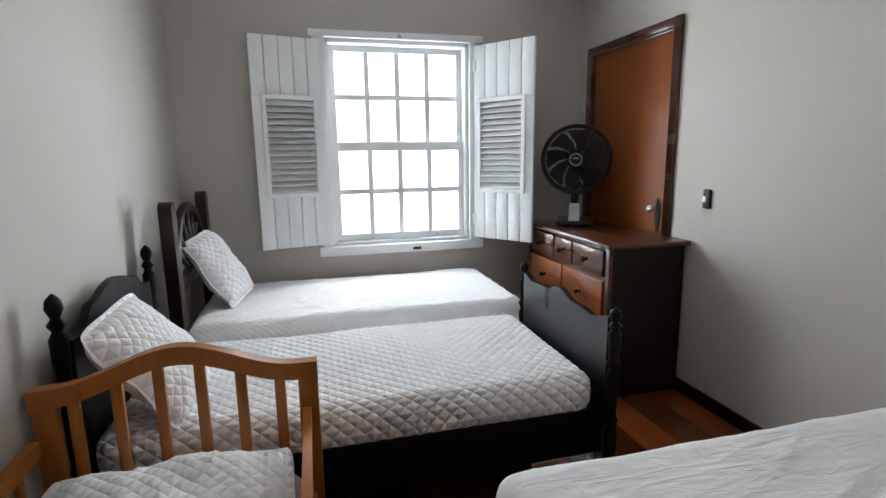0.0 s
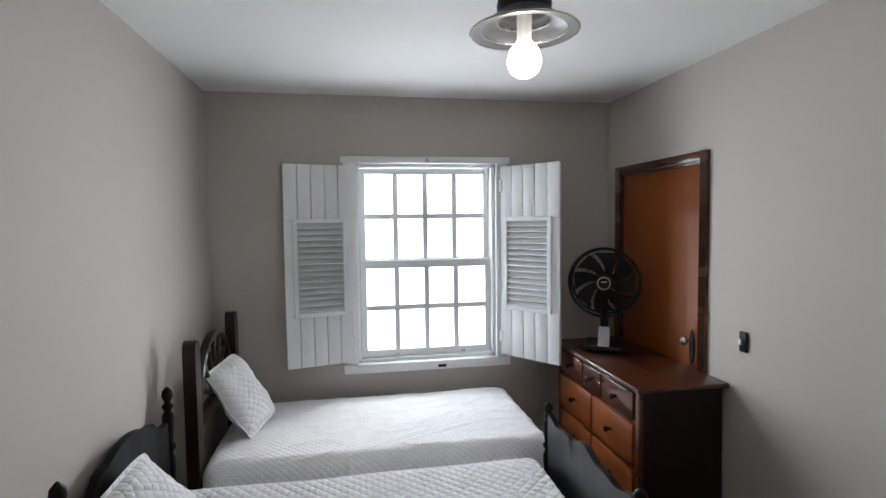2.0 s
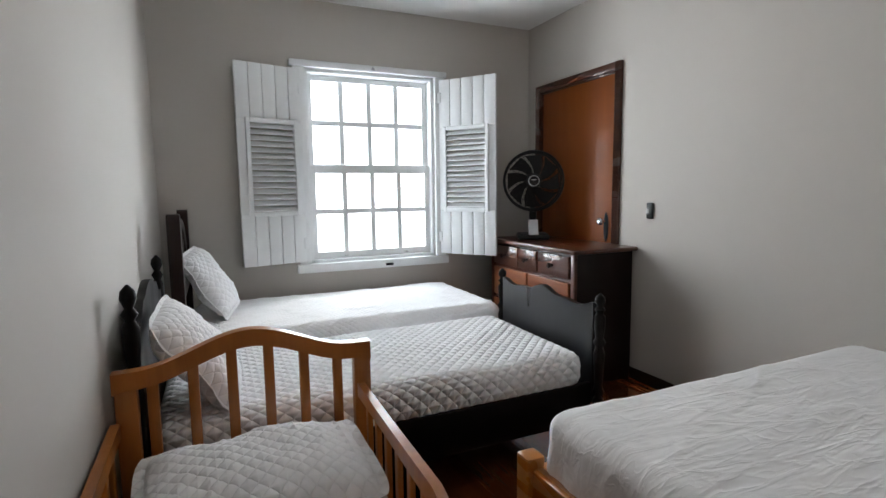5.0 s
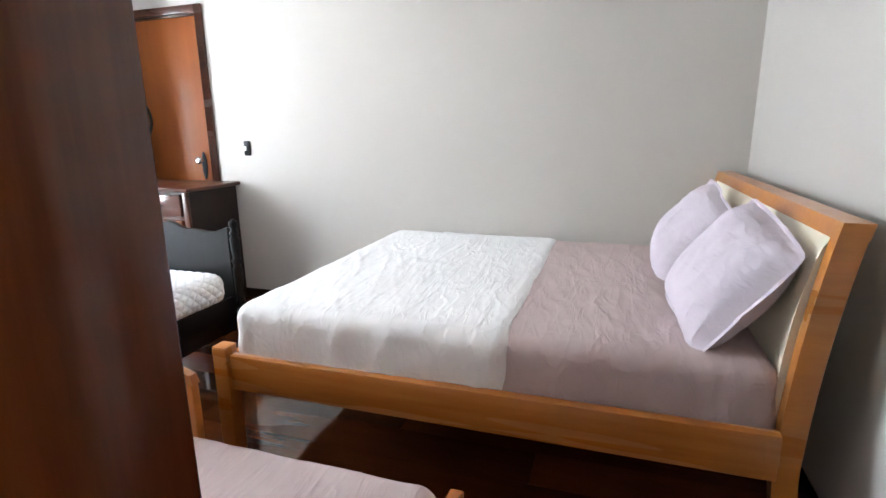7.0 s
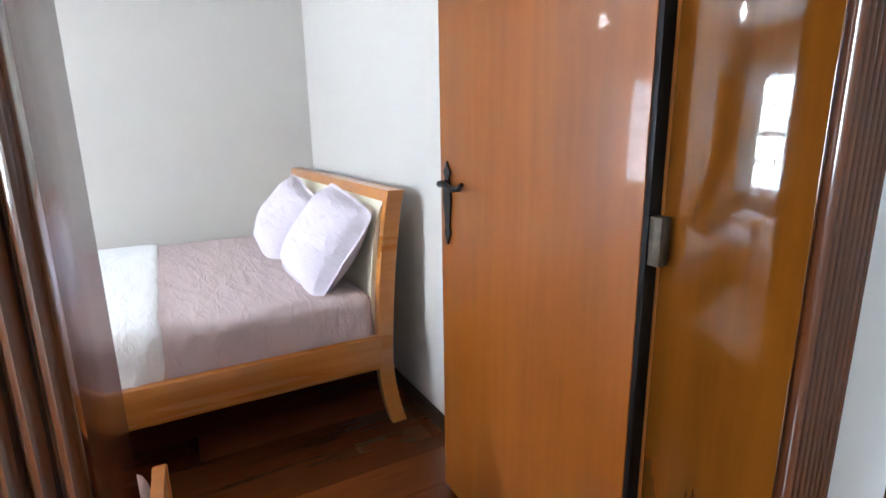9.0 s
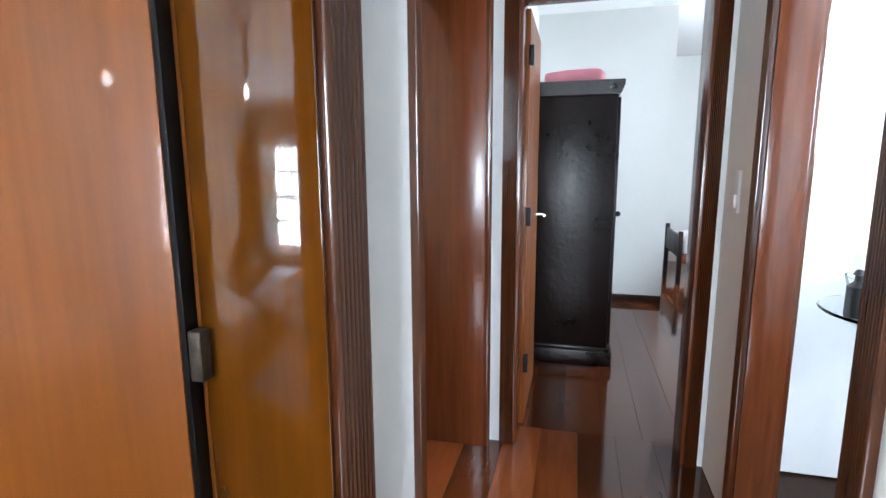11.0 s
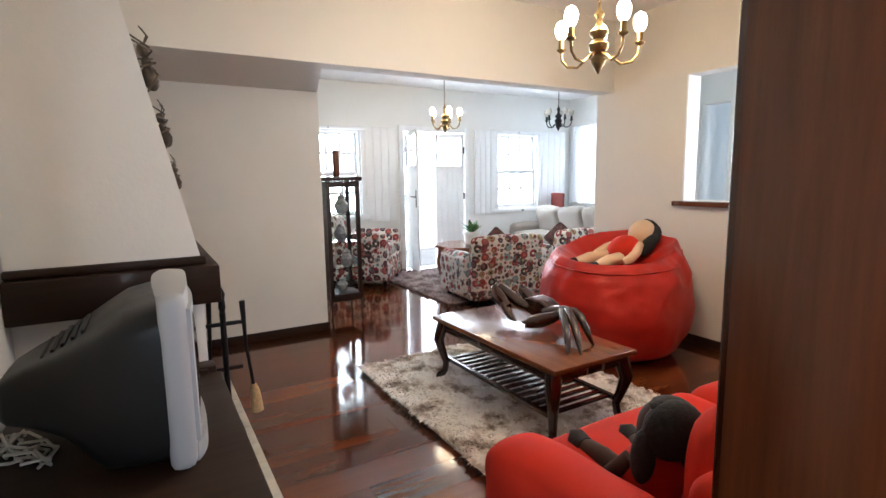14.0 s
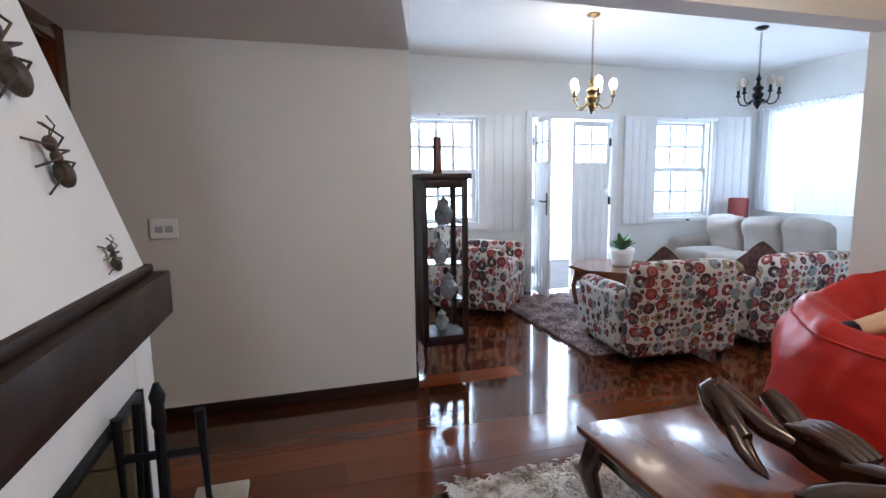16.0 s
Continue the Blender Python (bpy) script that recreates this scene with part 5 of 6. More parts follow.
# ---------------------------------------------------------------- living room
ROOM = LIVING
fp = thing("fireplace", "white plaster fireplace with tapered hood and dark wooden mantel", "fireplace")
part("pier", box(B(), 1.02, 1.20, -1.54, -0.932, 0, 0.90, 0.004), M["plaster"], fp)
part("pier", box(B(), 1.86, 2.04, -1.54, -0.932, 0, 0.90, 0.004), M["plaster"], fp)
part("lintel", box(B(), 1.198, 1.862, -1.538, -0.932, 0.72, 0.90, 0.003), M["plaster"], fp)
fb = part("firebox", box(B(), 1.20, 1.86, -1.03, -1.004, 0.0, 0.72), M["fire_brick"], fp, "sooty yellow-brown fire bricks")
for k in range(6):
    z = 0.03 + k * 0.115
    off = (k % 2) * 0.11
    for j in range(4):
        xa, xb = max(1.21, 1.21 + j * 0.22 - off), min(1.85, 1.21 + (j + 1) * 0.22 - off)
        if xb > xa + 0.04:
            part("brick", box(B(), xa + 0.004, xb - 0.004, -1.10, -1.031, z, z + 0.108, 0.004, 1), M["fire_brick"], fb)
    for j in range(2):
        for xs in (1.201, 1.825):
            part("brick", box(B(), xs, xs + 0.034, -1.52 + j * 0.21, -1.32 + j * 0.21, z, z + 0.108, 0.004, 1), M["fire_brick"], fb)
part("opening_frame", box(B(), 1.20, 1.225, -1.556, -1.535, 0.03, 0.72, 0.003), M["iron"], fp)
part("opening_frame", box(B(), 1.835, 1.86, -1.556, -1.535, 0.03, 0.72, 0.003), M["iron"], fp)
part("opening_frame", box(B(), 1.225, 1.835, -1.556, -1.535, 0.695, 0.72, 0.003), M["iron"], fp)
part("mantel", box(B(), 0.935, 2.115, -1.60, -0.932, 0.895, 1.045, 0.006), M["mantel_wood"], fp, "thick dark wooden mantel beam")
part("mantel_moulding", box(B(), 0.975, 2.075, -1.56, -0.932, 1.045, 1.078, 0.010), M["mantel_wood"], fp)
hb0 = [(0.995, -1.54), (2.04, -1.54), (2.04, -0.932), (0.995, -0.932)]
HX, HY = 0.2, 0.2
zt = H_LIV
hb1 = [(0.995 + HX * 1.66, -1.54 + HY * 1.66), (2.04 - 0.43 * 1.66, -1.54 + HY * 1.66), (2.04 - 0.43 * 1.66, -0.932), (0.995 + HX * 1.66, -0.932)]
bm = B()
lo = [bm.verts.new((x, y, 1.078)) for x, y in hb0]
hi = [bm.verts.new((x, y, zt)) for x, y in hb1]
for k in range(4):
    bm.faces.new((lo[k], lo[(k + 1) % 4], hi[(k + 1) % 4], hi[k]))
bm.faces.new(list(reversed(lo)))
bm.faces.new(hi)
bmesh.ops.bevel(bm, geom=[e for e in bm.edges if abs(e.verts[0].co.z - e.verts[1].co.z) > 1], offset=0.008, segments=2, affect="EDGES")
part("hood", bm, M["plaster"], fp, "smooth white tapered plaster hood")
hs = thing("hearth_slab", "pale veined stone hearth of square slabs on the floor", "hearth")
for k in range(8):
    part("stone_slab", box(B(), 0.80 + k * 0.2075 + 0.0015, 0.80 + (k + 1) * 0.2075 - 0.0015, -1.775, -1.56, 0.0, 0.03 - 0.001 * (k % 2), 0.004), M["stone"], hs)

# low bench beside the fireplace, with the old television
bn = thing("wall_bench", "dark brown lacquered wooden bench beside the fireplace", "bench")
part("top", box(B(), -0.03, 0.93, -1.575, -0.933, 0.58, 0.62, 0.006), M["mantel_wood"], bn)
part("front_panel", box(B(), -0.01, 0.92, -1.555, -1.53, 0.0, 0.578, 0.004), M["mantel_wood"], bn)
part("side_panel", box(B(), -0.01, 0.015, -1.528, -0.935, 0.0, 0.578, 0.004), M["mantel_wood"], bn)
part("side_panel", box(B(), 0.915, 1.018, -1.528, -0.935, 0.0, 0.638, 0.004), M["mantel_wood"], bn)
part("top_strip", box(B(), 0.931, 1.018, -1.56, -0.935, 0.60, 0.642, 0.004), M["mantel_wood"], bn)

tv = thing("television", "old silver-framed tube television with black casing", "television", pose(0.462, -1.43, 0.621) @ Matrix.Diagonal((1, 1, 1.07, 1)))
# local: the screen looks to -y; the front bulges forward in plan
def tv_front(x):
    return -0.024 * (1 - (x / 0.27) ** 2)
part("front_frame", soft_box(0.54, 0.06, 0.425, 0.022, 0.02, lambda f, x, y, z: -tv_front(x) * max(0, -y) / 0.03 + (0.018 * (1 - (x / 0.27) ** 2) if f == "top" else 0), False), M["grey_plastic"], tv, "silver plastic front frame", 60).matrix_local = pose(0, 0.03, 0)
bm = B()
n = 16
vs = [[bm.verts.new((-0.205 + 0.41 * i / n, tv_front(-0.205 + 0.41 * i / n) - 0.003 - 0.012 * ((1 - (2 * i / n - 1) ** 2) * (1 - (2 * j / n - 1) ** 2)) ** 0.5, 0.082 + 0.29 * j / n)) for i in range(n + 1)] for j in range(n + 1)]
for j in range(n):
    for i in range(n):
        bm.faces.new((vs[j][i], vs[j][i + 1], vs[j + 1][i + 1], vs[j + 1][i]))
part("screen", bm, M["screen"], tv, "dark curved glass screen", 80)
for x0, x1, z0, z1 in ((-0.24, -0.203, 0.062, 0.395), (0.203, 0.24, 0.062, 0.395), (-0.203, 0.203, 0.372, 0.395), (-0.203, 0.203, 0.062, 0.084)):
    xs = [x0 + (x1 - x0) * k / 14 for k in range(15)]
    part("screen_bezel", prism(B(), [(x, tv_front(x) - 0.010) for x in xs] + [(x, tv_front(x) + 0.012) for x in reversed(xs)], z0, z1, "z"), M["grey_plastic"], tv, "", 50)
xs = [-0.235 + 0.47 * k / 18 for k in range(19)]
part("chin", prism(B(), [(x, tv_front(x) - 0.022 + 0.02 * abs(x / 0.235) ** 6) for x in xs] + [(x, tv_front(x) + 0.02) for x in reversed(xs)], 0.006, 0.052, "z"), M["grey_plastic"], tv, "rounded speaker panel", 50)
bm = B()
rings = []
for y, hw, z0, z1 in ((0.055, 0.258, 0.012, 0.41), (0.13, 0.252, 0.012, 0.395), (0.20, 0.235, 0.018, 0.355), (0.28, 0.18, 0.10, 0.31), (0.35, 0.14, 0.13, 0.28), (0.40, 0.115, 0.14, 0.255), (0.415, 0.10, 0.15, 0.24)):
    ring = []
    for k in range(32):
        a = 2 * math.pi * k / 32
        c, d = math.cos(a), math.sin(a)
        q = 0.28
        ring.append(bm.verts.new((hw * math.copysign(abs(c) ** q, c), y, (z0 + z1) / 2 + (z1 - z0) / 2 * math.copysign(abs(d) ** q, d))))
    rings.append(ring)
for a, b in zip(rings, rings[1:]):
    for k in range(32):
        bm.faces.new((a[k], a[(k + 1) % 32], b[(k + 1) % 32], b[k]))
bm.faces.new(rings[0])
bm.faces.new(list(reversed(rings[-1])))
bmesh.ops.recalc_face_normals(bm, faces=bm.faces[:])
part("rear_casing", bm, M["dark_plastic"], tv, "charcoal plastic rear casing", 50)
for k in range(5):
    part("vent", box(B(), -0.10, 0.10, 0.225 + 0.022 * k, 0.233 + 0.022 * k, 0.330 - 0.0125 * k, 0.346 - 0.0125 * k), M["black_plastic"], tv)
loop = [(0.52 + 0.10 * math.cos(a * 0.55) + 0.03 * math.sin(a * 1.7), -1.03 + 0.06 * math.sin(a * 0.6) + 0.02 * math.cos(a * 2.1), 0.628 + 0.012 * (1 + math.sin(a * 1.3))) for a in range(46)]
single("cable", tube(B(), loop, 0.0045, 6), M["cable"], "tangled grey-white cable lying on the bench", "cable")

# fire irons
fi = thing("fire_irons", "black iron stand with poker, tongs and straw brush", "fireplace tools", pose(1.57, -1.665, 0.030) @ Matrix.Diagonal((1.15, 1.15, 1.2, 1)))
part("base", tube(B(), [(-0.09, -0.05, 0.0), (-0.07, -0.05, 0.03), (0.07, -0.05, 0.03), (0.09, -0.05, 0.0)], 0.006), M["iron"], fi)
part("base", tube(B(), [(-0.09, 0.05, 0.0), (-0.07, 0.05, 0.03), (0.07, 0.05, 0.03), (0.09, 0.05, 0.0)], 0.006), M["iron"], fi)
part("base_bar", tube(B(), [(0, -0.05, 0.03), (0, 0.05, 0.03)], 0.006), M["iron"], fi)
part("pole", tube(B(), [(0, 0, 0.02), (0, 0, 0.56)], 0.013), M["iron"], fi)
part("finial", lathe(B(), [(0.01, 0.56), (0.016, 0.58), (0.013, 0.62), (0.018, 0.64), (0.006, 0.67)], 10), M["iron"], fi)
part("crossbar", box(B(), -0.006, 0.006, -0.09, 0.09, 0.50, 0.516), M["iron"], fi)
part("crossbar", box(B(), -0.006, 0.006, -0.07, 0.07, 0.30, 0.316), M["iron"], fi)
part("poker", tube(B(), [(0.0, 0.085, 0.60), (0.005, 0.085, 0.40), (0.01, 0.09, 0.10)], [0.012, 0.006, 0.005]), M["iron"], fi)
part("shovel", tube(B(), [(0.03, 0.05, 0.62), (0.03, 0.06, 0.35), (0.035, 0.07, 0.12)], [0.012, 0.006, 0.016]), M["iron"], fi)
br = part("brush", tube(B(), [(0.0, -0.085, 0.60), (0.0, -0.09, 0.40), (0.02, -0.115, 0.20)], [0.013, 0.007, 0.008]), M["iron"], fi)
part("bristles", tube(B(), [(0.02, -0.115, 0.21), (0.022, -0.12, 0.17), (0.028, -0.125, 0.08)], [0.012, 0.022, 0.030], 14), M["straw"], br, "pale straw bristles")


def ant(label, m, s):
    """A bronze ant hung on the hood; local z stands off the plaster, y runs upwards."""
    t = thing("ant_ornament", label, "ornament", m, "ants on the hood")
    for name, y, r in (("abdomen", -0.055, (0.032, 0.048, 0.028)), ("thorax", 0.0, (0.017, 0.024, 0.017)), ("head", 0.045, (0.022, 0.026, 0.020))):
        part(name, ball(B(), (0, y * s, 0.03 * s), tuple(q * s for q in r), 14), M["bronze"], t, "", 60)
    for sg in (-1, 1):
        for y, dy in ((-0.008, -0.06), (0.004, 0.0), (0.016, 0.06)):
            part("leg", tube(B(), [(0, y * s, 0.03 * s), (sg * 0.045 * s, (y + dy * 0.5) * s, 0.055 * s), (sg * 0.075 * s, (y + dy) * s, 0.02 * s), (sg * 0.09 * s, (y + dy * 1.3) * s, 0.0)], 0.0038 * s, 6), M["bronze"], t)
        part("antenna", tube(B(), [(sg * 0.006 * s, 0.06 * s, 0.035 * s), (sg * 0.025 * s, 0.09 * s, 0.055 * s), (sg * 0.04 * s, 0.12 * s, 0.04 * s)], 0.0028 * s, 6), M["bronze"], t)
    return t


tilt = math.degrees(math.atan(HY))
for x, z, s, rz in ((1.34, 1.86, 1.15, 20), (1.465, 1.61, 0.95, 25), (1.57, 1.40, 0.75, 20), (1.745, 1.145, 0.46, 10)):
    ant("dark bronze ant ornament climbing the white hood", pose(x, -1.54 + HY * (z - 1.078) - 0.004, z, 90 - tilt, 0, 0) @ pose(0, 0, 0, 0, 0, rz), s)


def shag_rug(name, label, x0, x1, y0, y1, mat, count, tall):
    """A thick pile: a wavy backing with thousands of small tufts."""
    rnd = random.Random(5)
    t = thing(name, label, "rug")
    base = soft_box(x1 - x0, y1 - y0, 0.022, 0.008, 0.05, lambda f, x, y, z: 0.006 * noise.noise(Vector((x * 6, y * 6, 1))))
    part("backing", base, mat, t).matrix_local = pose((x0 + x1) / 2, (y0 + y1) / 2, 0.001)
    vs, fs = [], []
    for _ in range(count):
        x, y = rnd.uniform(x0, x1), rnd.uniform(y0, y1)
        a, ln, w = rnd.uniform(0, 6.28), rnd.uniform(0.6, 1.3) * tall, rnd.uniform(0.005, 0.013)
        lean = 1.3
        flow = 2.5 * noise.noise(Vector((x * 4, y * 4, 2)))
        dx, dy = lean * ln * math.cos(a * 0.35 + flow), lean * ln * math.sin(a * 0.35 + flow)
        k = len(vs)
        px, py = -math.sin(a) * w, math.cos(a) * w
        vs += [(x - px, y - py, 0.015), (x + px, y + py, 0.015), (x + dx * 0.5 + px, y + dy * 0.5 + py, 0.018 + ln * 0.6), (x + dx * 0.5 - px, y + dy * 0.5 - py, 0.018 + ln * 0.6), (x + dx, y + dy, 0.016 + ln * 0.45)]
        fs += [(k, k + 1, k + 2, k + 3), (k + 3, k + 2, k + 4)]
    me = bpy.data.meshes.new("shag_surface")
    me.from_pydata(vs, [], fs)
    me.materials.append(mat)
    ob = new("shag_surface", me)
    ob.parent = t
    ob["kind"] = "stuff"
    return t


def rug_material(name, stops, scale):
    m, nt, b = nodes_of(name)
    v = coords(nt)
    n1 = noise_node(nt, v, scale, 4, 0.6)
    n2 = noise_node(nt, v, scale * 12, 3)
    nt.links.new(mix(nt, 0.12, ramp(nt, n1, stops), ramp(nt, n2, [(0.3, stops[0][1]), (0.7, stops[-1][1])])), b.inputs["Base Color"])
    b.inputs["Roughness"].default_value = 0.95
    b.inputs["Sheen Weight"].default_value = 0.2
    return m


M["shag"] = rug_material("cream_and_brown_shag", [(0.36, (0.20, 0.145, 0.11)), (0.44, (0.60, 0.53, 0.47)), (0.53, (0.95, 0.93, 0.90))], 6.5)
M["shag_pink"] = rug_material("mauve_shag", [(0.38, (0.17, 0.12, 0.12)), (0.5, (0.34, 0.26, 0.26)), (0.62, (0.5, 0.42, 0.41))], 6)
shag_rug("shaggy_rug", "thick shaggy cream and grey-brown rug under the coffee table", 0.50, 2.13, -3.99, -2.62, M["shag"], 24000, 0.042)
shag_rug("shaggy_rug", "mauve shaggy rug in front of the floral armchairs", 3.45, 5.45, -6.5, -4.15, M["shag_pink"], 14000, 0.03)

# coffee table with carved creature
ct = thing("coffee_table", "cherry wood coffee table with cabriole legs and slatted shelf", "coffee table", pose(1.12, -3.265, 0.024))
tw = M["table_wood"]
part("tabletop", box(B(), -0.60, 0.60, -0.29, 0.29, 0.40, 0.43, 0.009), tw, ct)
part("apron", box(B(), -0.53, 0.53, -0.25, -0.23, 0.335, 0.399, 0.003), M["table_dark"], ct)
part("apron", box(B(), -0.53, 0.53, 0.23, 0.25, 0.335, 0.399, 0.003), M["table_dark"], ct)
part("apron", box(B(), -0.545, -0.525, -0.23, 0.23, 0.335, 0.399, 0.003), M["table_dark"], ct)
part("apron", box(B(), 0.525, 0.545, -0.23, 0.23, 0.335, 0.399, 0.003), M["table_dark"], ct)
for sx in (-1, 1):
    for sy in (-1, 1):
        part("leg", tube(B(), [(sx * (0.53 + o), sy * (0.235 + o), z) for z, o in ((0.398, 0.0), (0.34, 0.012), (0.27, 0.026), (0.20, 0.012), (0.12, -0.008), (0.06, -0.002), (0.025, 0.02), (0.0, 0.03))], [0.040, 0.042, 0.037, 0.029, 0.023, 0.021, 0.027, 0.028], 12), M["table_dark"], ct)
part("shelf_rail", box(B(), -0.52, 0.52, -0.235, -0.205, 0.135, 0.16, 0.004), M["table_dark"], ct)
part("shelf_rail", box(B(), -0.52, 0.52, 0.205, 0.235, 0.135, 0.16, 0.004), M["table_dark"], ct)
for k in range(16):
    x = -0.48 + k * 0.064
    part("slat", box(B(), x - 0.014, x + 0.014, -0.205, 0.205, 0.142, 0.156, 0.002), M["table_dark"], ct)

bm = B()
# carved crab: box body with ridges, a long slotted claw held forward, a clenched one and three draped legs
def knobbly(pts, rad, seg=12, flat=1.0):
    n0 = len(bm.verts)
    tube(bm, pts, [r * 1.16 for r in rad], seg)
    if flat != 1.0:
        bm.verts.ensure_lookup_table()
        yc = sum(p[1] for p in pts) / len(pts)
        for v in bm.verts[n0:]:
            v.co.y = yc + (v.co.y - yc) * flat
prism(bm, [(0.00, 0.065), (0.02, 0.045), (0.16, 0.05), (0.24, 0.075), (0.25, 0.12), (0.22, 0.145), (0.06, 0.135), (0.01, 0.11)], -0.155, -0.035)
bmesh.ops.bevel(bm, geom=bm.edges[:], offset=0.014, segments=3, affect="EDGES")
for k in range(4):
    knobbly([(0.03, -0.055 - 0.028 * k, 0.128), (0.09, -0.055 - 0.028 * k, 0.146), (0.17, -0.055 - 0.028 * k, 0.153), (0.235, -0.055 - 0.028 * k, 0.14)], [0.010, 0.017, 0.018, 0.010], 10)
knobbly([(0.20, -0.05, 0.10), (0.27, -0.02, 0.12), (0.36, 0.00, 0.165), (0.425, 0.01, 0.20)], [0.026, 0.030, 0.030, 0.024])
knobbly([(0.22, -0.11, 0.11), (0.30, -0.12, 0.15), (0.36, -0.12, 0.18)], [0.026, 0.034, 0.026])
knobbly([(0.24, -0.15, 0.10), (0.31, -0.16, 0.135), (0.35, -0.16, 0.16)], [0.022, 0.028, 0.020])
knobbly([(0.43, 0.015, 0.205), (0.445, 0.03, 0.185), (0.40, 0.045, 0.15), (0.33, 0.06, 0.12), (0.27, 0.065, 0.095)], [0.022, 0.036, 0.046, 0.040, 0.026], 16, 0.75)
knobbly([(0.31, 0.075, 0.115), (0.255, 0.088, 0.078), (0.205, 0.09, 0.05), (0.175, 0.082, 0.036)], [0.020, 0.017, 0.013, 0.004])
knobbly([(0.28, 0.055, 0.085), (0.235, 0.06, 0.05), (0.195, 0.068, 0.034), (0.17, 0.080, 0.034)], [0.018, 0.013, 0.010, 0.004])
knobbly([(0.05, 0.10, 0.055), (0.03, 0.08, 0.06), (-0.01, 0.03, 0.075), (-0.06, -0.02, 0.10), (-0.10, -0.04, 0.13)], [0.020, 0.032, 0.038, 0.028, 0.020], 14)
knobbly([(0.065, 0.115, 0.058), (0.05, 0.10, 0.062)], [0.008, 0.012], 8)
knobbly([(0.06, 0.105, 0.035), (0.03, 0.085, 0.038)], [0.007, 0.012], 8)
knobbly([(0.06, -0.06, 0.10), (-0.04, -0.06, 0.13), (-0.12, -0.045, 0.15), (-0.18, -0.06, 0.15)], [0.026, 0.024, 0.024, 0.018])
for hip, knee, tip in (((-0.12, -0.02, 0.145), (-0.33, 0.135, 0.075), (-0.375, 0.17, 0.0)), ((-0.15, -0.04, 0.155), (-0.36, 0.09, 0.07), (-0.415, 0.12, 0.0)), ((-0.17, -0.07, 0.152), (-0.31, -0.03, 0.075), (-0.345, -0.045, 0.0))):
    mid = tuple(h * 0.5 + k * 0.5 + (0.022 if i == 2 else 0) for i, (h, k) in enumerate(zip(hip, knee)))
    knobbly([hip, mid, knee, tuple(k * 0.6 + q * 0.4 for k, q in zip(knee, tip)), tip], [0.021, 0.021, 0.016, 0.013, 0.005], 10)
single("carved_crab", bm, M["carved_wood"], "polished dark wooden crab carving on the coffee table", "sculpture", pose(1.03, -3.36, 0.4545), sharp=50)


# red sofa and the dolls
def cushion(sx, sy, sz, r, seed, amp=0.012):
    return soft_box(sx, sy, sz, r, 0.025, lambda f, x, y, z: amp * noise.noise(Vector((x * 4 + seed, y * 4, z * 5))) + (0.02 * (1 - (2 * x / sx) ** 2) * (1 - (2 * y / sy) ** 2) if f == "top" else 0), False)


so = thing("sofa", "plump red microfibre sofa with rolled arms", "sofa")
def soft_part(name, bm, m, label=""):
    p = part(name, bm, M["red_cloth"], so, label, 60)
    p.matrix_local = m
    return p
soft_part("base", cushion(0.74, 1.95, 0.27, 0.04, 1), pose(-0.35, -3.24, 0.035))
soft_part("seat_cushion", cushion(0.68, 0.84, 0.20, 0.08, 3), pose(-0.28, -2.83, 0.29))
soft_part("seat_cushion", cushion(0.68, 0.84, 0.20, 0.08, 4), pose(-0.28, -3.67, 0.29))
soft_part("arm", cushion(0.78, 0.27, 0.56, 0.125, 6, 0.022), pose(-0.355, -2.295, 0.03))
soft_part("arm", cushion(0.78, 0.27, 0.59, 0.12, 8, 0.018), pose(-0.355, -4.20, 0.03))
soft_part("back_cushion", cushion(0.24, 0.86, 0.46, 0.10, 9, 0.02), pose(-0.56, -2.84, 0.38, 0, -10, 0))
soft_part("back_cushion", cushion(0.24, 0.86, 0.46, 0.10, 12, 0.02), pose(-0.56, -3.68, 0.38, 0, -10, 0))
soft_part("backrest", cushion(0.16, 1.9, 0.72, 0.06, 14), pose(-0.665, -3.24, 0.03))
for x in (-0.68, -0.07):
    for y in (-2.25, -4.22):
        part("foot", box(B(), x - 0.025, x + 0.025, y - 0.025, y + 0.025, 0, 0.05), M["black_wood"], so)

bb = thing("bean_bag", "large glossy red vinyl bean bag with sagging top", "bean bag", pose(1.52, -4.50, 0.0))
bm = B()
prof = [(0.02, 0.0), (0.34, 0.005), (0.47, 0.06), (0.545, 0.18), (0.57, 0.33), (0.562, 0.45), (0.548, 0.56), (0.525, 0.66), (0.475, 0.75), (0.43, 0.80), (0.37, 0.77), (0.2, 0.66), (0.03, 0.63)]
fine = []
for (r0, z0), (r1, z1) in zip(prof, prof[1:]):
    fine += [(r0 + (r1 - r0) * k / 4, z0 + (z1 - z0) * k / 4) for k in range(4)]
fine.append(prof[-1])
lathe(bm, fine, 110)
for v in bm.verts:
    a = math.atan2(v.co.y, v.co.x)
    hgt = max(0.0, v.co.z - 0.45) / 0.35
    back = max(0.0, math.cos(a + 1.3))
    v.co.z += hgt * (0.11 * back - 0.06 * max(0, math.cos(a - 2.2)))
    d = 0.016 * hgt * math.sin(13 * a + 2 * math.sin(3 * a)) * max(0, 1.3 - hgt) + 0.010 * max(0, 1 - 5 * abs(noise.noise(v.co * 5 + Vector((2, 0, 0))))) + 0.030 * noise.noise(v.co * 4) + 0.014 * hgt * noise.noise(Vector((a * 5, v.co.z * 3, 1))) + 0.012 * noise.noise(v.co * 11) * hgt
    v.co += Vector((math.cos(a), math.sin(a), 0.3)) * d
bm.verts.ensure_lookup_table()
zmin = min(v.co.z for v in bm.verts)
for v in bm.verts:
    v.co.z -= zmin
bm.verts.ensure_lookup_table()
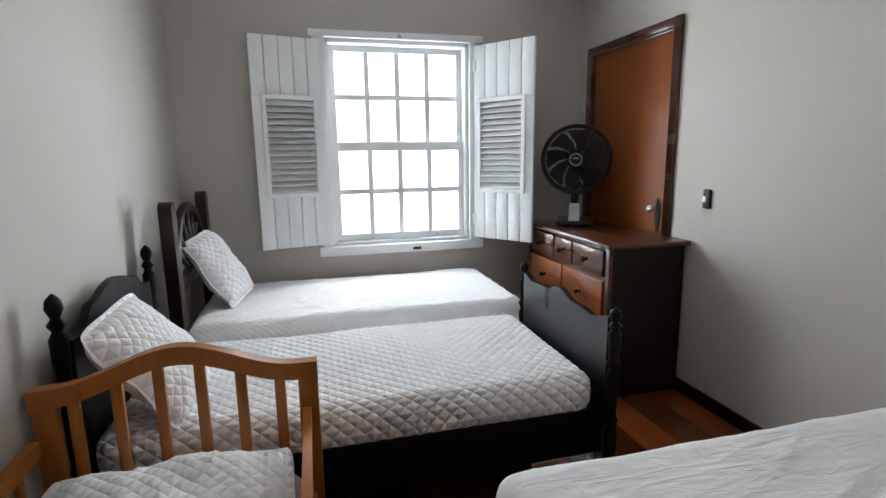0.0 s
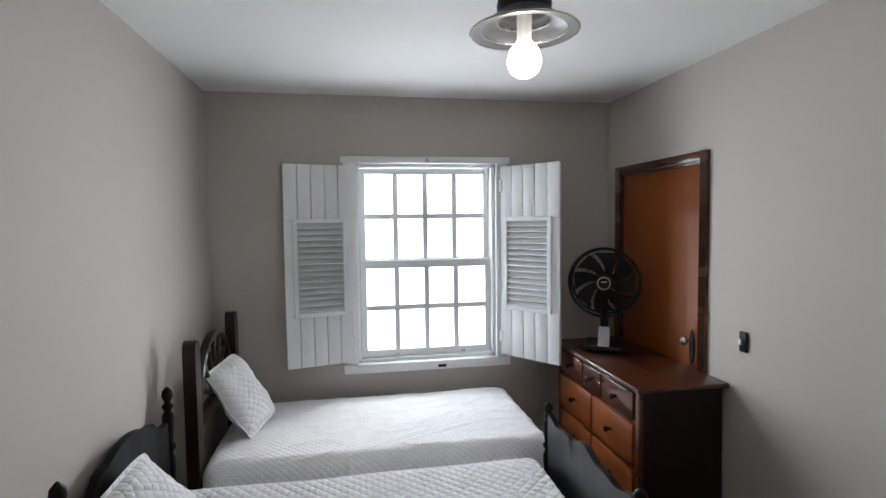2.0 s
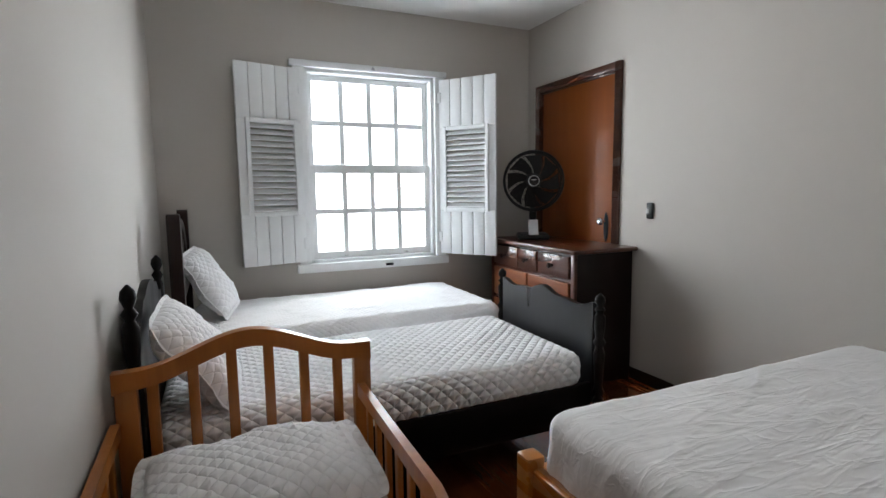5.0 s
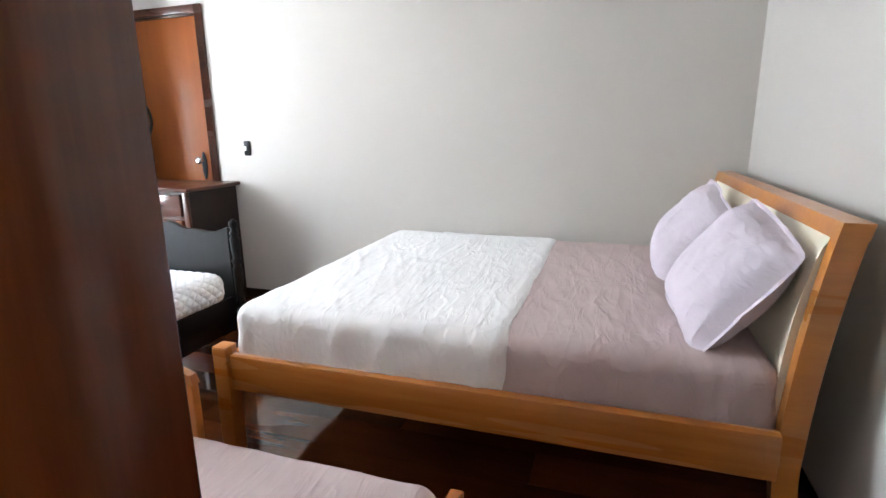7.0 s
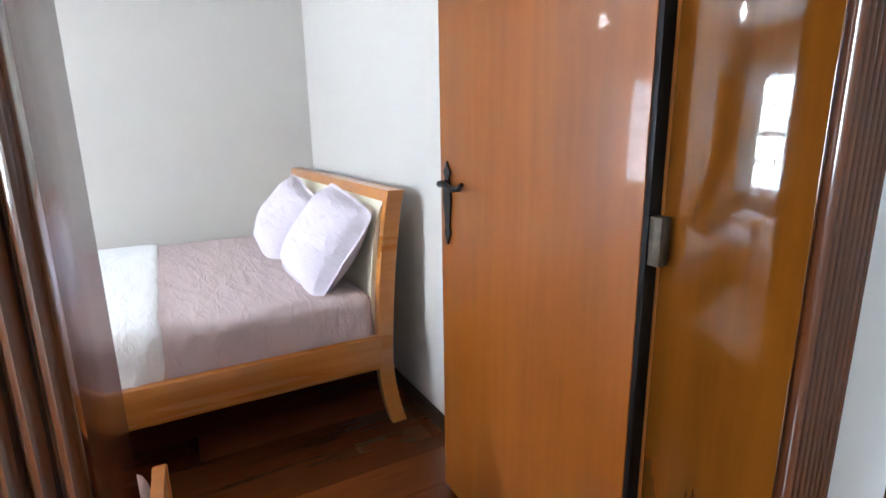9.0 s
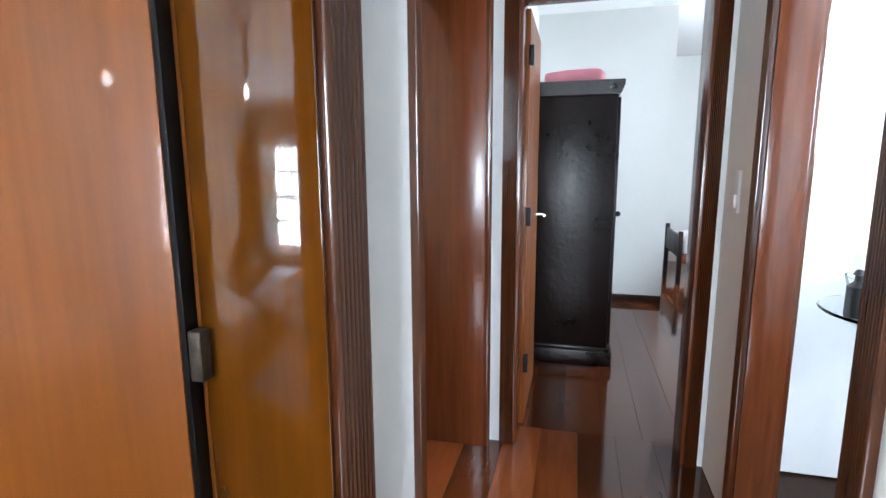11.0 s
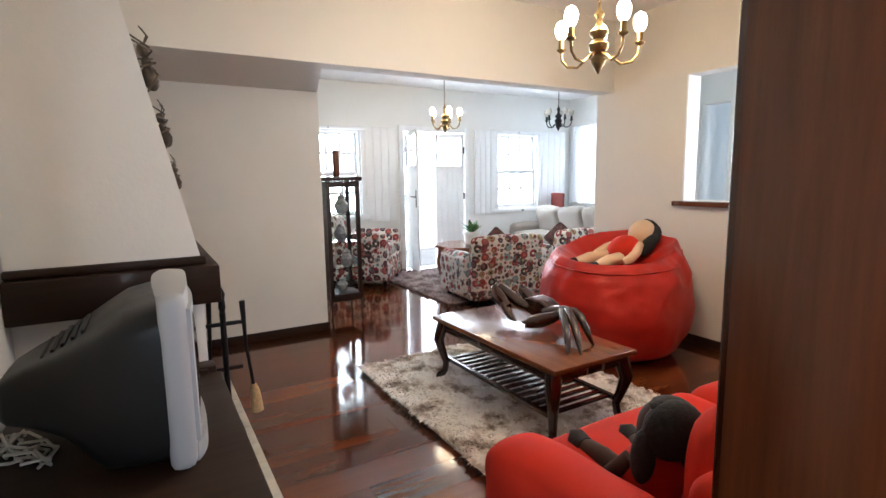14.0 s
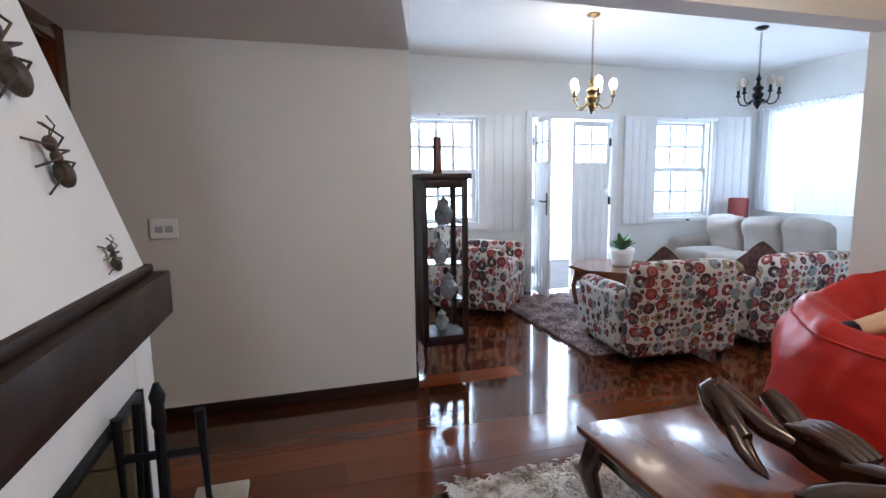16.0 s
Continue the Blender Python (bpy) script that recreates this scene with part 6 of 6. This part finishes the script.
rim = [bm.verts[31 * 110 + k % 110].co * 1.0 for k in range(111)]
part("bag", bm, M["red_vinyl"], bb, "", 80)
part("seam", tube(B(), [Vector((p.x * 1.006, p.y * 1.006, p.z + 0.003)) for p in rim], 0.006, 6), M["red_vinyl"], bb, "raised stitched seam")


def doll(label, m, skin, scale=1.0, recline=0.0):
    """A rag doll lying back: one joined mesh, with dress and hair as its own colours."""
    bm = B()
    def add(fn, mat_index):
        n0 = len(bm.faces)
        fn()
        bm.faces.ensure_lookup_table()
        for f in bm.faces[n0:]:
            f.material_index = mat_index
    add(lambda: ball(bm, (0, 0, 0.09), (0.10, 0.085, 0.10), 14), 1)
    add(lambda: ball(bm, (0, 0.02, 0.25), (0.075, 0.07, 0.085), 16), 0)
    def hair():
        ball(bm, (0, 0.058, 0.268), (0.086, 0.066, 0.086), 16)
        ball(bm, (0.075, 0.05, 0.19), (0.032, 0.04, 0.085), 12)
        ball(bm, (-0.075, 0.05, 0.19), (0.032, 0.04, 0.085), 12)
        ball(bm, (0, 0.034, 0.325), (0.058, 0.05, 0.022), 12)
    add(hair, 2)
    for sx in (-1, 1):
        add(lambda: tube(bm, [(sx * 0.08, 0, 0.15), (sx * 0.125, -0.02, 0.08), (sx * 0.135, -0.035, 0.02), (sx * 0.125, -0.05, -0.02)], [0.022, 0.026, 0.026, 0.018], 10), 0)
    bmesh.ops.rotate(bm, verts=bm.verts[:], cent=(0, 0, 0.04), matrix=Matrix.Rotation(radians(-recline), 3, "X"))
    for sx in (-1, 1):
        add(lambda: tube(bm, [(sx * 0.045, -0.03, 0.045), (sx * 0.075, -0.14, 0.04), (sx * 0.09, -0.24, 0.012)], [0.034, 0.033, 0.028], 10), 0)
        add(lambda: tube(bm, [(sx * 0.09, -0.23, 0.014), (sx * 0.095, -0.29, 0.004), (sx * 0.095, -0.305, 0.028)], [0.032, 0.036, 0.022], 10), 2)
    ob = single("rag_doll", bm, skin, label, "doll", m @ Matrix.Scale(scale, 4), sharp=60)
    ob.data.materials.append(M["red_cloth"])
    ob.data.materials.append(M["hair"])
    return ob


doll("black-haired rag doll in a red dress on the bean bag", pose(1.49, -4.52, 0.685, 0, 0, 172), M["skin_light"], 1.35, 46)
doll("dark rag doll with black hair slumped on the sofa", pose(-0.34, -2.54, 0.455, -8, 0, 70), M["skin_dark"], 0.97)


def chandelier(label, m, drop, arms, lit, metal, reach=0.21, watts=6):
    t = thing("chandelier", label, "chandelier", m, "chandeliers")
    part("ceiling_rose", lathe(B(), [(0.055, 0), (0.06, -0.008), (0.045, -0.022), (0.012, -0.03)], 24), metal, t)
    n = max(3, int((drop - 0.32) / 0.03))
    bm = B()
    for k in range(n):
        zc = -0.03 - (drop - 0.34) * (k + 0.5) / n
        hgt = (drop - 0.34) / n * 0.72
        ax = k % 2
        tube(bm, [((0.008 * math.cos(a) if ax else 0), (0 if ax else 0.008 * math.cos(a)), zc + hgt * math.sin(a)) for a in (2 * math.pi * q / 8 for q in range(9))], 0.0022, 5)
    part("chain", bm, metal, t)
    z0 = -drop
    part("column", lathe(B(), [(0.004, z0), (0.012, z0 + 0.015), (0.034, z0 + 0.05), (0.040, z0 + 0.075), (0.022, z0 + 0.09), (0.046, z0 + 0.115), (0.052, z0 + 0.14), (0.026, z0 + 0.165), (0.044, z0 + 0.185), (0.048, z0 + 0.20), (0.020, z0 + 0.225), (0.014, z0 + 0.26), (0.026, z0 + 0.28), (0.010, z0 + 0.31), (0.006, z0 + 0.34)], 20), metal, t)
    for k in range(arms):
        a = 2 * math.pi * (k + 0.3) / arms
        c, s = math.cos(a), math.sin(a)
        arm = part("arm", tube(B(), [(c * r, s * r, z0 + z) for r, z in ((0.03, 0.10), (0.07, 0.075), (reach * 0.55, 0.045), (reach * 0.82, 0.055), (reach * 0.97, 0.09), (reach, 0.14))], 0.007, 8), metal, t)
        part("cup", lathe(B(), [(0.008, 0.13), (0.022, 0.14), (0.024, 0.148), (0.014, 0.152), (0.014, 0.20)], 14, Matrix.Translation((c * reach, s * reach, z0))), metal, arm)
        bu = part("bulb", lathe(B(), [(0.013, 0.195), (0.025, 0.21), (0.033, 0.235), (0.032, 0.258), (0.022, 0.28), (0.006, 0.29)], 14, Matrix.Translation((c * reach, s * reach, z0))), M["bulb_warm"] if lit else M["bulb_off"], arm, "lit warm candle bulb" if lit else "unlit candle bulb")
        bu.visible_shadow = False
    if lit:
        p = (ROOM @ m).translation
        bulb_light("chandelier_light", (p.x, p.y, p.z + z0 + 0.26), watts, WARM, 0.16)
    return t


chandelier("brass five-armed chandelier with lit candle bulbs", pose(0.67, -3.37, H_LIV), 0.87, 5, True, M["brass"], 0.2, 38)
chandelier("brass five-armed chandelier with lit candle bulbs", pose(4.15, -4.54, H_LIV), 0.83, 5, True, M["brass"], 0.175, 10)
chandelier("black iron five-armed chandelier with unlit bulbs", pose(4.10, -6.30, H_LIV), 0.75, 5, False, M["iron"], 0.175)


# ---------------------------------------------------------------- front room
def armchair(label, m, tight=True):
    """A low upholstered armchair; local: it looks to +x, back at x 0."""
    t = thing("armchair", label, "armchair", m, "floral armchairs")
    fl = M["floral"]
    def sp(name, bm, mm):
        p = part(name, bm, fl, t, "", 60)
        p.matrix_local = mm
    sp("base", soft_box(0.74, 0.76, 0.24, 0.03, 0.03, None, False), pose(0.43, 0, 0.07))
    sp("backrest", cushion(0.17, 0.80, 0.68, 0.06, 2, 0.008), pose(0.10, 0, 0.08, 0, -6, 0))
    sp("arm", cushion(0.66, 0.15, 0.48, 0.06, 4, 0.008), pose(0.47, 0.345, 0.08))
    sp("arm", cushion(0.66, 0.15, 0.48, 0.06, 5, 0.008), pose(0.47, -0.345, 0.08))
    sp("seat_cushion", cushion(0.56, 0.52, 0.16, 0.06, 7, 0.008), pose(0.50, 0, 0.29))
    for x in (0.09, 0.74):
        for y in (-0.32, 0.32):
            part("foot", lathe(B(), [(0.018, 0), (0.026, 0.02), (0.028, 0.075)], 10, Matrix.Translation((x, y, 0))), M["black_wood"], t)
    return t


armchair("floral upholstered armchair turned to the front windows", pose(3.05, -4.66, 0.0, 0, 0, -5) @ Matrix.Diagonal((1, 1.08, 1, 1)))
armchair("floral upholstered armchair turned to the front windows", pose(3.05, -5.78, 0.0, 0, 0, -3))
armchair("floral upholstered armchair standing by the front window", pose(5.42, -3.52, 0.0, 0, 0, -128) @ Matrix.Diagonal((1.05, 1, 1.22, 1)))
for x, y, rz in ((3.52, -4.85, 20), (3.50, -5.80, 40)):
    single("cushion", pillow(0.31, 0.31, 0.11, 0, seed=x), M["cushion_dark"], "dark floral scatter cushion propped on an armchair", "cushion", pose(x, y, 0.62, 78, 45, rz), "scatter cushions")

cab = thing("display_cabinet", "slim dark wooden display cabinet with glass sides", "cabinet", pose(3.545, -3.02, 0) @ Matrix.Diagonal((0.94, 0.92, 1, 1)))
x0, x1, y0, y1 = 0.0, 0.34, -0.19, 0.17
jw = M["wheel_wood"]
for x in (x0 + 0.02, x1 - 0.02):
    for y in (y0 + 0.02, y1 - 0.02):
        part("post", box(B(), x - 0.02, x + 0.02, y - 0.02, y + 0.02, 0.20, 1.36, 0.003), jw, cab)
        sx, sy = (1 if x > 0.1 else -1), (1 if y > 0 else -1)
        part("leg", tube(B(), [(x, y, 0.22), (x + 0.012 * sx, y + 0.012 * sy, 0.15), (x + 0.004 * sx, y + 0.004 * sy, 0.06), (x + 0.018 * sx, y + 0.018 * sy, 0.0)], [0.020, 0.018, 0.011, 0.014], 8), jw, cab)
part("back_panel", box(B(), x0 + 0.041, x1 - 0.041, y1 - 0.022, y1 - 0.010, 0.25, 1.30), jw, cab)
part("crown", box(B(), x0 - 0.025, x1 + 0.025, y0 - 0.025, y1 + 0.025, 1.36, 1.40, 0.008), jw, cab)
part("frieze", box(B(), x0 + 0.002, x1 - 0.002, y0 + 0.002, y1 - 0.002, 1.30, 1.359, 0.002), jw, cab)
part("bottom", box(B(), x0, x1, y0, y1, 0.18, 0.25, 0.004), jw, cab)
for z in (0.50, 0.76, 1.03):
    p = part("glass_shelf", box(B(), x0 + 0.02, x1 - 0.02, y0 + 0.02, y1 - 0.02, z, z + 0.006), M["glass"], cab)
for a in ((x0 + 0.012, x0 + 0.016, y0 + 0.03, y1 - 0.03), (x1 - 0.016, x1 - 0.012, y0 + 0.03, y1 - 0.03), (x0 + 0.03, x1 - 0.03, y0 + 0.012, y0 + 0.016)):
    p = part("glass_side", box(B(), *a, 0.25, 1.30), M["glass"], cab)
    p.visible_shadow = False
for z, x, y, s in ((0.25, 0.17, -0.02, 1.0), (0.506, 0.12, -0.06, 1.2), (0.506, 0.22, 0.06, 0.8), (0.766, 0.15, -0.01, 1.1), (1.036, 0.19, -0.05, 1.3)):
    single("porcelain_jar", lathe(B(), [(0.03 * s, 0), (0.05 * s, 0.03 * s), (0.055 * s, 0.07 * s), (0.03 * s, 0.11 * s), (0.035 * s, 0.125 * s), (0.012 * s, 0.145 * s), (0.004 * s, 0.155 * s)], 18), M["porcelain"], "small painted porcelain jar on a cabinet shelf", "jar", pose(3.545 + x, -3.02 + y, z + 0.001), "porcelain in the cabinet")
single("wooden_block_ornament", box(B(), -0.03, 0.03, -0.022, 0.022, 0, 0.26, 0.006), M["jamb_wood"], "tall reddish wooden block ornament on the cabinet", "ornament", pose(3.70, -3.02, 1.401, 0, 0, 10))

st = thing("side_table", "low reddish wooden table holding the plant", "table", pose(4.62, -5.15, 0.026))
poly = [(0.46 * math.cos(math.pi * (2 * k + 1) / 8), 0.46 * math.sin(math.pi * (2 * k + 1) / 8)) for k in range(8)]
part("tabletop", prism(B(), poly, 0.42, 0.45, "z"), M["table_wood"], st)
part("apron", prism(B(), [(0.88 * a, 0.88 * b) for a, b in poly], 0.30, 0.42, "z"), M["table_wood"], st)
for sx in (-1, 1):
    for sy in (-1, 1):
        part("leg", tube(B(), [(sx * 0.28, sy * 0.28, 0.31), (sx * 0.30, sy * 0.30, 0.2), (sx * 0.27, sy * 0.27, 0.0)], [0.03, 0.028, 0.02]), M["table_wood"], st)
pl = thing("potted_plant", "small green leafy plant in a ribbed white pot", "plant", pose(4.58, -5.20, 0.477) @ Matrix.Scale(1.25, 4))
part("pot", lathe(B(), [(0.06, 0), (0.075, 0.01), (0.085, 0.05), (0.09, 0.10), (0.10, 0.105), (0.10, 0.14), (0.092, 0.14), (0.085, 0.12), (0.01, 0.12)], 24), M["white_plastic"], pl)
rnd = random.Random(3)
for k in range(20):
    a, tl, ln = rnd.uniform(0, 6.28), rnd.uniform(0.25, 1.0), rnd.uniform(0.10, 0.19)
    bm = B()
    pts = []
    for j in range(7):
        u = j / 6
        r, z = ln * u * math.sin(tl), 0.12 + ln * u * math.cos(tl) * (1.25 - 0.35 * u)
        w = 0.028 * math.sin(math.pi * min(1, 0.06 + u * 0.94)) ** 0.8
        c, s = math.cos(a), math.sin(a)
        pts.append(((r * c - s * w, r * s + c * w, z), (r * c, r * s, z - w * 0.35), (r * c + s * w, r * s - c * w, z)))
    vv = [[bm.verts.new(p) for p in row] for row in pts]
    for j in range(6):
        for q in range(2):
            bm.faces.new((vv[j][q], vv[j][q + 1], vv[j + 1][q + 1], vv[j + 1][q]))
    part("leaf", bm, M["leaf"], pl, "", 80)

so = thing("sofa", "long cream fabric sofa under the curtained window", "sofa")
def cream(name, bm, m):
    p = part(name, bm, M["cream_cloth"], so, "", 60)
    p.matrix_local = m
cream("base", cushion(1.75, 0.80, 0.30, 0.05, 1), pose(4.80, -7.15, 0.04))
for k, x in enumerate((4.28, 4.82, 5.36)):
    cream("seat_cushion", cushion(0.54, 0.60, 0.15, 0.05, k), pose(x, -7.02, 0.32))
    cream("back_cushion", cushion(0.53, 0.20, 0.43, 0.08, k + 5, 0.03), pose(x, -7.36, 0.46, -12, 0, 0))
cream("arm", cushion(0.18, 0.80, 0.55, 0.07, 9), pose(5.70, -7.15, 0.04))
cream("arm", cushion(0.18, 0.80, 0.55, 0.07, 10), pose(3.88, -7.15, 0.04))
for x in (3.95, 5.65):
    for y in (-7.5, -6.8):
        part("foot", box(B(), x - 0.03, x + 0.03, y - 0.03, y + 0.03, 0, 0.055), M["black_wood"], so)
ch = thing("chair", "dark red upholstered chair behind the sofa", "chair", pose(5.55, -7.66, -0.0) @ Matrix.Diagonal((0.9, 1, 0.975, 1)))
part("backrest", soft_box(0.34, 0.05, 0.42, 0.02, 0.03, None, False), M["dark_red_cloth"], ch).matrix_local = pose(0, 0, 0.70)
part("seat", box(B(), -0.18, 0.18, -0.05, 0.10, 0.40, 0.45, 0.01), M["dark_red_cloth"], ch)
for x in (-0.15, 0.15):
    part("leg", box(B(), x - 0.015, x + 0.015, -0.02, 0.02, 0, 0.73), M["black_wood"], ch)

# dining room seen through the hatch
for k in range(3):
    x = 1.59 - 0.19 * k
    mm = thing("diamond_mirror", "diamond-shaped mirror in a dark frame", "mirror", pose(x, -6.398, 1.66), "diamond mirrors")
    o, i = [(0.09, 0), (0, 0.20), (-0.09, 0), (0, -0.20)], [(0.062, 0), (0, 0.14), (-0.062, 0), (0, -0.14)]
    bm = B()
    for q in range(4):
        a, b, c, d = o[q], o[(q + 1) % 4], i[(q + 1) % 4], i[q]
        prism(bm, [a, b, c, d], 0.0, 0.018)
    part("frame", bm, M["bronze"], mm)
    part("glass", prism(B(), i, 0.002, 0.008), M["mirror"], mm)
pt = thing("flower_pot", "small dark tapered pot on the hatch sill", "pot", pose(0.97, -5.22, 1.1585))
part("pot", lathe(B(), [(0.04, 0), (0.045, 0.01), (0.068, 0.15), (0.072, 0.155), (0.06, 0.15), (0.02, 0.13)], 20), M["black_plastic"], pt)
part("stick", tube(B(), [(0.02, 0, 0.12), (0.03, 0, 0.20)], [0.02, 0.024]), M["carved_wood"], pt)
single("box", box(B(), -0.09, 0.09, -0.05, 0.05, 0, 0.075, 0.004), M["carved_wood"], "small dark box on the hatch sill", "box", pose(0.72, -5.22, 1.1585, 0, 0, 10))


ROOM = HOUSE


# ---------------------------------------------------------------- floor boards
def boards(x0, x1, y0, y1, w, seed):
    """Floor boards along y between the limits, staggered, each a piece of the floor."""
    rnd = random.Random(seed)
    n = max(1, round((x1 - x0) / w))
    bw = (x1 - x0) / n
    for k in range(n):
        y = y0 - rnd.uniform(0, 2.2)
        while y < y1:
            ln = rnd.uniform(2.0, 3.6)
            a, b = max(y, y0), min(y + ln, y1)
            if b - a > 0.02:
                ob = bpy.data.objects.new("board", board_mesh)
                scene.collection.objects.link(ob)
                ob.parent = floor_ob
                ob.matrix_world = Matrix.LocRotScale((x0 + (k + 0.5) * bw, (a + b) / 2, -0.006 + rnd.uniform(-0.0004, 0.0004)), Euler((0, radians(rnd.uniform(-0.12, 0.12)), 0)), (bw - 0.0016, b - a - 0.0016, 0.012))
            y += ln


floor_ob = bpy.data.objects["floor"]
bm = B()
box(bm, -0.5, 0.5, -0.5, 0.5, -0.5, 0.5)
board_mesh = finish("board", bm, M["floor_wood"])
boards(-0.78, 2.05, -0.73, 3.82, 0.19, 1)
boards(-2.03, -0.78, -2.37, 2.99, 0.19, 2)
boards(-0.77, 3.24, -5.07, -0.85, 0.19, 3)
boards(3.24, 5.76, -5.07, -0.85, 0.19, 4)
boards(2.30, 5.76, -8.07, -5.07, 0.19, 5)
boards(-4.45, -1.05, -7.45, -2.37, 0.19, 6)
